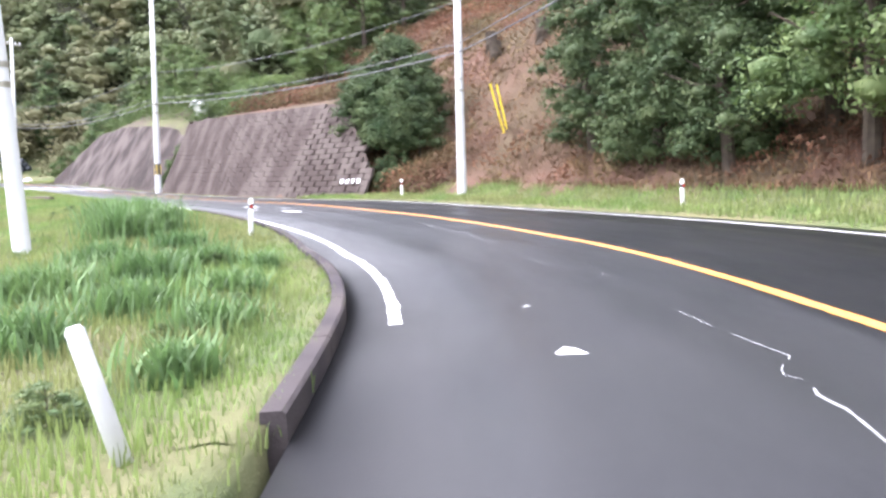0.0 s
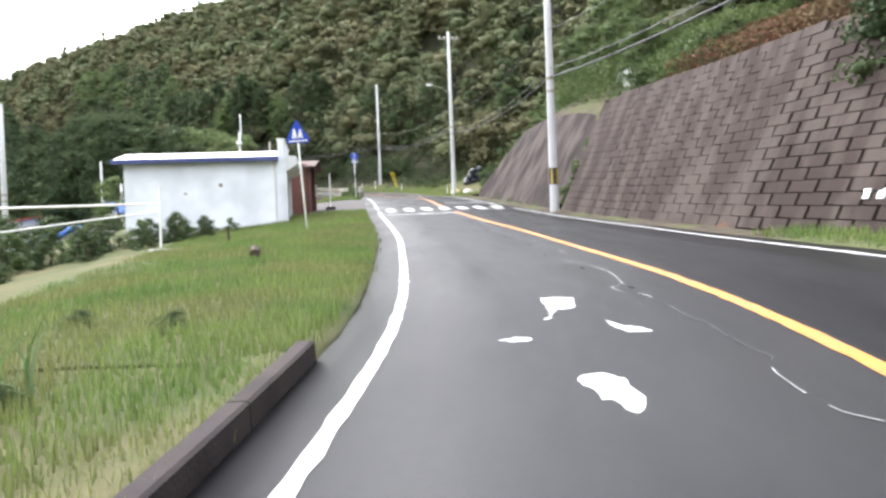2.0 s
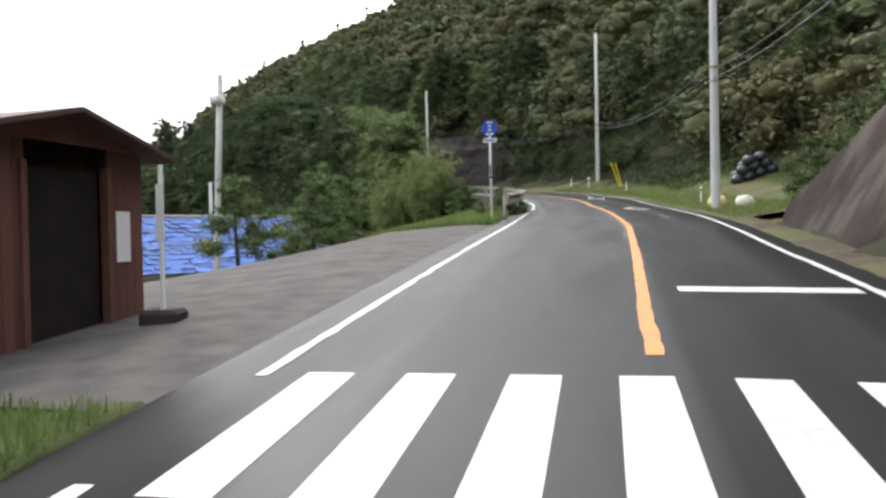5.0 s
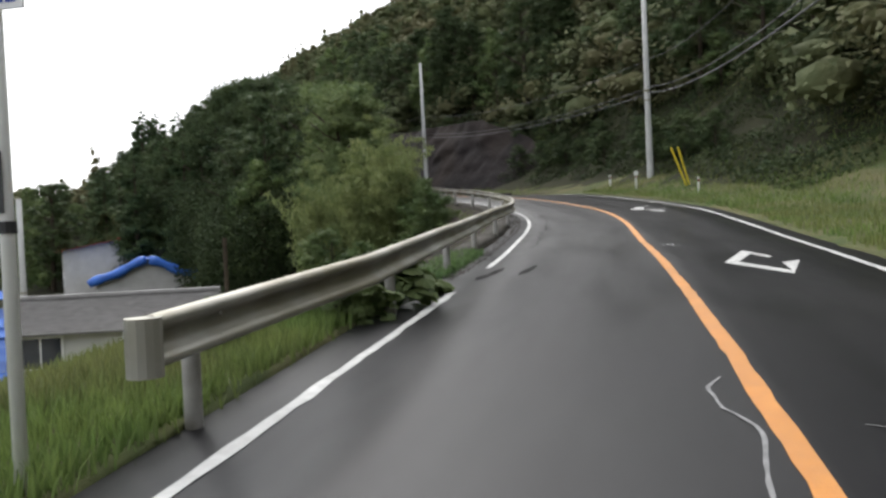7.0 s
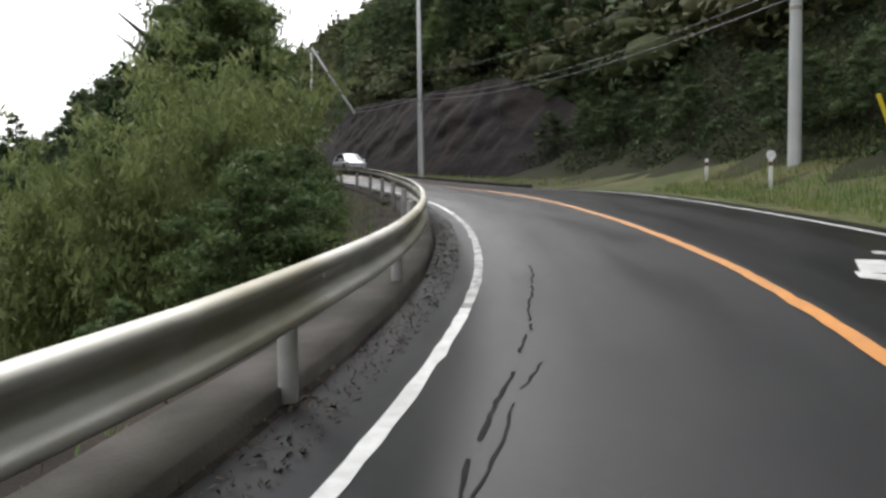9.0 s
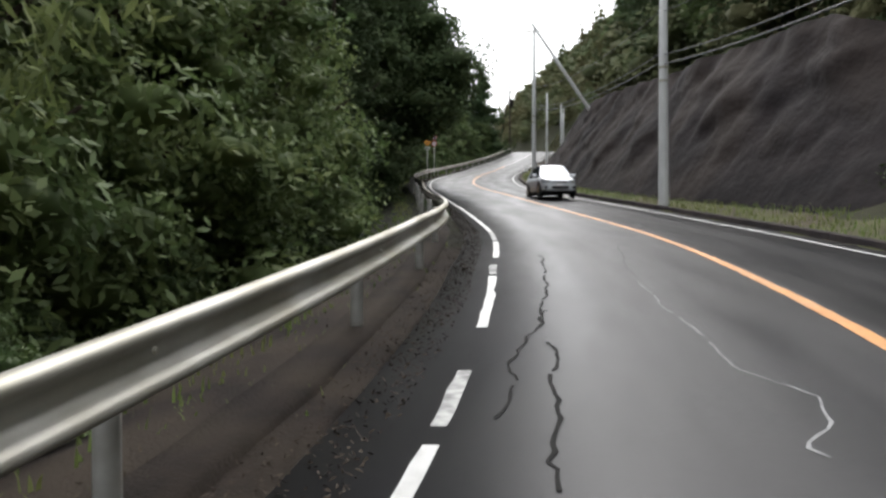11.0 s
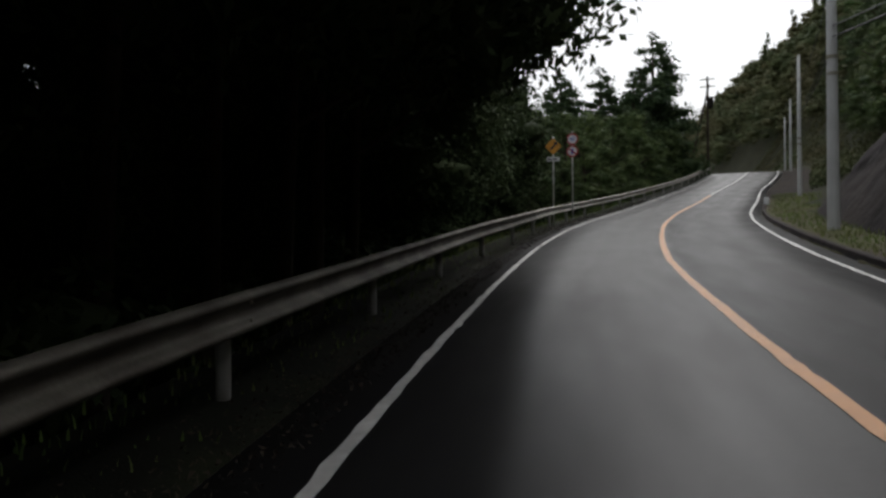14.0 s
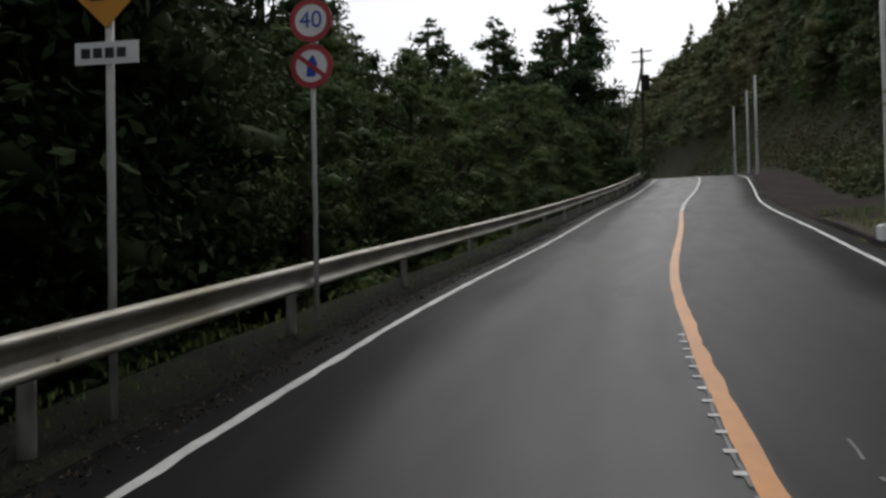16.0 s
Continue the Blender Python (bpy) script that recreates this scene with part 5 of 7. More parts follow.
yellow_stays(on_road(27.2, 8.55, 1.55), "two yellow sleeves on pole stays leaning on the hillside", 2, 0.95)
yellow_stays(on_road(104.3, 5.7, 0.2), "two yellow sleeves on leaning pole stays", 2, 0.8, 1.9)

# ---- plants ----
def leaf_cloud(lobes, n, size, seed, droop=0.0, shell=0.35, narrow=0.36, spin=0.7, three=False):
    """Many small folded leaves scattered through lobes of a crown: (x, y, z, rx, ry, rz)."""
    rng = np.random.default_rng(seed)
    lob = np.array(lobes, float)
    w = lob[:, 3] * lob[:, 4] + lob[:, 4] * lob[:, 5] + lob[:, 3] * lob[:, 5]
    k = rng.choice(len(lob), n, p=w / w.sum())
    d = rng.normal(size=(n, 3))
    d /= np.linalg.norm(d, axis=1)[:, None]
    r = rng.random(n) ** shell
    r *= 1 + 0.18 * np.sin(d[:, 0] * 7 + d[:, 2] * 5 + k) + rng.normal(0, 0.06, n)
    c = lob[k, :3] + d * r[:, None] * lob[k, 3:]
    up = d * 0.8 + rng.normal(0, spin, (n, 3)) + (0, 0, 0.5)
    up /= np.linalg.norm(up, axis=1)[:, None]
    a = np.cross(up, rng.normal(size=(n, 3)))
    a /= np.linalg.norm(a, axis=1)[:, None]
    a[:, 2] -= droop
    b = np.cross(up, a)
    s = size * rng.uniform(0.6, 1.5, n)[:, None]
    fold = up * s * 0.18
    if three:
        q = np.stack([c - a * s, c - b * s * narrow + a * s * 0.4, c + b * s * narrow + a * s * 0.7], 1)
        return q.reshape(-1, 3), np.arange(3 * n).reshape(-1, 3)
    q = np.stack([c - a * s, c - b * s * narrow + fold, c + a * s, c + b * s * narrow - fold], 1)
    return q.reshape(-1, 3), np.arange(4 * n).reshape(-1, 4)


def trunk_bm(high, r, limbs, seed, spread=0.5, lean=0.1, start=0.35):
    rng = random.Random(seed)
    bm = bmesh.new()
    lx, ly = rng.uniform(-lean, lean) * high, rng.uniform(-lean, lean) * high
    path = [(lx * u * u, ly * u, -0.5 + (high + 0.5) * u, r * (1.25 if u == 0 else 1 - 0.8 * u)) for u in (0, 0.08, 0.3, 0.55, 0.8, 1)]
    tube(bm, path, 9)
    for k in range(limbs):
        u = start + (0.95 - start) * (k + 0.5) / limbs
        a = rng.uniform(0, 2 * math.pi)
        length = high * spread * (1.1 - 0.6 * u) * rng.uniform(0.7, 1.1)
        b = Vector((lx * u * u, ly * u, -0.5 + (high + 0.5) * u))
        e = b + Vector((math.cos(a) * length, math.sin(a) * length, length * rng.uniform(0.3, 0.8)))
        mid = b.lerp(e, 0.5) + Vector((0, 0, -0.06 * length))
        tube(bm, [(*b, r * (1 - 0.8 * u) * 0.6), (*mid, r * 0.28), (*e, r * 0.08)], 6)
    return bm


def lumps(lobes, shrink, seed):
    """Uneven lumps that fill the middle of lobes, so that no light shows through the heart of a crown."""
    rg = np.random.default_rng(seed)
    bm = bmesh.new()
    bmesh.ops.create_icosphere(bm, subdivisions=1, radius=1)
    bm.verts.ensure_lookup_table()
    v0 = np.array([v.co for v in bm.verts])
    f0 = np.array([[v.index for v in q.verts] for q in bm.faces])
    bm.free()
    vs, fs = [], []
    for k, lob in enumerate(lobes):
        r = shrink * rg.uniform(0.75, 1.2, (len(v0), 1))
        vs.append(v0 * r * np.array(lob[3:]) + np.array(lob[:3]))
        fs.append(f0 + k * len(v0))
    return np.vstack(vs), np.vstack(fs)


def broadleaf(name, high, wide, n, size, seed, leaf, low=0.3, lobes=9, inner=None, stout=0.028):
    """A broad tree: trunk with limbs, and a crown of many flattened sprays round a dark heart."""
    rng = random.Random(seed)
    root = thing(name, pose(0, 0, -300), "", "tree")
    part("trunk", trunk_bm(high * 0.85, stout * high, 8, seed, 0.38), BARK, root)
    lob = []
    count = int(lobes * 2.8)
    for k in range(count):
        u = (k + rng.random()) / count
        a = rng.uniform(0, 2 * math.pi)
        reach = wide * 0.5 * (0.35 + 0.65 * math.sin(math.pi * min(1.0, 0.18 + 0.8 * u)) ** 0.8) * (1 - 0.35 * u)
        rr = reach * rng.uniform(0.35, 1.0)
        s = wide * rng.uniform(0.1, 0.19) * (1.1 - 0.35 * u)
        lob.append((rr * math.cos(a), rr * math.sin(a), high * (low + (0.96 - low) * u), s, s, s * rng.uniform(0.45, 0.7)))
    v, f = leaf_cloud(lob, n, size, seed, shell=0.3)
    part("crown", mesh_np("crown", v, f, leaf), leaf, root)
    v, f = lumps(lob, 0.52, seed)
    part("inner_foliage", mesh_np("inner_foliage", v, f, inner or leaf, smooth=True), inner or leaf, root, "dark heart of the crown")
    return root


def conifer(name, high, wide, n, size, seed, leaf):
    """A cedar: straight trunk, sprays in tiers that shorten towards a ragged tip."""
    rng = np.random.default_rng(seed)
    root = thing(name, pose(0, 0, -300), "", "tree")
    part("trunk", tb([(0, 0, -0.5, 0.022 * high), (0, 0, high * 0.5, 0.014 * high), (0, 0, high, 0.02)], 9), BARK, root)
    lob = []
    for k in range(84):
        u = 0.12 + 0.88 * (k + rng.random()) / 84
        a = rng.uniform(0, 2 * math.pi)
        reach = wide * 0.5 * (1 - u) ** 0.6 * rng.uniform(0.5, 1.05) + 0.12
        s = max(0.28, reach * 0.5)
        lob.append((reach * 0.66 * math.cos(a), reach * 0.66 * math.sin(a), high * u - 0.1 * reach, s, s, s * 0.42))
    v, f = leaf_cloud(lob, n, size, seed, droop=0.35, shell=0.4, narrow=0.35)
    part("crown", mesh_np("crown", v, f, leaf), leaf, root)
    v, f = lumps(lob, 0.6, seed)
    part("inner_foliage", mesh_np("inner_foliage", v, f, leaf, smooth=True), leaf, root, "dark heart of the crown")
    return root


def bamboo(name, high, wide, culms, n, size, seed, leaf):
    """Arching culms that lean outwards, each with drooping feathery leaves towards its tip."""
    rg = random.Random(seed)
    root = thing(name, pose(0, 0, -300), "", "bamboo")
    lob = []
    for k in range(culms):
        a, out = rg.uniform(0, 2 * math.pi), wide * 0.5 * rg.uniform(0.25, 1.0)
        h = high * rg.uniform(0.62, 1.0)
        bx0, by0 = 0.5 * rg.uniform(-1, 1), 0.5 * rg.uniform(-1, 1)
        way = [(bx0 + out * u ** 2.2 * math.cos(a), by0 + out * u ** 2.2 * math.sin(a), -0.4 + (h + 0.4) * (u - 0.12 * u ** 4), 0.035 * (1 - 0.85 * u)) for u in (0, 0.25, 0.5, 0.7, 0.85, 1)]
        part("culm", tb(way, 6), LEAF_C, root, "thin green culm")
        for j in range(9):
            u = 0.22 + 0.78 * (j + rg.random()) / 9
            s = 0.75 * (1.15 - 0.75 * u) * rg.uniform(0.7, 1.2)
            lob.append((bx0 + out * u ** 2.2 * math.cos(a) + rg.uniform(-0.4, 0.4), by0 + out * u ** 2.2 * math.sin(a) + rg.uniform(-0.4, 0.4), h * (u - 0.12 * u ** 4) - 0.15, s, s, s * 0.75))
    v, f = leaf_cloud(lob, n, size, seed, droop=0.7, shell=0.6, narrow=0.2)
    part("crown", mesh_np("crown", v, f, leaf), leaf, root)
    return root


def drop(xy):
    return land(np.array(xy, float), lower=False)


PROTO = {"evergreen": broadleaf("shrub", 3.4, 4.0, 14000, 0.07, 27, LEAF_B, 0.06, 26), "curtain": broadleaf("tree", 9.0, 5.4, 24000, 0.08, 28, LEAF_B, 0.03, 34),
         "oak": broadleaf("tree", 9.0, 5.6, 12000, 0.08, 11, LEAF_A, 0.15, 20), "dark": broadleaf("tree", 11.0, 6.0, 13000, 0.085, 12, LEAF_B, 0.1, 24),
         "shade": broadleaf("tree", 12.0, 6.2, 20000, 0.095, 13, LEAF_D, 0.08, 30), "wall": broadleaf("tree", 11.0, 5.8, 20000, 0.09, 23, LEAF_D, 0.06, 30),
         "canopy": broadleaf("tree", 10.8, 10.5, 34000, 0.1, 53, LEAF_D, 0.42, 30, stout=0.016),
         "near": broadleaf("tree", 8.5, 5.2, 26000, 0.07, 43, LEAF_N, 0.04, 34), "bushy": broadleaf("tree", 5.0, 4.4, 11000, 0.055, 14, LEAF_A, 0.12, 16),
         "cedar": conifer("cedar_tree", 16.0, 11.5, 21000, 0.15, 15, CONIFER), "cedar_two": conifer("cedar_tree", 12.0, 6.0, 12000, 0.13, 25, CONIFER),
         "bamboo": bamboo("bamboo_clump", 6.6, 5.6, 16, 17000, 0.075, 16, LEAF_C),
         "shrub": broadleaf("shrub", 2.4, 2.6, 7000, 0.04, 17, LEAF_A, 0.1, 10), "shrub_dark": broadleaf("shrub", 3.2, 3.5, 8000, 0.048, 18, LEAF_B, 0.1, 12)}


def plant(kind, s, o, scale=1.0, turn=0.0, label="", dz=0.0, group="", squash=1.0):
    p = at(s, o)
    z = drop([p[:2]])[0] + dz
    ob = copy_thing(PROTO[kind], pose(p[0], p[1], z, 0, 0, turn))
    ob.matrix_basis = ob.matrix_basis @ Matrix.Diagonal((scale, scale, scale * squash, 1))
    return tagged(ob, label, "shrub" if "shrub" in kind else "tree", group)


rng = random.Random(77)
# dark trees on the slope where the walk begins
for s, o, k, sc in ((22.6, 7.9, "curtain", 0.72), (21.6, 10.2, "dark", 0.8), (20.0, 7.7, "curtain", 0.75), (17.6, 7.6, "curtain", 0.75), (16.4, 9.6, "dark", 0.8), (14.6, 8.0, "oak", 0.9), (11.8, 8.0, "dark", 0.75), (9.0, 8.4, "oak", 0.85), (6, 9.0, "dark", 0.8), (2, 9.4, "oak", 0.85), (-4, 9, "dark", 0.8), (20.6, 12.8, "dark", 0.9), (17.5, 13, "oak", 0.95), (14, 13, "dark", 0.9), (10, 13, "shade", 0.9), (6, 13, "dark", 0.95)):
    plant(k, s, o, sc, rng.uniform(0, 360), "dense dark green tree on the roadside slope", group="trees on the slope")
for k in range(14):
    s = 42.5 + k * 0.62
    plant(rng.choice(["shrub", "shrub_dark"]), s, 7.6 + rng.uniform(0, 1.8), rng.uniform(0.35, 0.6), rng.uniform(0, 360), "scrub along the top of the retaining wall", group="shrubs above the wall")
for s, o, k, sc in ((45, 12.5, "bushy", 0.95), (48, 13, "bushy", 1.0), (46.5, 16.5, "oak", 0.75), (44.8, 18.5, "dark", 0.7)):
    plant(k, s, o, sc, rng.uniform(0, 360), "green broadleaf tree behind the retaining wall", group="shrubs above the wall")
for s, o, sc, up in ((34.3, 7.0, 0.72, 1.3), (33.0, 6.5, 0.85, 1.2), (31.5, 6.4, 0.8, 1.0), (33.4, 8.2, 0.9, 1.0), (31.8, 8.0, 0.8, 0.8), (30.3, 6.8, 0.6, 0.7)):
    plant("evergreen", s, o, sc, 60 * s, "dark evergreen bush spilling over the retaining wall", dz=up, group="bushes at the wall end")
for s, o, sc in ((49.7, 4.6, 0.55), (49.8, 5.4, 0.75), (49.6, 6.2, 0.9), (51.5, 6.4, 0.5), (53.5, 6.5, 0.55), (56.0, 6.6, 0.55), (58.5, 6.6, 0.6), (61.5, 6.5, 0.55), (65.0, 6.2, 0.6), (68.0, 5.2, 0.7)):
    plant("shrub", s, o, sc * 1.15, 50 * s, "bright green leafy scrub hanging over the cut slope", dz=-0.3, group="shrubs above the wall")
for s, o, k, sc in ((50.0, 7.4, "shrub", 1.2), (51.8, 8.3, "bushy", 0.75), (54.5, 8.6, "bushy", 0.8), (58.0, 8.8, "bushy", 0.85), (62.5, 8.4, "bushy", 0.8), (66.5, 7.8, "bushy", 0.75), (70.0, 6.8, "shrub", 1.3), (71.5, 5.2, "shrub", 0.8), (48.5, 8.2, "shrub", 1.0), (45.5, 9.0, "shrub", 0.8)):
    plant(k, s, o, sc, rng.uniform(0, 360), "green broadleaf shrub above the cut slope", group="shrubs above the wall")
# the bamboo clump and the trees below the guardrail
for s, o, sc in ((103.8, -8.6, 0.82), (106.0, -7.4, 0.95), (108.4, -8.8, 1.05), (105.6, -10.8, 0.95), (110.8, -7.6, 0.95), (113.0, -7.4, 0.9), (115.4, -7.8, 0.95)):
    plant("bamboo", s, o, sc, rng.uniform(0, 360), "light green bamboo clump below the guardrail", dz=0.2, group="bamboo below the guardrail")
for k in range(10):
    plant("near", 111.5 + k * 2.0 + rng.uniform(-0.4, 0.4), -8.3 - rng.uniform(0, 0.8), 1.02 + 0.02 * k, rng.uniform(0, 360), "leafy green tree behind the guardrail", group="trees below the guardrail")
for s, o, sc in ((101.0, -6.3, 0.45), (104.0, -6.1, 0.5), (107.0, -5.9, 0.6), (109.0, -5.9, 0.65), (111.0, -6.0, 0.75), (113.0, -6.0, 0.75), (115.0, -6.2, 0.7), (98.0, -6.8, 0.4), (95.0, -7.2, 0.4)):
    plant("shrub", s, o, sc, rng.uniform(0, 360), "leafy green scrub close behind the guardrail", group="undergrowth")
for k in range(11):
    plant("shrub", 101.5 + k * 1.15, -6.0 - rng.uniform(0, 0.4), rng.uniform(0.8, 1.05), rng.uniform(0, 360), "leafy green scrub close behind the guardrail", group="undergrowth")
DEEP = "dense dark leafy tree shading the guardrail"
for k in range(26):
    s = 122.5 + k * 2.35 + rng.uniform(-0.7, 0.7)
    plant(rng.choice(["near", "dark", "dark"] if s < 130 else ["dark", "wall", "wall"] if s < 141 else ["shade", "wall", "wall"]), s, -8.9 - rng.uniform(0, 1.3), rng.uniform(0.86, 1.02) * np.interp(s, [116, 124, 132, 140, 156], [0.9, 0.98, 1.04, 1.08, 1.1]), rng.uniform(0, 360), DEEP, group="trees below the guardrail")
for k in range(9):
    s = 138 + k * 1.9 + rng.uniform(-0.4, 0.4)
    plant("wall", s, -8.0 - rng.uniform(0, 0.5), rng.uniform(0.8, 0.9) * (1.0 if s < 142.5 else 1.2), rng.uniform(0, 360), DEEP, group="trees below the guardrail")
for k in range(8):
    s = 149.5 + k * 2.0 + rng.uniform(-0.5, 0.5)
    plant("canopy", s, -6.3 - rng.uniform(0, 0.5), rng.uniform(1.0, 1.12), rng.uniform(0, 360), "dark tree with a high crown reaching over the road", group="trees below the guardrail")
TALL = "tall shaded tree in the roadside wood"
for k in range(24):
    s = 121 + k * 2.65 + rng.uniform(-1.0, 1.0)
    kind = rng.choice(["cedar_two", "shade", "cedar_two", "wall"] if 138 < s < 172 else ["cedar_two", "dark", "oak"])
    plant(kind, s, -12.4 - rng.uniform(0, 1.0 if s < 142 else 3.0), rng.uniform(0.85, 1.0) * np.interp(s, [112, 124, 136, 150], [0.75, 0.9, 0.95, 1.0]), rng.uniform(0, 360), TALL, group="trees below the guardrail")
for k in range(20):
    s = 147 + k * 2.0 + rng.uniform(-1.2, 1.2)
    plant(rng.choice(["cedar_two", "dark", "cedar_two"]), s, -18.0 - rng.uniform(0, 2.5), rng.uniform(0.75, 0.9), rng.uniform(0, 360), TALL, group="trees below the guardrail")
for k in range(16):
    s = 153 + k * 2.6 + rng.uniform(-1.2, 1.2)
    plant(rng.choice(["oak", "bushy", "dark"]), s, -24.0 - rng.uniform(0, 9), rng.uniform(0.75, 0.95), rng.uniform(0, 360), TALL, group="trees below the guardrail")
for k in range(22):
    s = 117 + k * 3.1
    plant("shrub_dark", s, -6.7 - rng.uniform(0, 0.6), rng.uniform(0.45, 0.6), rng.uniform(0, 360), "dark leafy undergrowth behind the guardrail", group="undergrowth")
for s, o, k, sc in ((167.5, -8.6, "canopy", 0.92), (171.0, -9.0, "canopy", 0.92), (175.0, -10.0, "canopy", 0.9), (181, -9.6, "canopy", 0.95), (169.0, -7.6, "wall", 0.8), (173.0, -8.2, "wall", 0.75), (185, -10.0, "canopy", 0.8), (177, -10.5, "dark", 0.8), (182, -10.8, "oak", 0.9), (186.5, -9.5, "oak", 0.85), (188, -10.8, "shade", 1.0), (192.5, -11.0, "cedar_two", 1.15), (197, -11.5, "shade", 0.92), (190, -8.4, "oak", 0.85), (193.5, -9.4, "dark", 0.72), (197, -8.2, "oak", 0.85), (200.5, -9.8, "dark", 0.75), (203.5, -8.4, "oak", 0.9), (207, -9.6, "dark", 0.78), (210.5, -8.2, "oak", 0.9), (213.5, -9.8, "dark", 0.8), (217, -8.4, "oak", 0.95), (220.5, -7.6, "bushy", 1.2), (223, -9.0, "dark", 0.85), (228, -7.4, "bushy", 1.3), (226.5, -10.6, "cedar_two", 0.98), (231, -12.0, "dark", 0.9), (236, -7.4, "bushy", 1.3),
                    (195.5, -7.2, "shrub", 1.2), (201.5, -7.0, "shrub", 1.3), (207, -6.8, "shrub", 1.3), (213, -6.8, "shrub", 1.2), (219, -6.6, "shrub", 1.1), (225, -6.4, "shrub", 1.1),
                    (211, -12.5, "cedar", 0.85), (218, -11.1, "cedar", 0.88), (225, -9.6, "cedar_two", 1.1), (232.9, -9.0, "cedar", 1.1), (228.5, -9.6, "cedar_two", 1.15), (237, -8.6, "cedar_two", 1.0), (205, -13.0, "cedar_two", 0.9), (236, -9.4, "cedar_two", 0.9), (242, -9.0, "cedar_two", 0.8), (198, -13, "shade", 0.85), (190, -13, "shade", 0.95), (194, -18, "cedar", 0.9), (203, -19, "cedar", 1.0), (215, -19, "cedar", 1.0), (226, -17, "cedar", 1.0)):
    plant(k, s, o, sc, rng.uniform(0, 360), "tall dark cedar beside the road" if "cedar" in k else "leafy roadside tree turning yellow-green", group="trees along the climb")
# trees and scrub on the right-hand hill of the upper road
for k in range(13):
    s = 97 + k * 2.6 + rng.uniform(-0.6, 0.6)
    plant(rng.choice(["dark", "oak", "dark", "bushy"]), s, float(right_edge(s)) + np.interp(s, [97, 104, 110, 130], [11, 8.5, 6.2, 7.5]) + rng.uniform(0, 1.5), rng.uniform(0.6, 0.8), rng.uniform(0, 360), "dark tree at the foot of the wooded hill", group="trees on the upper hill")
for k in range(10):
    s = 78 + k * 2.3 + rng.uniform(-0.6, 0.6)
    plant(rng.choice(["dark", "bushy", "oak"]), s, float(right_edge(s)) + 11.0 + rng.uniform(0, 2.0), rng.uniform(0.6, 0.8), rng.uniform(0, 360), "dark tree at the edge of the field", group="trees on the upper hill")
for k in range(12):
    s = 106 + k * 2.0 + rng.uniform(-0.6, 0.6)
    plant("shrub_dark", s, float(right_edge(s)) + np.interp(s, [106, 110, 128], [4.6, 3.6, 4.2]) + rng.uniform(0, 1.0), rng.uniform(0.5, 0.8), rng.uniform(0, 360), "dark scrub at the foot of the wooded hill", group="scrub on the upper hill")
for k in range(30):
    s = 129 + k * 2.25 + rng.uniform(-0.7, 0.7)
    plant(rng.choice(["shrub_dark", "shrub", "shrub_dark"]), s, float(right_edge(s)) + 6.0 + rng.uniform(0, 1.2), rng.uniform(0.4, 0.7), rng.uniform(0, 360), "scrub growing over the top of the rock face", group="scrub on the upper hill")
for k in range(26):
    s = 130 + k * 2.9 + rng.uniform(-0.8, 0.8)
    plant(rng.choice(["dark", "oak", "dark", "wall"]), s, float(right_edge(s)) + 9.0 + rng.uniform(0, 2.0), rng.uniform(0.75, 1.0), rng.uniform(0, 360), "dark tree on the hill above the rock face", group="trees on the upper hill")
for k in range(15):
    s = 200 + k * 4.0 + rng.uniform(-1, 1)
    plant(rng.choice(["dark", "bushy", "oak", "dark"]), s, float(right_edge(s)) + 7.0 + rng.uniform(0, 2.5), rng.uniform(0.85, 1.1), rng.uniform(0, 360), "autumn-tinged tree on the hill above the lay-by", group="trees on the upper hill")
for k in range(18):
    s = 190 + k * 4.6 + rng.uniform(-1, 1)
    plant(rng.choice(["oak", "dark", "oak"]), s, float(right_edge(s)) + 13.0 + rng.uniform(0, 2.5), rng.uniform(1.0, 1.35), rng.uniform(0, 360), "autumn-tinged tree on the hill above the lay-by", group="trees on the upper hill")
# shrubs by the hut and the side lane
for s, o, sc in ((44.8, -9.0, 0.3), (44.6, -10.4, 0.42), (44.0, -12.0, 0.5), (43.0, -13.5, 0.6), (41.0, -15.5, 0.8), (47.0, -8.0, 0.25), (38.0, -15.0, 0.8), (34.0, -16.0, 0.9), (30, -17, 1.0)):
    plant("shrub", s, o, sc, rng.uniform(0, 360), "untidy green shrub beside the white hut", dz=-0.5 * sc, group="shrubs by the hut")
for s, o, sc in ((66, -9.0, 0.9), (69, -8.2, 0.9), (72.0, -8.6, 1.0), (74, -10.0, 1.1), (62.5, -16, 1.3), (66.5, -14, 1.4)):
    plant("shrub", s, o, sc, rng.uniform(0, 360), "green shrub at the edge of the side lane", group="shrubs at the lane")
for k in range(26):
    s = 5 + k * 0.95 + rng.uniform(-0.4, 0.4)
    plant("shrub", s, float(-left_edge(s)) - rng.uniform(1.0, 4.6), rng.uniform(0.12, 0.24), rng.uniform(0, 360), "leafy weed clump in the verge grass", dz=-0.06, group="weeds on the verge", squash=0.55)
for s, d, sc in ((77.1, 0.3, 0.42), (78.3, 0.4, 0.32), (79.6, 0.6, 0.2), (81.0, 0.6, 0.2), (82.4, 0.7, 0.16), (75.6, 0.9, 0.22)):
    plant("shrub", s, float(-left_edge(s)) - d, sc, rng.uniform(0, 360), "broad-leaved weed growing under the guardrail", group="weeds on the verge")
for s, d, sc in ((30.3, 1.9, 0.28), (31.0, 2.2, 0.36), (31.8, 2.0, 0.36), (30.9, 2.9, 0.45)):
    plant("shrub_dark", s, float(right_edge(s)) + d, sc, rng.uniform(0, 360), "dark brush grown against the end of the retaining wall", group="brush at the retaining wall")
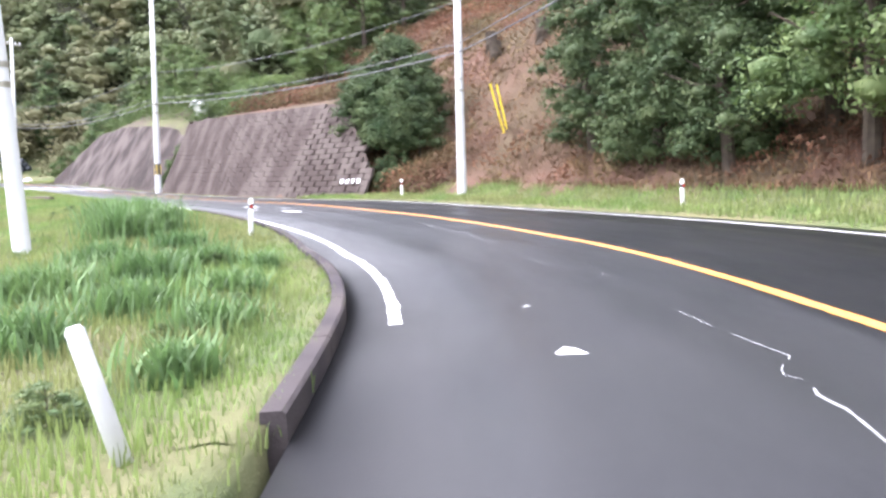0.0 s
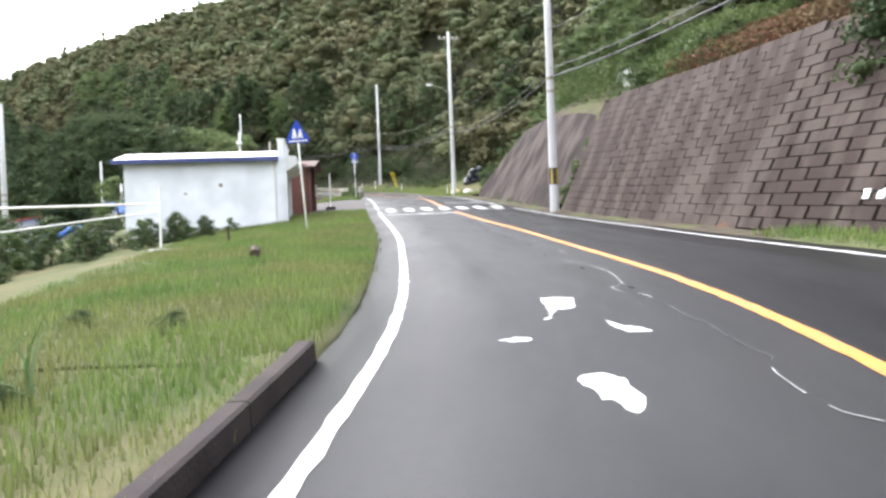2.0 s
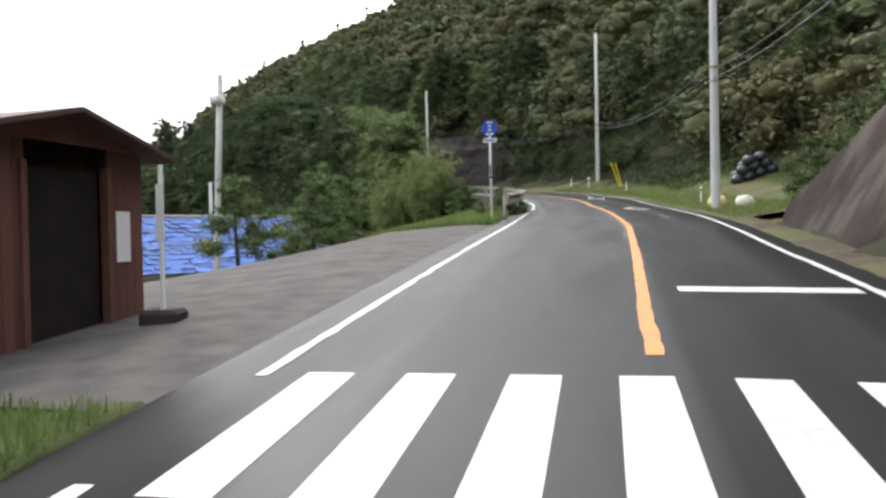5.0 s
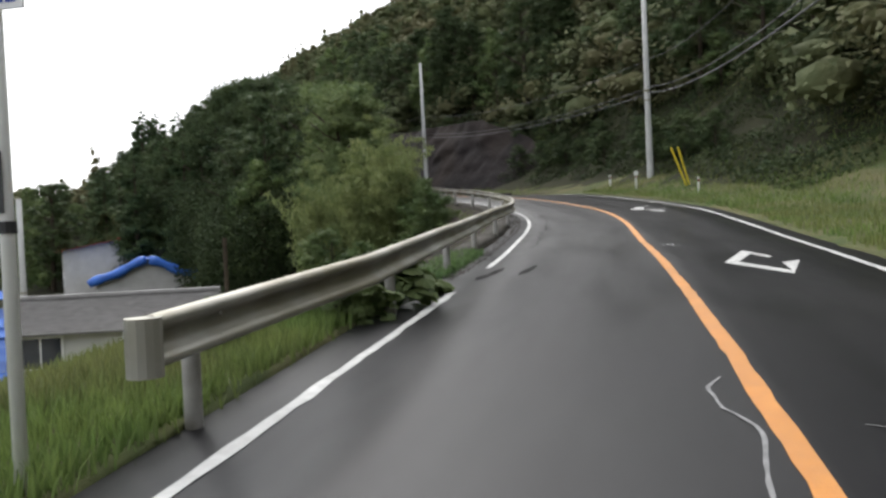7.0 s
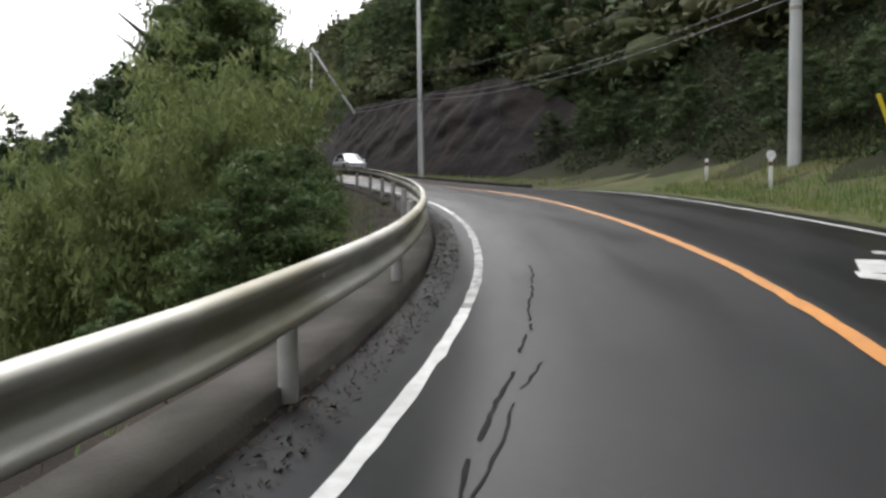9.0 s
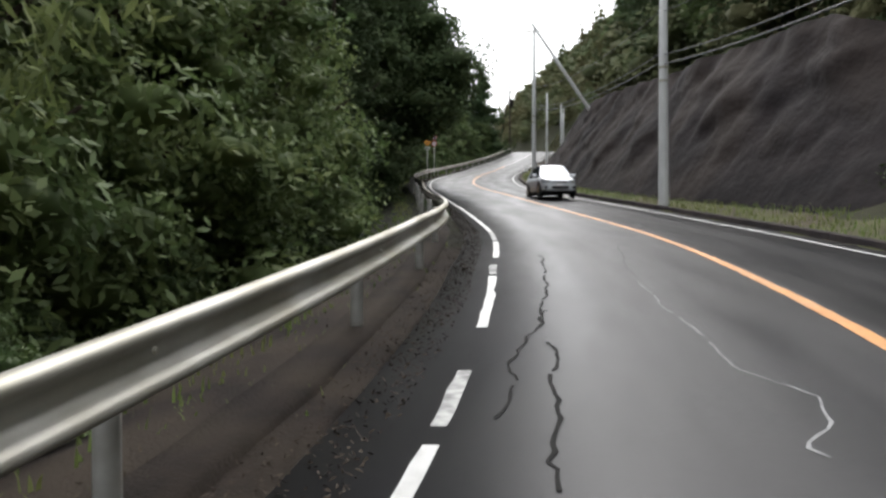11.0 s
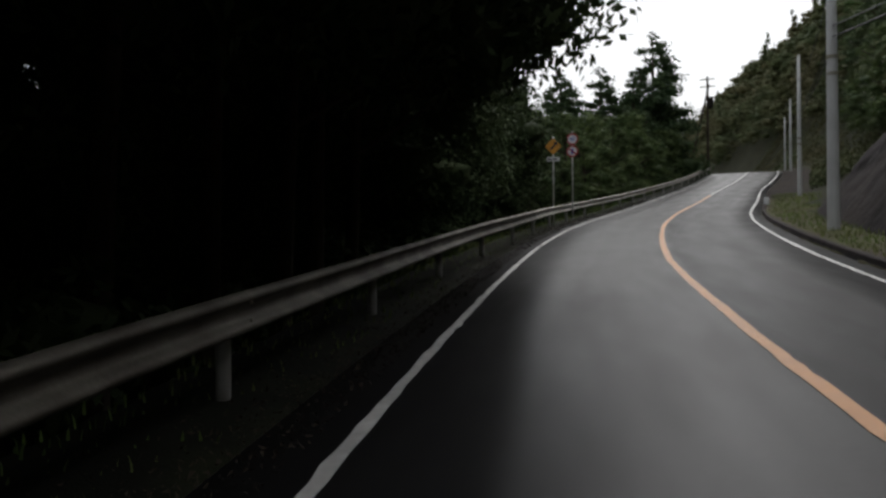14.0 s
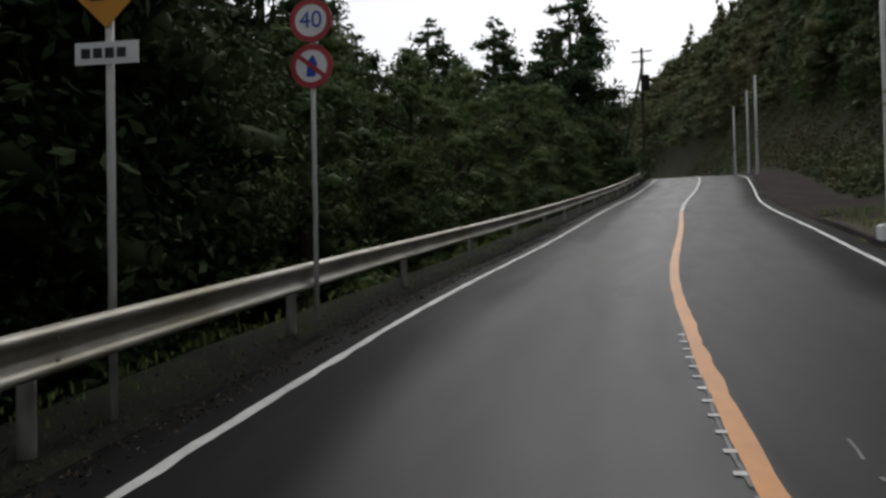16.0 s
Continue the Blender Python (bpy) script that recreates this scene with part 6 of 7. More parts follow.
for s, o, sc in ((45.2, -8.6, 0.26), (45.0, -9.4, 0.34), (44.6, -11.2, 0.4), (44.4, -12.8, 0.5), (44.2, -14.0, 0.62), (42.6, -12.2, 0.4), (41.5, -11.0, 0.32), (43.4, -10.0, 0.25), (40.5, -13.5, 0.55), (38.5, -12.5, 0.5), (46.3, -10.5, 0.3), (45.6, -9.6, 0.28), (46.0, -12.0, 0.35), (47.4, -9.0, 0.2), (44.0, -17, 0.8), (42, -19, 0.9), (46, -21, 1.0), (39, -19, 0.9)):
    plant("shrub_dark", s, o, sc, rng.uniform(0, 360), "dark weeds along the hut wall", dz=-0.6 * sc, group="shrubs by the hut")
for k in PROTO.values():
    for c in (*k.children, k):
        bpy.data.objects.remove(c)


def woods():
    """The forest on the hills, far too many trees to count."""
    rg = np.random.default_rng(8)
    kinds = []
    for k in range(7):
        rr = random.Random(100 + k)
        lob = []
        for j in range(9):
            u = (j + 0.5) / 9
            a, q = rr.uniform(0, 6.28), 2.7 * math.sqrt(rr.random()) * (1.1 - 0.7 * u)
            sz = rr.uniform(1.1, 2.0) * (1.15 - 0.4 * u)
            lob.append((q * math.cos(a), q * math.sin(a), 2.0 + 5.2 * u, sz, sz, sz * rr.uniform(0.65, 0.9)))
        if k >= 5:
            lob = [(0.3 * math.cos(j), 0.3 * math.sin(j), 1.5 + j * 1.1, 1.9 * (1 - j / 11), 1.9 * (1 - j / 11), 0.75) for j in range(10)]
        made = []
        for leaves, size, few in ((1100, 0.19, 1), (420, 0.32, 1), (190, 0.5, 2)):
            v, q = leaf_cloud(lob, leaves, size, 200 + k, 0.1, 0.22, 0.5, 0.4, True)
            v2, q2 = lumps(lob[::few], (0.42 if leaves > 1000 else 0.55) + 0.1 * few, 300 + k)
            made.append((np.vstack([v, v2]), np.vstack([q, q2 + len(v)])))
        kinds.append(made)
    n = 60000
    xy = np.column_stack([rg.uniform(-322, 95, n), rg.uniform(-100, 300, n)])
    ss, oo, _ = nearest(xy)
    edge = table(list(zip((-40, 0, 16, 22, 30, 43, 48, 52, 70, 76, 92, 100, 110, 128, 134, 196, 204, 230, 300), (9, 10, 12, 24, 24, 22, 16, 9, 9, 12, 11, 8, 7.5, 8, 9, 9, 9, 9, 7))))
    dr = oo - right_edge(ss)
    ok = ((dr > edge(ss)) & (dr < 100)) | ((oo < -14) & (oo > -60) & (ss > 196))
    xy, far = xy[ok], np.abs(oo[ok])
    xy = xy[np.argsort(far)]
    # thin out to an even spacing
    keep, cell = [], set()
    for i, p in enumerate(xy):
        key = (int(p[0] // 3.9), int(p[1] // 3.9))
        if key not in cell:
            cell.add(key)
            keep.append(i)
    xy = xy[keep][:3500]
    z = drop(xy)
    vs, fs, base = [], [], 0
    for i, (p, h) in enumerate(zip(xy, z)):
        v, f = kinds[rg.integers(5) if rg.random() < 0.93 else 5 + rg.integers(2)][0 if i < 260 else 1 if i < 850 else 2]
        a, sc = rg.uniform(0, 6.28), rg.uniform(0.75, 1.5)
        c, sn = math.cos(a), math.sin(a)
        w = np.column_stack([v[:, 0] * c - v[:, 1] * sn, v[:, 0] * sn + v[:, 1] * c, v[:, 2] * 0.8]) * sc + (p[0], p[1], h - 2.4)
        vs.append(w)
        fs.append(f + base)
        base += len(w)
    tagged(new("forest", mesh_np("forest", np.vstack(vs), np.vstack(fs), WOODS, smooth=True)), "dense mixed forest covering the hillside, green turning autumn brown", "forest", kind="stuff")


woods()


def thicket(name, n, s0, s1, o0, o1, z0, z1, size, material, label, seed):
    """Leaves that fill a stretch beside the road: z0 and z1 give heights over the ground at an offset."""
    rg = np.random.default_rng(seed)
    s, o = rg.uniform(s0, s1, n), rg.uniform(o0, o1, n)
    p = at(s, o if o0 < 0 else right_edge(s) + o)
    p[:, 2] = drop(p[:, :2])
    w = z1(s, o)
    p[:, 2] += z0 + (w - z0) * rg.random(n)
    up = rg.normal(0, 0.6, (n, 3)) + (0, 0, 0.8)
    up /= np.linalg.norm(up, axis=1)[:, None]
    a = np.cross(up, rg.normal(size=(n, 3)))
    a /= np.linalg.norm(a, axis=1)[:, None]
    b = np.cross(up, a)
    k = size * rg.uniform(0.5, 1.4, n)[:, None]
    v = np.stack([p - a * k, p - b * k * 0.45 + a * k * 0.4, p + b * k * 0.45 + a * k * 0.6], 1).reshape(-1, 3)
    return tagged(new(name, mesh_np(name, v, np.arange(3 * n).reshape(-1, 3), material)), label, "undergrowth", kind="stuff")


thicket("dry_scrub", 16000, 34.5, 47, 3.9, 7.2, 0.5, lambda s, o: np.interp(o, [3.9, 7.2], [2.9, 0.6]), 0.1, BRACKEN, "dry red-brown scrub above the retaining wall", 78)
thicket("dry_scrub", 30000, 34, 47, 6.5, 25, 0.0, lambda s, o: np.maximum(0.12, 0.3 + 0.35 * np.sin(s * 1.4 + o * 1.1) + 0.3 * np.sin(s * 0.63 - o * 1.9)), 0.11, BRACKEN, "dry red-brown scrub on the hillside", 79)
thicket("dry_scrub", 9000, 27.5, 33.6, 1.4, 4.2, 0.0, lambda s, o: 0.5 + 0.35 * np.sin(s * 2.1 + o * 1.7) + 0.12 * o, 0.08, BRACKEN, "dry brown brush at the end of the retaining wall", 80)
thicket("bank_scrub", 38000, 45.5, 68, 3.9, 8.5, 0.5, lambda s, o: np.interp(o, [3.9, 8.5], [3.1, 1.2]), 0.085, LEAF_A, "green scrub on the bank above the walls", 77)
thicket("dry_scrub", 70000, -10, 34, 2.6, 25, 0.0, lambda s, o: np.maximum(0.12, 0.3 + 0.35 * np.sin(s * 1.4 + o * 1.1) + 0.3 * np.sin(s * 0.63 - o * 1.9)), 0.11, BRACKEN, "dry red-brown scrub on the hillside", 76)
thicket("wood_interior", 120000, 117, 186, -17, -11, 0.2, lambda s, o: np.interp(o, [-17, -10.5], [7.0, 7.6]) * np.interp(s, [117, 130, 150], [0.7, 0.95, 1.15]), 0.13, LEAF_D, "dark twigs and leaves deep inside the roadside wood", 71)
thicket("hill_undergrowth", 70000, 97, 132, 3.0, 16, 0.0, lambda s, o: 0.5 + 0.5 * np.sin(s * 1.3 + o), 0.1, LEAF_B, "dark scrub covering the foot of the hill", 72)
thicket("hill_undergrowth", 45000, 122, 200, 5.2, 15, 0.0, lambda s, o: 0.6 + 0.5 * np.sin(s * 1.1 + o), 0.14, LEAF_B, "dark scrub covering the hill above the rock", 73)
thicket("hill_undergrowth", 65000, 205, 286, 2.6, 18, 0.0, lambda s, o: 0.7 + 0.6 * np.sin(s * 0.9 + o), 0.17, WOODS, "brown and green scrub on the hill", 74)
thicket("hill_undergrowth", 36000, 46, 74, 4.5, 22, 0.0, lambda s, o: 0.5 + 0.4 * np.sin(s * 1.2 + o), 0.13, WOODS, "green scrub on the slope behind the walls", 75)


def blades(name, places, high, width, material, label, seed, lean=0.5, per=1, category="grass"):
    """Grass: thin bent blades, one sheet of stuff."""
    rg = np.random.default_rng(seed)
    p = np.repeat(np.asarray(places, float), per, 0)
    n = len(p)
    p = p + np.column_stack([rg.normal(0, 0.06, n), rg.normal(0, 0.06, n), np.zeros(n)])
    a = rg.uniform(0, 6.28, n)
    h = high * rg.uniform(0.4, 1.25, n)
    d = np.column_stack([np.cos(a), np.sin(a), np.zeros(n)])
    side = np.column_stack([-np.sin(a), np.cos(a), np.zeros(n)]) * (width * rg.uniform(0.6, 1.3, n))[:, None]
    ln = (rg.uniform(0.1, 1.0, n) * lean * h)[:, None]
    mid = p + d * ln * 0.35 + np.column_stack([0 * h, 0 * h, h * 0.62])
    tip = p + d * ln + np.column_stack([0 * h, 0 * h, h])
    v = np.stack([p - side, p + side, mid + side * 0.7, mid - side * 0.7, tip + side * 0.08, tip - side * 0.08], 1).reshape(-1, 3)
    i = np.arange(n)[:, None] * 6
    f = np.concatenate([i + np.array([0, 1, 2, 3]), i + np.array([3, 2, 4, 5])], 0)
    return tagged(new(name, mesh_np(name, v, f, material)), label, category, kind="stuff")


def scatter(n, s0, s1, d0, d1, side, seed, power=1.0, lift=0.0):
    rg = np.random.default_rng(seed)
    s, d = rg.uniform(s0, s1, n), d0 + (d1 - d0) * rg.random(n) ** power
    if side < 0:
        return at(s, -left_edge(s) - d, profile(FALL, s, d) + lift)
    return at(s, right_edge(s) + d, profile(RISE, s, d) + lift)


rg = np.random.default_rng(61)
n = 26000
s = rg.uniform(79, 200, n)
d = np.abs(rg.normal(0.1, 0.5, n)) - 0.35
p = at(s, -left_edge(s) - d, np.where(d > 0, 0.02, 0.012))
a, k = rg.uniform(0, 6.28, n), 0.022 * rg.uniform(0.4, 1.4, n)
ax = np.column_stack([np.cos(a) * k, np.sin(a) * k, rg.normal(0, 0.012, n)])
bx_ = np.column_stack([-np.sin(a) * k * 0.6, np.cos(a) * k * 0.6, rg.normal(0, 0.008, n)])
tagged(new("leaf_litter", mesh_np("leaf_litter", np.stack([p - ax, p + bx_, p + ax], 1).reshape(-1, 3), np.arange(3 * n).reshape(-1, 3), BARK)), "dead brown leaves and grit along the shoulder", "leaf litter", kind="stuff")

# ---- verge plants ----
blades("verge_grass", scatter(60000, 2, 30, 0.15, 6.0, -1, 1, 1.3, 0.03), 0.13, 0.007, BLADE, "rough mown grass on the verge", 1)
blades("verge_grass", scatter(60000, 30, 53, 0.1, 5.5, -1, 2, 1.3, 0.0), 0.13, 0.008, BLADE, "rough mown grass on the verge", 2)
blades("verge_grass", scatter(30000, 70.5, 79.5, 0.1, 4.0, -1, 3, 1.2, -0.03), 0.2, 0.011, BLADE, "long green grass below the guardrail", 3)
blades("verge_grass", scatter(26000, 2, 34, 0.1, 3.0, 1, 4, 1.0, 0.0), 0.15, 0.012, BLADE, "bright grass at the foot of the hillside", 4)
blades("verge_grass", scatter(26000, 72, 112, 0.2, 8.0, 1, 5, 1.3, 0.0), 0.18, 0.014, BLADE, "grass on the field edge beside the road", 5)
blades("verge_grass", scatter(9000, 120, 200, 0.3, 3.0, 1, 6, 1.0, 0.0), 0.14, 0.014, BLADE, "weeds between kerb and rock face", 6)
blades("verge_grass", scatter(6000, 80, 200, 0.3, 1.6, -1, 7, 1.0, -0.05), 0.10, 0.012, BLADE, "weeds on the shoulder below the guardrail", 7)
for k, (s, d, r, high) in enumerate(((14.0, 3.0, 0.5, 0.35), (15.6, 2.0, 0.45, 0.35), (18.0, 2.9, 0.6, 0.6), (19.2, 2.5, 0.8, 0.65), (20.4, 2.7, 0.7, 0.62), (22.5, 1.8, 0.5, 0.4), (24.5, 2.6, 0.7, 0.5), (13.0, 1.6, 0.5, 0.32),
                                     (11.4, 2.4, 0.6, 0.4), (9.6, 1.3, 0.45, 0.3), (8.6, 2.2, 0.55, 0.38), (7.4, 1.2, 0.4, 0.3), (6.8, 2.6, 0.5, 0.4), (10.4, 3.6, 0.7, 0.45), (5.6, 1.0, 0.35, 0.28), (12.2, 0.8, 0.35, 0.26))):
    rg = np.random.default_rng(50 + k)
    q = rg.normal(0, r * 0.45, (int(420 * r), 2))
    sd = np.clip(d + q[:, 1], 0.8, 8)
    blades("reed_tuft", at(s + q[:, 0], -left_edge(s + q[:, 0]) - sd, profile(FALL, s + q[:, 0], sd)), high, 0.02, REED, "tall tuft of broad green reed leaves on the verge" if high > 0.45 else "low tuft of green reed leaves on the verge", 60 + k, 0.9, 2, "reed tuft")
rg = np.random.default_rng(31)
n = 30000
s, d = rg.uniform(-10, 46, n), 2.6 + 21 * rg.random(n) ** 1.3
d = np.where(s > 33.5, np.maximum(d, 6.6), d)
p = at(s, right_edge(s) + d)
p[:, 2] = drop(p[:, :2]) + 0.05
blades("bracken", p, 0.24, 0.012, BRACKEN, "dry red-brown bracken and cut scrub on the hillside", 9, 1.3, 2, "bracken")

# low green strip under the guardrail and a broad-leaved weed that leans over the edge line
blades("verge_grass", scatter(3200, 78.2, 85, -0.12, 0.45, -1, 17, 1.0, 0.02), 0.12, 0.014, REED, "low green weeds along the broken asphalt edge", 17, 0.9)


def broad_weed(m, wide, high, count, seed, label):
    """Bent stems from one root, each ending in large lobed leaves."""
    root = thing("broad_leaved_weed", m, label, "weed")
    rg = random.Random(seed)
    stems, leaves = bmesh.new(), []
    for k in range(count):
        a, u = rg.uniform(0, 2 * math.pi), rg.random() ** 0.6
        z = high * rg.uniform(0.12, 1.0) * (1 - 0.45 * u * u)
        x, y = math.cos(a) * wide * u, math.sin(a) * wide * u * 0.75
        tube(stems, [(0.05 * math.cos(a), 0.05 * math.sin(a), 0, 0.007), (x * 0.45, y * 0.45, z * 0.7, 0.005), (x, y, z, 0.003)], 5)
        r = rg.uniform(0.07, 0.13)
        bm = bmesh.new()
        rim = [bm.verts.new((r * q * math.cos(t), r * q * math.sin(t), -0.02 * q - 0.012 * (j % 2))) for j, t in enumerate([2 * math.pi * i / 14 for i in range(14)])
               for q in [(0.45 if j == 7 else 1.25 if j == 0 else 1.0 + 0.08 * (j % 2))]]
        mid = bm.verts.new((0, 0, 0.012))
        for j in range(14):
            bm.faces.new((mid, rim[j], rim[(j + 1) % 14]))
        leaves.append((bm, pose(x, y, z, rg.uniform(-35, 35), rg.uniform(5, 50), math.degrees(a) + rg.uniform(-40, 40))))
    part("stem", stems, REED, root)
    for bm, q in leaves:
        part("leaf", bm, LEAF_N, root, "", q)


broad_weed(on_road(78.05, -3.48, 0.0), 0.46, 0.74, 110, 5, "large broad-leaved weed growing through the guardrail")
broad_weed(on_road(77.25, -3.62, -0.03), 0.4, 0.5, 50, 6, "large broad-leaved weed growing through the guardrail")
broad_weed(on_road(79.1, -3.3, 0.0), 0.26, 0.26, 30, 7, "low broad-leaved weed beside the edge line")

blades("verge_grass", scatter(2200, 134, 147, 0.05, 0.5, -1, 18, 1.0, 0.02), 0.1, 0.012, LEAF_B, "low green weeds along the broken asphalt edge", 18, 0.9)

# ---- the white hut, the brown shed and the bus stop ----
def hut():
    root = thing("hut", on_road(50.4, -6.4, -0.45, 2), "small white roadside shop with blue fascia and closed shutter", "hut")
    w, dp, h = 3.7, 5.5, 2.45
    # own axes: +y along the road, x towards the road; the front stands at x = 0
    y0, y1, x0 = -w / 2 + 0.3, w / 2 + 0.3, -dp
    for nm, b in (("wall", (x0, 0, y0, y0 + 0.12, 0, h)), ("wall", (x0, 0, y1 - 0.12, y1, 0, h)), ("wall", (x0, x0 + 0.12, y0 + 0.12, y1 - 0.12, 0, h))):
        part(nm, bx(*b), HUTWHITE, root, "pale blue-white panel wall")
    for y in (y0, y1 - 0.25):
        part("pillar", bx(-0.1, 0.06, y, y + 0.25, 0, h + 0.15, 0.01), HUTWHITE, root)
    part("plinth", bx(x0 - 0.03, 0.03, y0 - 0.03, y1 + 0.03, -0.3, 0.12), CONCRETE, root, "low concrete plinth")
    part("shutter", bx(-0.06, -0.02, y0 + 0.25, y1 - 0.25, 0.05, 2.05), SHUTTER, root, "closed grey roller shutter")
    sh = root.children[-1]
    slat = mesh_bm("slat", bx(-0.02, 0.0, y0 + 0.27, y1 - 0.27, 0, 0.062, 0.012), SHUTTER)
    for k in range(27):
        part("slat", slat, SHUTTER, sh, "", pose(0, 0, 0.07 + k * 0.073))
    part("shutter_rail", bx(-0.05, 0.03, y0 + 1.05, y0 + 1.12, 0.02, 2.05), SHUTTER, root)
    # canopy box over the shutter and parapet above
    bm = bmesh.new()
    prof = [(0.0, 2.02), (0.3, 2.2), (0.44, 2.32), (0.44, 2.58), (0.0, 2.64)]
    a = [bm.verts.new((x, y0 + 0.1, z)) for x, z in prof]
    b = [bm.verts.new((x, y1 + 0.12, z)) for x, z in prof]
    bm.faces.new(a)
    bm.faces.new(b[::-1])
    for i in range(5):
        bm.faces.new((a[(i + 1) % 5], a[i], b[i], b[(i + 1) % 5]))
    part("canopy", bm, SHUTTER, root, "grey curved canopy box over the shutter")
    part("parapet", bx(-0.22, 0.0, y0 - 0.02, y1 + 0.02, h - 0.3, h + 0.72), HUTWHITE, root, "white front parapet")
    part("parapet_cap", bx(-0.25, 0.03, y0 - 0.05, y1 + 0.05, h + 0.72, h + 0.77), SHUTTER, root)
    part("fascia", bx(x0 - 0.35, -0.2, y0 - 0.32, y0 - 0.28, h - 0.03, h + 0.11), HUTBLUE, root, "dark blue fascia board")
    part("soffit", bx(x0 - 0.33, -0.22, y0 - 0.28, y0, h - 0.02, h + 0.02), HUTBLUE, root)
    # corrugated roof, pitched to both long sides
    nrib, ridge = 44, (y0 + y1) / 2
    xs = np.linspace(x0 - 0.35, -0.22, nrib * 2 + 1)
    rows = []
    for y, z in ((y0 - 0.34, h + 0.08), (ridge, h + 0.52), (y1 + 0.34, h + 0.08)):
        rows.append(np.column_stack([xs, np.full(len(xs), y), z + 0.02 * (np.arange(len(xs)) % 2)]))
    v = np.stack(rows, 1)
    nn, kk = v.shape[:2]
    i = np.arange(nn - 1)[:, None] * kk + np.arange(kk - 1)[None]
    part("roof", mesh_np("roof", v.reshape(-1, 3), np.stack([i, i + kk, i + kk + 1, i + 1], -1).reshape(-1, 4), ROOFWHITE), ROOFWHITE, root, "white ribbed metal roof")
    part("gable", plate([(y0, h - 0.02), (y1, h - 0.02), (ridge, h + 0.46)], 0.1), HUTWHITE, root, "", pose(x0 + 0.02, 0, 0, 0, 0, 90))
    part("downpipe", tb([(-0.35, y0 - 0.04, 0.1, 0.03), (-0.35, y0 - 0.04, h, 0.03)], 8), SHUTTER, root)
    part("vent", bx(x0 + 3.2, x0 + 3.32, y0 - 0.03, y0, 1.55, 1.67), STEEL, root)
    part("vent", bx(x0 + 2.0, x0 + 2.1, y0 - 0.03, y0, 1.3, 1.38), STEEL, root)


hut()


def shed():
    root = thing("shed", on_road(55.3, -5.75, -0.35, -4), "brown wooden bus shelter shed with a low pitched roof", "shed")
    x0, x1, y0, y1, h = -2.6, 0.0, -1.2, 1.4, 2.15
    rngs = random.Random(4)
    def boards(nm, along_x, a0, a1, fixed, z1, skip=()):
        board = mesh_bm("board", bx(-0.068, 0.068, -0.015, 0.015, 0, 1.0), SHEDWOOD)
        k, a = 0, a0 + 0.07
        while a < a1:
            if not any(p <= a <= q for p, q in skip):
                ob = part("board", board, SHEDWOOD, root)
                ob.matrix_basis = (pose(a, fixed, 0) if along_x else pose(fixed, a, 0, 0, 0, 90)) @ Matrix.Diagonal((1, 1, z1 + rngs.uniform(-0.01, 0.01), 1))
            a += 0.142
            k += 1
    boards("side", True, x0, x1, y0, h + 0.12)
    boards("side", True, x0, x1, y1, h + 0.12)
    boards("back", False, y0, y1, x0, h)
    boards("front", False, y0, y1, x1, h + 0.1, ((-0.35, 0.75),))
    # solid panel in the opening, its dark colour paints the shade inside
    part("door", bx(-0.12, -0.08, -0.35, 0.75, 0, 1.95, 0.01), DARK, root, "dark panel painted as the shaded doorway")
    part("door_frame", bx(-0.05, 0.05, -0.42, -0.35, 0, 2.0), SHEDWOOD, root)
    part("door_frame", bx(-0.05, 0.05, 0.75, 0.82, 0, 2.0), SHEDWOOD, root)
    part("notice", bx(0.02, 0.035, 0.9, 1.12, 1.0, 1.55), SIGN_WHITE, root, "pale notice board")
    for s in (-1, 1):
        bm = bx(x0 - 0.3, x1 + 0.35, 0, 1.55, -0.025, 0.025)
        part("roof", bm, SHEDROOF, root, "brown sheet roof", pose(0, 0.07, h + 0.36, 0, 0, 0) @ pose(0, 0, 0, -14 if s > 0 else 194, 0, 0))
    part("gable", plate([(y0, h + 0.05), (y1, h + 0.05), (0.07, h + 0.36)], 0.04), SHEDWOOD, root, "", pose(x1 + 0.02, 0, 0, 0, 0, 90))
    part("sill", bx(-0.1, 0.6, -0.6, 1.3, -0.2, 0.03), CONCRETE, root, "concrete step")
    part("pipe", tb([(-1.8, 0.2, h + 0.3, 0.05), (-1.8, 0.2, h + 1.3, 0.05)], 8), STEEL, root, "thin chimney pipe")


shed()


def bus_stop():
    root = thing("bus_stop", on_road(56.0, -5.0, -0.1, 10), "slim bus stop post on a dark concrete block", "bus stop")
    part("base", bx(-0.2, 0.2, -0.2, 0.2, 0, 0.2, 0.04), KERB, root, "dark concrete base")
    part("post", tb([(0, 0, 0.1, 0.025), (0, 0, 1.7, 0.025)], 10), POSTWHITE, root)
    part("timetable", bx(-0.04, 0.04, -0.045, -0.03, 0.9, 1.5), SHUTTER, root, "narrow timetable strip")


bus_stop()


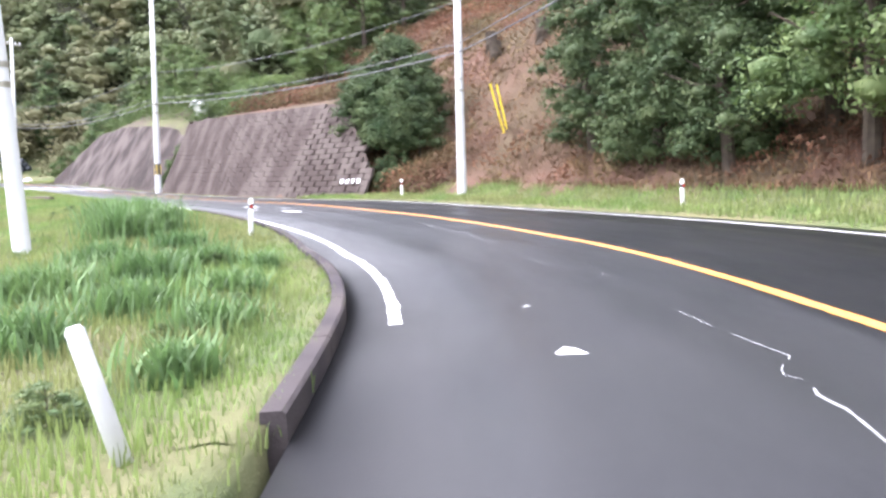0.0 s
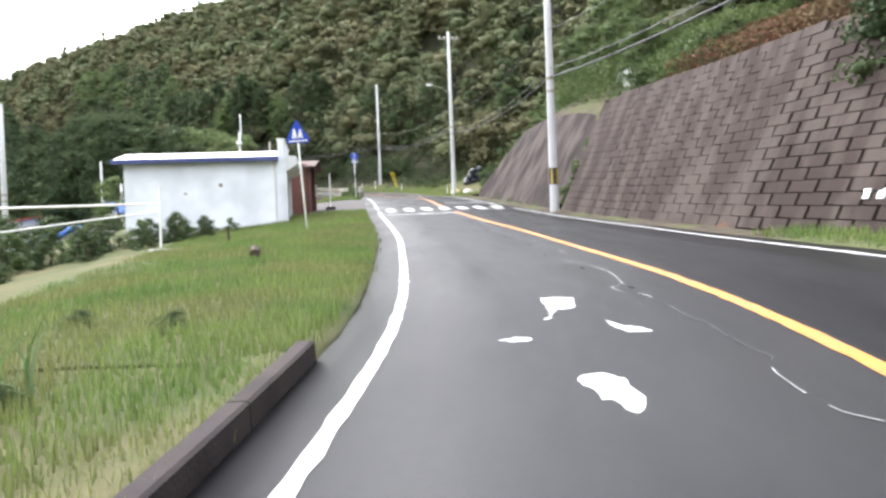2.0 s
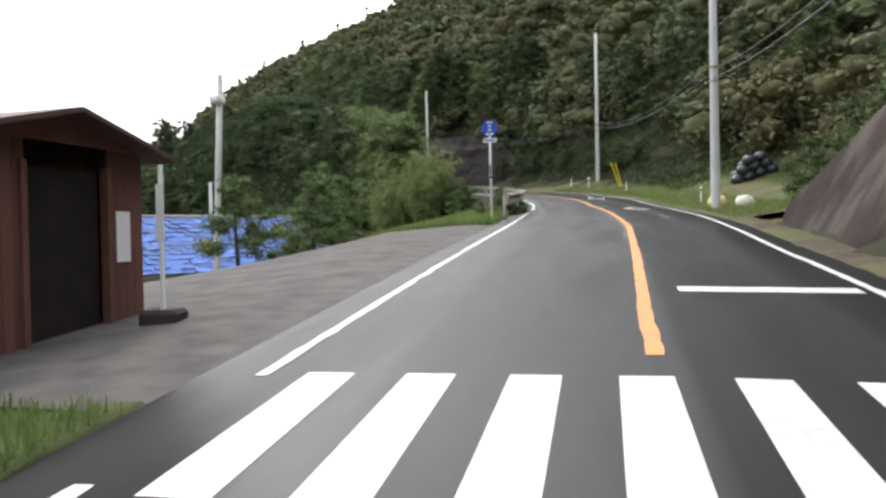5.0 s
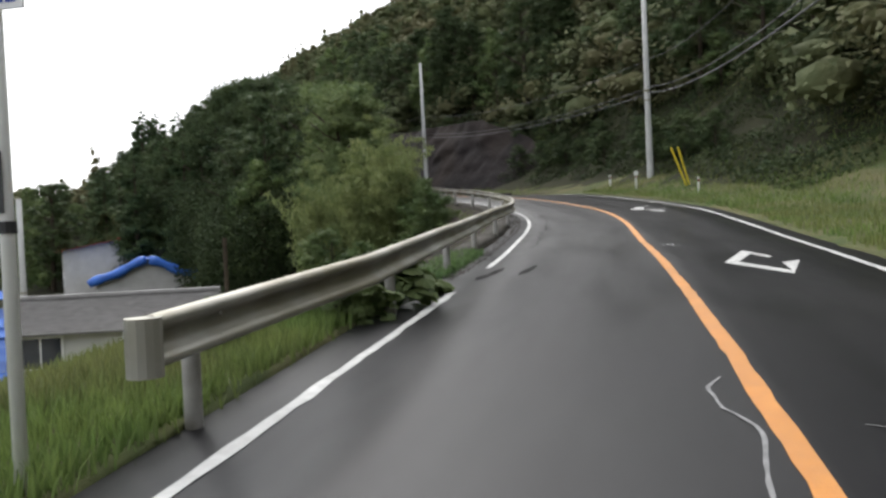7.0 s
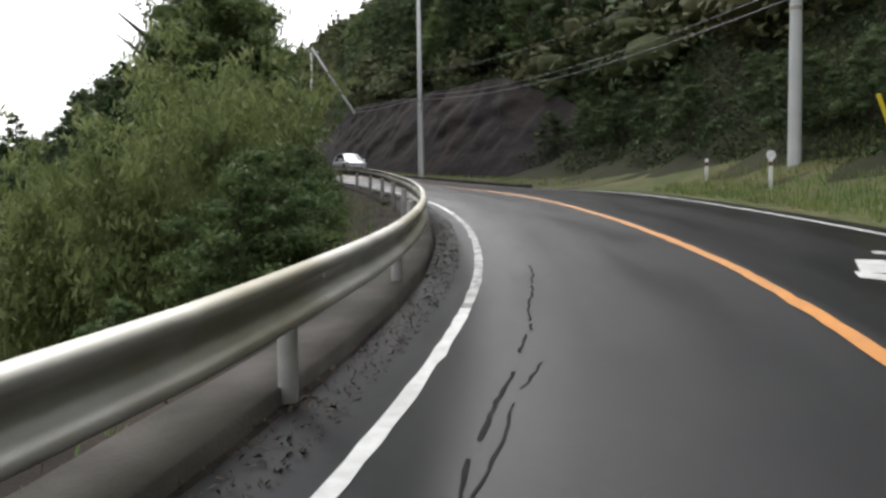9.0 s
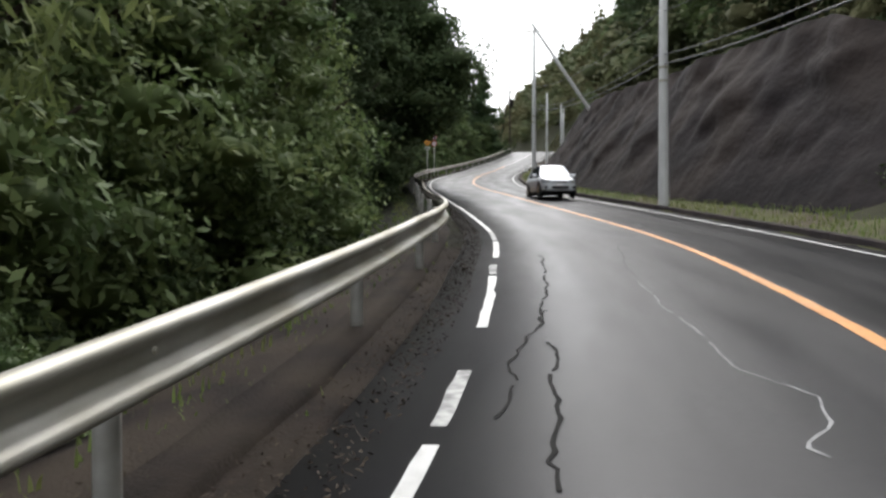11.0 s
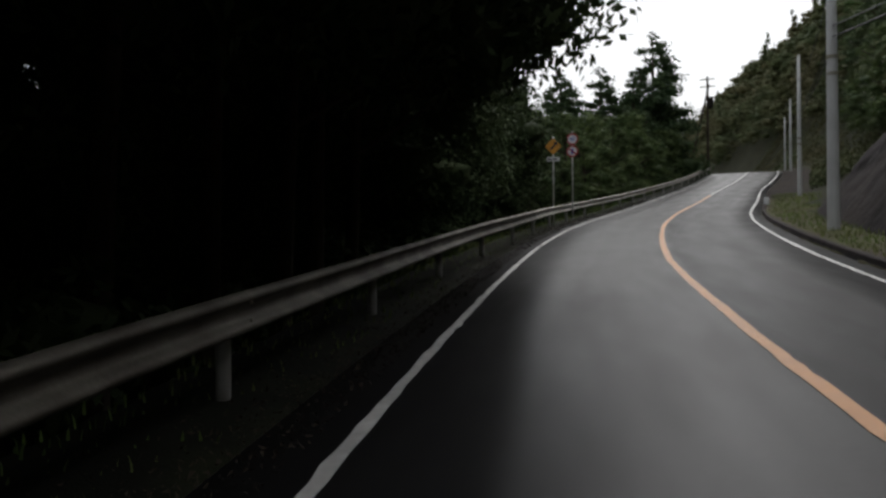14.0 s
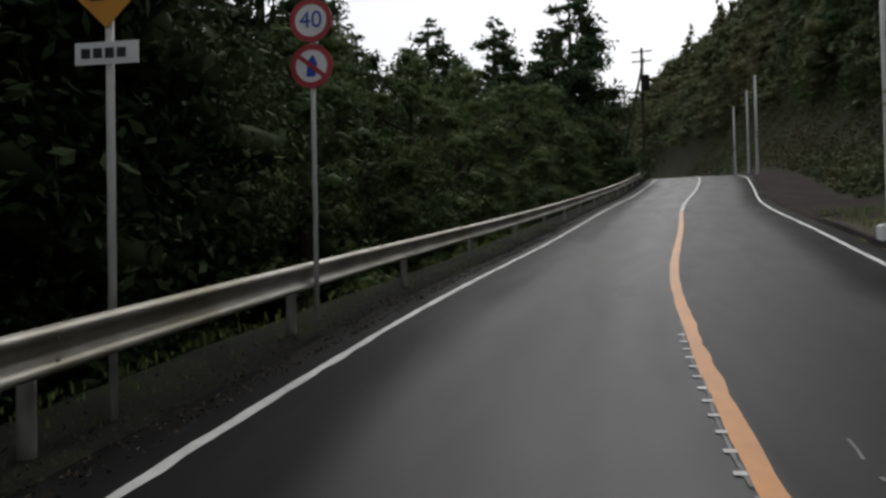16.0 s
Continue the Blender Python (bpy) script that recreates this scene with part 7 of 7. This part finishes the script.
def house(m, w, dp, h, rh, wall, roof, label, tarps=0, eave=0.5):
    root = thing("house", m, label, "house")
    for b in ((-w / 2, w / 2, -dp / 2, -dp / 2 + 0.2), (-w / 2, w / 2, dp / 2 - 0.2, dp / 2), (-w / 2, -w / 2 + 0.2, -dp / 2 + 0.2, dp / 2 - 0.2), (w / 2 - 0.2, w / 2, -dp / 2 + 0.2, dp / 2 - 0.2)):
        part("wall", bx(*b, -1.5, h), wall, root)
    for s in (-1, 1):
        bm = bmesh.new()
        n = 18
        prev = None
        for k in range(n):
            for u, dz in ((k / n, -0.03 if k == 0 else 0.0), (k / n, 0.05), ((k + 1) / n, 0.0)):
                row = [bm.verts.new((x, -s * (dp / 2 + eave) * (1 - u), h - 0.1 + rh * u + dz)) for x in (-w / 2 - eave, w / 2 + eave)]
                if prev and (prev[0].co - row[0].co).length > 1e-5:
                    bm.faces.new((prev[0], prev[1], row[1], row[0]))
                elif prev:
                    for q in row:
                        bm.verts.remove(q)
                    continue
                prev = row
        part("roof", bm, roof, root, "pitched roof in overlapping courses")
    for s in (-1, 1):
        part("gable", plate([(-dp / 2, h - 0.05), (dp / 2, h - 0.05), (0, h + rh * 0.9)], 0.15), wall, root, "", pose(s * (w / 2 - 0.1), 0, 0, 0, 0, 90))
    part("ridge", tb([(-w / 2 - eave, 0, h + rh - 0.06, 0.14), (w / 2 + eave, 0, h + rh - 0.06, 0.14)], 8), roof, root)
    for x in (-w / 4, w / 4):
        for s in (-1, 1):
            part("window", bx(x - 0.7, x + 0.7, s * dp / 2 - 0.05, s * dp / 2 + 0.05, 1.0, 2.1), SIGN_WHITE, root, "white framed window")
            part("pane", bx(x - 0.64, x - 0.03, s * dp / 2 - 0.06, s * dp / 2 + 0.06, 1.06, 2.04), GLASS, root.children[-1])
            part("pane", bx(x + 0.03, x + 0.64, s * dp / 2 - 0.06, s * dp / 2 + 0.06, 1.06, 2.04), GLASS, root.children[-1])
    return root


def tarp(m, w, d, seed, label):
    """A crumpled sheet."""
    n = 26
    g = np.linspace(-0.5, 0.5, n)
    x, y = np.meshgrid(g * w, g * d)
    z = np.array([0.13 * noise.fractal(Vector((a * 1.1 + seed, b * 1.1, 0)), 1, 2, 3) for a, b in zip(x.ravel(), y.ravel())])
    i = (np.arange(n - 1)[:, None] * n + np.arange(n - 1)[None]).ravel()
    ob = new("tarpaulin", mesh_np("tarpaulin", np.column_stack([x.ravel(), y.ravel(), z]), np.stack([i, i + 1, i + n + 1, i + n], 1), TARP, smooth=True))
    ob.matrix_basis = m
    return tagged(ob, label, "tarpaulin")


# ---- houses below the road ----
patched = house(pose(-46.2, 57.2, 1.6, 0, 0, 84), 8.8, 7.4, 2.5, 2.2, PLASTER, TILE, "low house with a roof patched by faded blue sheets")
sheet = mesh_bm("roof_patch", bx(-0.27, 0.27, -0.2, 0.2, 0, 0.025, 0.008), TARP_PATCH)
rng = random.Random(9)
for r in range(13):
    for c in range(19):
        u = (r + 0.5) / 13
        y, z = -4.2 * (1 - u), 2.4 + 2.2 * u + 0.09
        ob = part("roof_patch", sheet, TARP_PATCH, patched, "" if r + c else "faded blue plastic sheet")
        ob.matrix_basis = pose(-4.75 + c * 0.52 + 0.2 * (r % 2) + rng.uniform(-0.06, 0.06), y, z + rng.uniform(0, 0.03), 25 + rng.uniform(-5, 5), rng.uniform(-5, 5), rng.uniform(-7, 7))
house(pose(-58.0, 68.0, 2.0, 0, 0, 60.6), 6.5, 7.0, 2.3, 0.9, PLASTER, TILE, "grey tiled house below the road")
house(pose(-98.0, 79.6, 2.9, 0, 0, -12), 6.0, 8.4, 4.0, 0.8, PLASTER, REDROOF, "white house with a red roof in the valley")
SHED_AT = pose(-90.2, 79.5, 2.3, 0, 0, -15)
house(SHED_AT, 5.0, 7.0, 2.0, 1.55, PLASTER, TILE, "small shed with a pale gable in the valley")
for sd in (-1, 1):
    tarp(SHED_AT @ pose(0, sd * 2.0, 2.95, -sd * 21, 0, 0), 6.4, 4.7, 9 + sd, "bright blue tarpaulin slung over a shed roof")
    roll = new("rolled_tarpaulin", mesh_bm("rolled_tarpaulin", tb([(2.9, sd * (0.1 + 4.0 * u), 3.62 - 1.62 * u + 0.08 * math.sin(9 * u), 0.34 + 0.06 * math.sin(17 * u)) for u in (0, 0.1, 0.2, 0.3, 0.4, 0.5, 0.6, 0.7, 0.8, 0.9, 1)], 10), TARP, True))
    roll.matrix_basis = SHED_AT
    tagged(roll, "bunched blue tarpaulin hanging over a gable edge", "tarpaulin")
utility_pole(pose(-62.0, 65.6, 2.6), 6.4, "grey service pole between the houses", base=0.13, top=0.1, bands=False)
stake_z = float(drop([(-54.2, 70.7)])[0])
ob = thing("stake", pose(-54.2, 70.7, stake_z), "bare grey timber stake on the bank", "stake")
part("shaft", tb([(0, 0, -0.3, 0.09), (0.02, 0, 7.1 - stake_z, 0.08)], 8), BARK, ob)


# ---- field edge with wrapped bundles ----
def bundle(m, r, material, label, seed, name="bale"):
    bm = bmesh.new()
    bmesh.ops.create_icosphere(bm, subdivisions=3, radius=r)
    for v in bm.verts:
        n = noise.fractal(v.co * (2.2 / r) + Vector((seed, 0, 0)), 1, 2, 3)
        v.co *= 1 + 0.12 * n
        v.co.z *= 0.82
    ob = new(name, mesh_bm(name, bm, material, True))
    ob.matrix_basis = m
    return tagged(ob, label, name, "bales on the field")


for k, (ds, do, dz) in enumerate(((0, 0, 0), (0.1, 0.9, 0), (0.2, 1.8, 0), (0.1, 2.7, 0), (0.05, 0.45, 0.62), (0.15, 1.35, 0.62), (0.1, 2.25, 0.62), (0.1, 0.95, 1.2), (0.1, 1.85, 1.2), (0.9, 0.5, 0), (0.9, 1.5, 0), (0.8, 1.0, 0.6))):
    p = at(94.5 + ds, 8.9 + do * 0.75)
    bundle(pose(p[0], p[1], float(drop([p[:2]])[0]) + 0.28 + dz * 0.75, 0, 0, 40 * k), 0.38, BALE, "black wrapped bale stacked at the field edge", k)
for k, (s, o, r, m) in enumerate(((80.2, 4.15, 0.36, SACK_YELLOW), (79.0, 4.9, 0.34, SACK), (80.6, 5.3, 0.3, SACK))):
    p = at(s, o)
    bundle(pose(p[0], p[1], float(drop([p[:2]])[0]) + r * 0.7), r, m, "pale net sack lying beside the pole", 30 + k, "sack")

# ---- verge clutter ----
log_root = thing("log", on_road(36.05, -6.03, 0.06, 9), "weathered log lying across the grass", "log")
part("trunk", tb([(0, -1.1, 0.06, 0.095), (0.03, 0, 0.12, 0.1), (0, 1.1, 0.16, 0.08)], 10), BARK, log_root)
rail_root = thing("pipe_rail", on_road(41.8, -9.2, -0.6), "white pipe rail on thin posts by the field", "rail")
part("pipe", tb([(-9.0, -6.0, 1.35, 0.03), (-3, -2, 1.45, 0.03), (0.0, 0.0, 1.55, 0.03)], 8), POSTWHITE, rail_root)
part("pipe", tb([(-9.0, -6.0, 0.85, 0.02), (-3, -2, 0.9, 0.02), (0.0, 0.0, 1.35, 0.02)], 8), POSTWHITE, rail_root)
for x, y, h in ((0, 0, 2.0), (-4.5, -3.0, 1.5), (-9, -6, 1.4)):
    part("post", tb([(x, y, -0.8, 0.035), (x + 0.06, y, h, 0.03)], 8), POSTWHITE, rail_root)
slab = thing("concrete_slab", on_road(40.7, -8.6, -0.25, 20), "pale concrete slab over a drain in the grass", "slab")
part("slab", bx(-0.6, 0.6, -0.35, 0.35, -0.1, 0.12, 0.03), CONCRETE, slab)
peg = thing("stake", on_road(40.2, -7.2, -0.15), "short dark stake in the grass", "stake")
part("shaft", tb([(0, 0, -0.2, 0.035), (0, 0, 0.5, 0.03)], 7), BARK, peg)
for s, o, h in ((51.5, -17.0, 4.4), (52.8, -19.0, 4.8)):
    p = at(s, o)
    utility_pole(pose(p[0], p[1], float(drop([p[:2]])[0])), h + 1.5, "grey service pole behind the hut", base=0.12, top=0.09, bands=False)
p = at(74.0, -20.0)
utility_pole(pose(p[0], p[1], float(drop([p[:2]])[0])), 7.0, "thin pole beyond the side lane", base=0.09, top=0.07, bands=False)


def stump(s, o, r, h):
    p = at(s, o)
    root = thing("tree_stump", pose(p[0], p[1], float(drop([p[:2]])[0])), "dark cut tree stump on the bracken hillside", "stump", "stumps on the hillside")
    part("trunk", tb([(0, 0, -0.4, r * 1.3), (0.02, 0, 0.15, r * 1.05), (0, 0.03, h, r)], 12), BARK, root)


for s, o in ((30.8, 11.6), (28.6, 11.9), (31.8, 12.4)):
    stump(s, o, 0.28, 0.75)


def small_house(m):
    root = thing("shrine", m, "small white walled structure above the retaining wall", "shrine")
    part("wall", bx(-1.1, 1.1, -0.8, 0.8, -0.8, 0.75), PLASTER, root)
    for s in (-1, 1):
        part("roof", bx(-1.4, 1.4, 0, 1.25, -0.04, 0.04), ROOFWHITE, root, "pale roof", pose(0, 0, 1.2, -24 if s > 0 else 204, 0, 0))
    part("finial", tb([(0, 0, 1.1, 0.05), (0, 0, 1.6, 0.03)], 8), ROOFWHITE, root)


pp = at(52.6, 8.5)
small_house(pose(pp[0], pp[1], float(drop([pp[:2]])[0]) + 0.35, 0, 0, 30) @ Matrix.Scale(0.72, 4))


p = at(68.0, -10.6)
z = float(drop([p[:2]])[0])
root = utility_pole(pose(p[0], p[1], z, 0, 0, 120), float(p[2]) + 4.3 - z, "thin leaning service pole with a white lamp behind the shed", lean=4, base=0.09, top=0.08, bands=False)
part("lamp", bx(-0.32, 0.1, -0.14, 0.14, float(p[2]) + 3.55 - z, float(p[2]) + 3.75 - z, 0.04), SIGN_WHITE, root, "white lamp housing")


# ---- the oncoming car ----
def car(m):
    """Own axes: +y forwards, z up."""
    root = thing("car", m, "silver compact crossover car with roof rails in the opposite lane", "car")
    secs = [(-2.08, 0.66, 0.42, 0.86, 0.90), (-2.02, 0.78, 0.32, 0.95, 1.00), (-1.8, 0.85, 0.28, 0.98, 1.03), (-1.2, 0.88, 0.26, 0.96, 1.02), (-0.6, 0.885, 0.26, 0.94, 1.0), (0.0, 0.885, 0.26, 0.92, 0.98), (0.6, 0.88, 0.26, 0.905, 0.97),
            (0.98, 0.875, 0.26, 0.89, 0.965), (1.3, 0.87, 0.26, 0.86, 0.945), (1.6, 0.85, 0.25, 0.81, 0.895), (1.82, 0.81, 0.25, 0.755, 0.835), (1.94, 0.76, 0.25, 0.70, 0.775), (2.02, 0.69, 0.26, 0.65, 0.705), (2.06, 0.60, 0.29, 0.61, 0.65)]
    bm = bmesh.new()
    loops = []
    for y, w, z0, zs, z1 in secs:
        half = [(w * 0.86, z0), (w * 0.965, z0 + 0.07), (w * 0.99, z0 + (zs - z0) * 0.45), (w, z0 + (zs - z0) * 0.7), (w * 0.985, zs - 0.03), (w * 0.93, zs + 0.02), (w * 0.72, z1 - 0.012), (w * 0.36, z1 + 0.01)]
        ring = [(-x, z) for x, z in half] + [(0, z1 + 0.018)] + half[::-1]
        loops.append([bm.verts.new((x, y, z)) for x, z in ring])
    n = len(loops[0])
    for a, b in zip(loops, loops[1:]):
        for k in range(n):
            bm.faces.new((a[k], a[(k + 1) % n], b[(k + 1) % n], b[k]))
    bm.faces.new(loops[0])
    bm.faces.new(loops[-1][::-1])
    part("body", bm, CARPAINT, root, "silver painted body", smooth=True)
    low = [(0.76, 1.10, 0.96), (0.80, -0.25, 0.98), (0.79, -1.2, 1.0), (0.70, -1.95, 1.02)]
    high = [(0.58, 0.32, 1.47), (0.60, -0.3, 1.53), (0.585, -1.15, 1.51), (0.54, -1.68, 1.42)]
    bm = bmesh.new()
    grid = []
    for r in range(5):
        v = r / 4
        row = []
        for c in range(9):
            u = c / 4 - 1
            w = low[0][0] + (high[0][0] - low[0][0]) * v
            row.append(bm.verts.new((u * w, low[0][1] + (high[0][1] - low[0][1]) * v + 0.11 * (1 - u * u) * (1 - 0.4 * v), low[0][2] + (high[0][2] - low[0][2]) * v + 0.03 * (1 - u * u))))
        grid.append(row)
    for a, b in zip(grid, grid[1:]):
        for k in range(8):
            bm.faces.new((a[k], a[k + 1], b[k + 1], b[k]))
    part("windscreen", bm, SCREENGLASS, root, "windscreen with the pale sky's reflection put into its colour", smooth=True)
    bm = bmesh.new()
    bm.faces.new([bm.verts.new(q) for q in ((-low[3][0], *low[3][1:]), low[3], high[3], (-high[3][0], *high[3][1:]))])
    part("rear_window", bm, GLASS, root, "dark rear window")
    bm = bmesh.new()
    loops = []
    for (w, y, z), crown in zip([(high[0][0], high[0][1] + 0.03, high[0][2]), (0.595, 0.1, 1.505), *high[1:]], (0.035, 0.05, 0.055, 0.055, 0.04)):
        ring = [(-w - 0.02, z - 0.04), (-w - 0.01, z), (-w * 0.8, z + crown * 0.6), (0, z + crown), (w * 0.8, z + crown * 0.6), (w + 0.01, z), (w + 0.02, z - 0.04), (0, z - 0.02)]
        loops.append([bm.verts.new((x, y, q)) for x, q in ring])
    for a, b in zip(loops, loops[1:]):
        for k in range(8):
            bm.faces.new((a[k], a[(k + 1) % 8], b[(k + 1) % 8], b[k]))
    bm.faces.new(loops[0])
    bm.faces.new(loops[-1][::-1])
    part("roof", bm, CARPAINT, root, "silver roof", smooth=True)
    for s in (-1, 1):
        for a in range(3):
            bm = bmesh.new()
            bm.faces.new([bm.verts.new((s * q[0], q[1], q[2])) for q in (low[a], low[a + 1], high[a + 1], high[a])])
            part("side_window", bm, GLASS, root, "dark side window")
        for a, r, mt in ((0, 0.036, CARPAINT), (1, 0.03, PLASTIC), (2, 0.04, PLASTIC), (3, 0.06, CARPAINT)):
            part("pillar", tb([(s * low[a][0], low[a][1], low[a][2] - 0.03, r * 1.2), (s * high[a][0], high[a][1], high[a][2], r)], 8), mt, root, "windscreen pillar" if a == 0 else "")
        mirror = part("mirror", bx(s * 0.99 - 0.11, s * 0.99 + 0.11, 0.66, 0.78, 0.96, 1.10, 0.035), CARPAINT, root, "silver door mirror")
        part("mirror_arm", tb([(s * 0.84, 0.72, 0.97, 0.025), (s * 0.92, 0.72, 0.99, 0.02)], 6), PLASTIC, mirror)
        part("roof_rail", tb([(s * 0.57, -1.5, 1.5, 0.02), (s * 0.57, -1.4, 1.57, 0.022), (s * 0.575, -0.5, 1.61, 0.022), (s * 0.57, 0.0, 1.58, 0.022), (s * 0.565, 0.12, 1.51, 0.02)], 8), STEEL, root)
        bm = bmesh.new()
        edge = [((0.40, 2.068, 0.585), (0.40, 2.035, 0.70)), ((0.60, 2.064, 0.575), (0.56, 2.0, 0.735)), ((0.715, 2.0, 0.575), (0.68, 1.93, 0.765)), ((0.80, 1.85, 0.60), (0.765, 1.83, 0.79)), ((0.845, 1.66, 0.68), (0.82, 1.66, 0.815))]
        rows = [[bm.verts.new((s * q[0] * 1.012, q[1] + 0.014, q[2] + 0.008)) for q in e] for e in edge]
        for a, b in zip(rows, rows[1:]):
            bm.faces.new((a[0], a[1], b[1], b[0]))
        lens = part("headlight", bm, LAMPGLASS, root, "clear swept headlamp", smooth=True)
        part("lamp_bowl", tb([(s * 0.60, 2.0, 0.645, 0.06), (s * 0.60, 2.06, 0.645, 0.05)], 12), STEEL, lens)
        part("fog_lamp", tb([(s * 0.66, 1.92, 0.41, 0.085), (s * 0.655, 2.05, 0.41, 0.075)], 14), PLASTIC, root, "dark round fog lamp recess")
        for y in (1.28, -1.24):
            part("wheel_arch", tb([(s * 0.80, y, 0.36, 0.40), (s * 0.893, y, 0.36, 0.395)], 24), PLASTIC, root, "dark wheel arch")
            wheel = part("wheel", tb([(s * 0.70, y, 0.32, 0.30), (s * 0.71, y, 0.32, 0.325), (s * 0.89, y, 0.32, 0.325), (s * 0.905, y, 0.32, 0.30)], 22), TYRE, root, "black tyre")
            part("rim", tb([(s * 0.82, y, 0.32, 0.215), (s * 0.912, y, 0.32, 0.205)], 16), STEEL, wheel, "alloy rim")
            for k in range(5):
                a = 2 * math.pi * k / 5
                part("spoke_gap", tb([(s * 0.90, y + 0.12 * math.cos(a), 0.32 + 0.12 * math.sin(a), 0.04), (s * 0.916, y + 0.12 * math.cos(a), 0.32 + 0.12 * math.sin(a), 0.036)], 8), PLASTIC, wheel)
    part("grille", bx(-0.385, 0.385, 2.0, 2.078, 0.60, 0.68, 0.015), PLASTIC, root, "dark slotted radiator grille")
    for z in (0.625, 0.655):
        part("grille_bar", bx(-0.36, 0.36, 2.07, 2.085, z - 0.004, z + 0.004), STEEL, root)
    part("lower_grille", plate([(-0.42, 0.46), (0.42, 0.46), (0.36, 0.34), (-0.36, 0.34)], 0.07), PLASTIC, root, "dark lower air intake", pose(0, 2.1, 0))
    part("number_plate", bx(-0.16, 0.16, 2.075, 2.092, 0.485, 0.57), SIGN_WHITE, root, "plain pale number plate")
    part("sill", bx(-0.84, 0.84, -1.9, 1.95, 0.2, 0.3, 0.02), PLASTIC, root, "dark underbody")
    for s in (-1, 1):
        part("wiper", tb([(s * 0.3 - 0.25, 1.19, 0.975, 0.008), (s * 0.3 + 0.25, 1.17, 1.0, 0.008)], 5), PLASTIC, root)


car(on_road(144.2, 1.27, 0.02, 180) @ Matrix.Diagonal((0.82, 0.88, 0.88, 1)))


# ---- kerb end block at the lay-by ----
blk = thing("marker_block", on_road(189.6, 3.75, 0.0), "white painted block at the end of the kerb", "block")
part("block", bx(-0.12, 0.12, -0.3, 0.3, -0.1, 0.42, 0.03), SIGN_WHITE, blk)
lay = strip("lay_by", 198.0, 228.0, [(ro(0.0), 0.004), (lambda s: right_edge(s) + np.interp(s, [198, 203, 222, 228], [0.3, 5.5, 5.5, 0.3]), 0.08)], SHOULDER, 1.0)
tagged(new("lay_by", lay), "dark gravel lay-by beside the road", "lay-by", kind="structure")


# ---- short worn ticks along the centre line near the crest ----
for k in range(12):
    s = 177.3 + k * 0.34
    o = float(centre_w(s)) - 0.1
    patch("paint_tick", WHITE_LINE, [(s, o - 0.035), (s, o + 0.03), (s + 0.06, o + 0.03), (s + 0.06, o - 0.035)], "short worn white tick beside the centre line", 0.009)
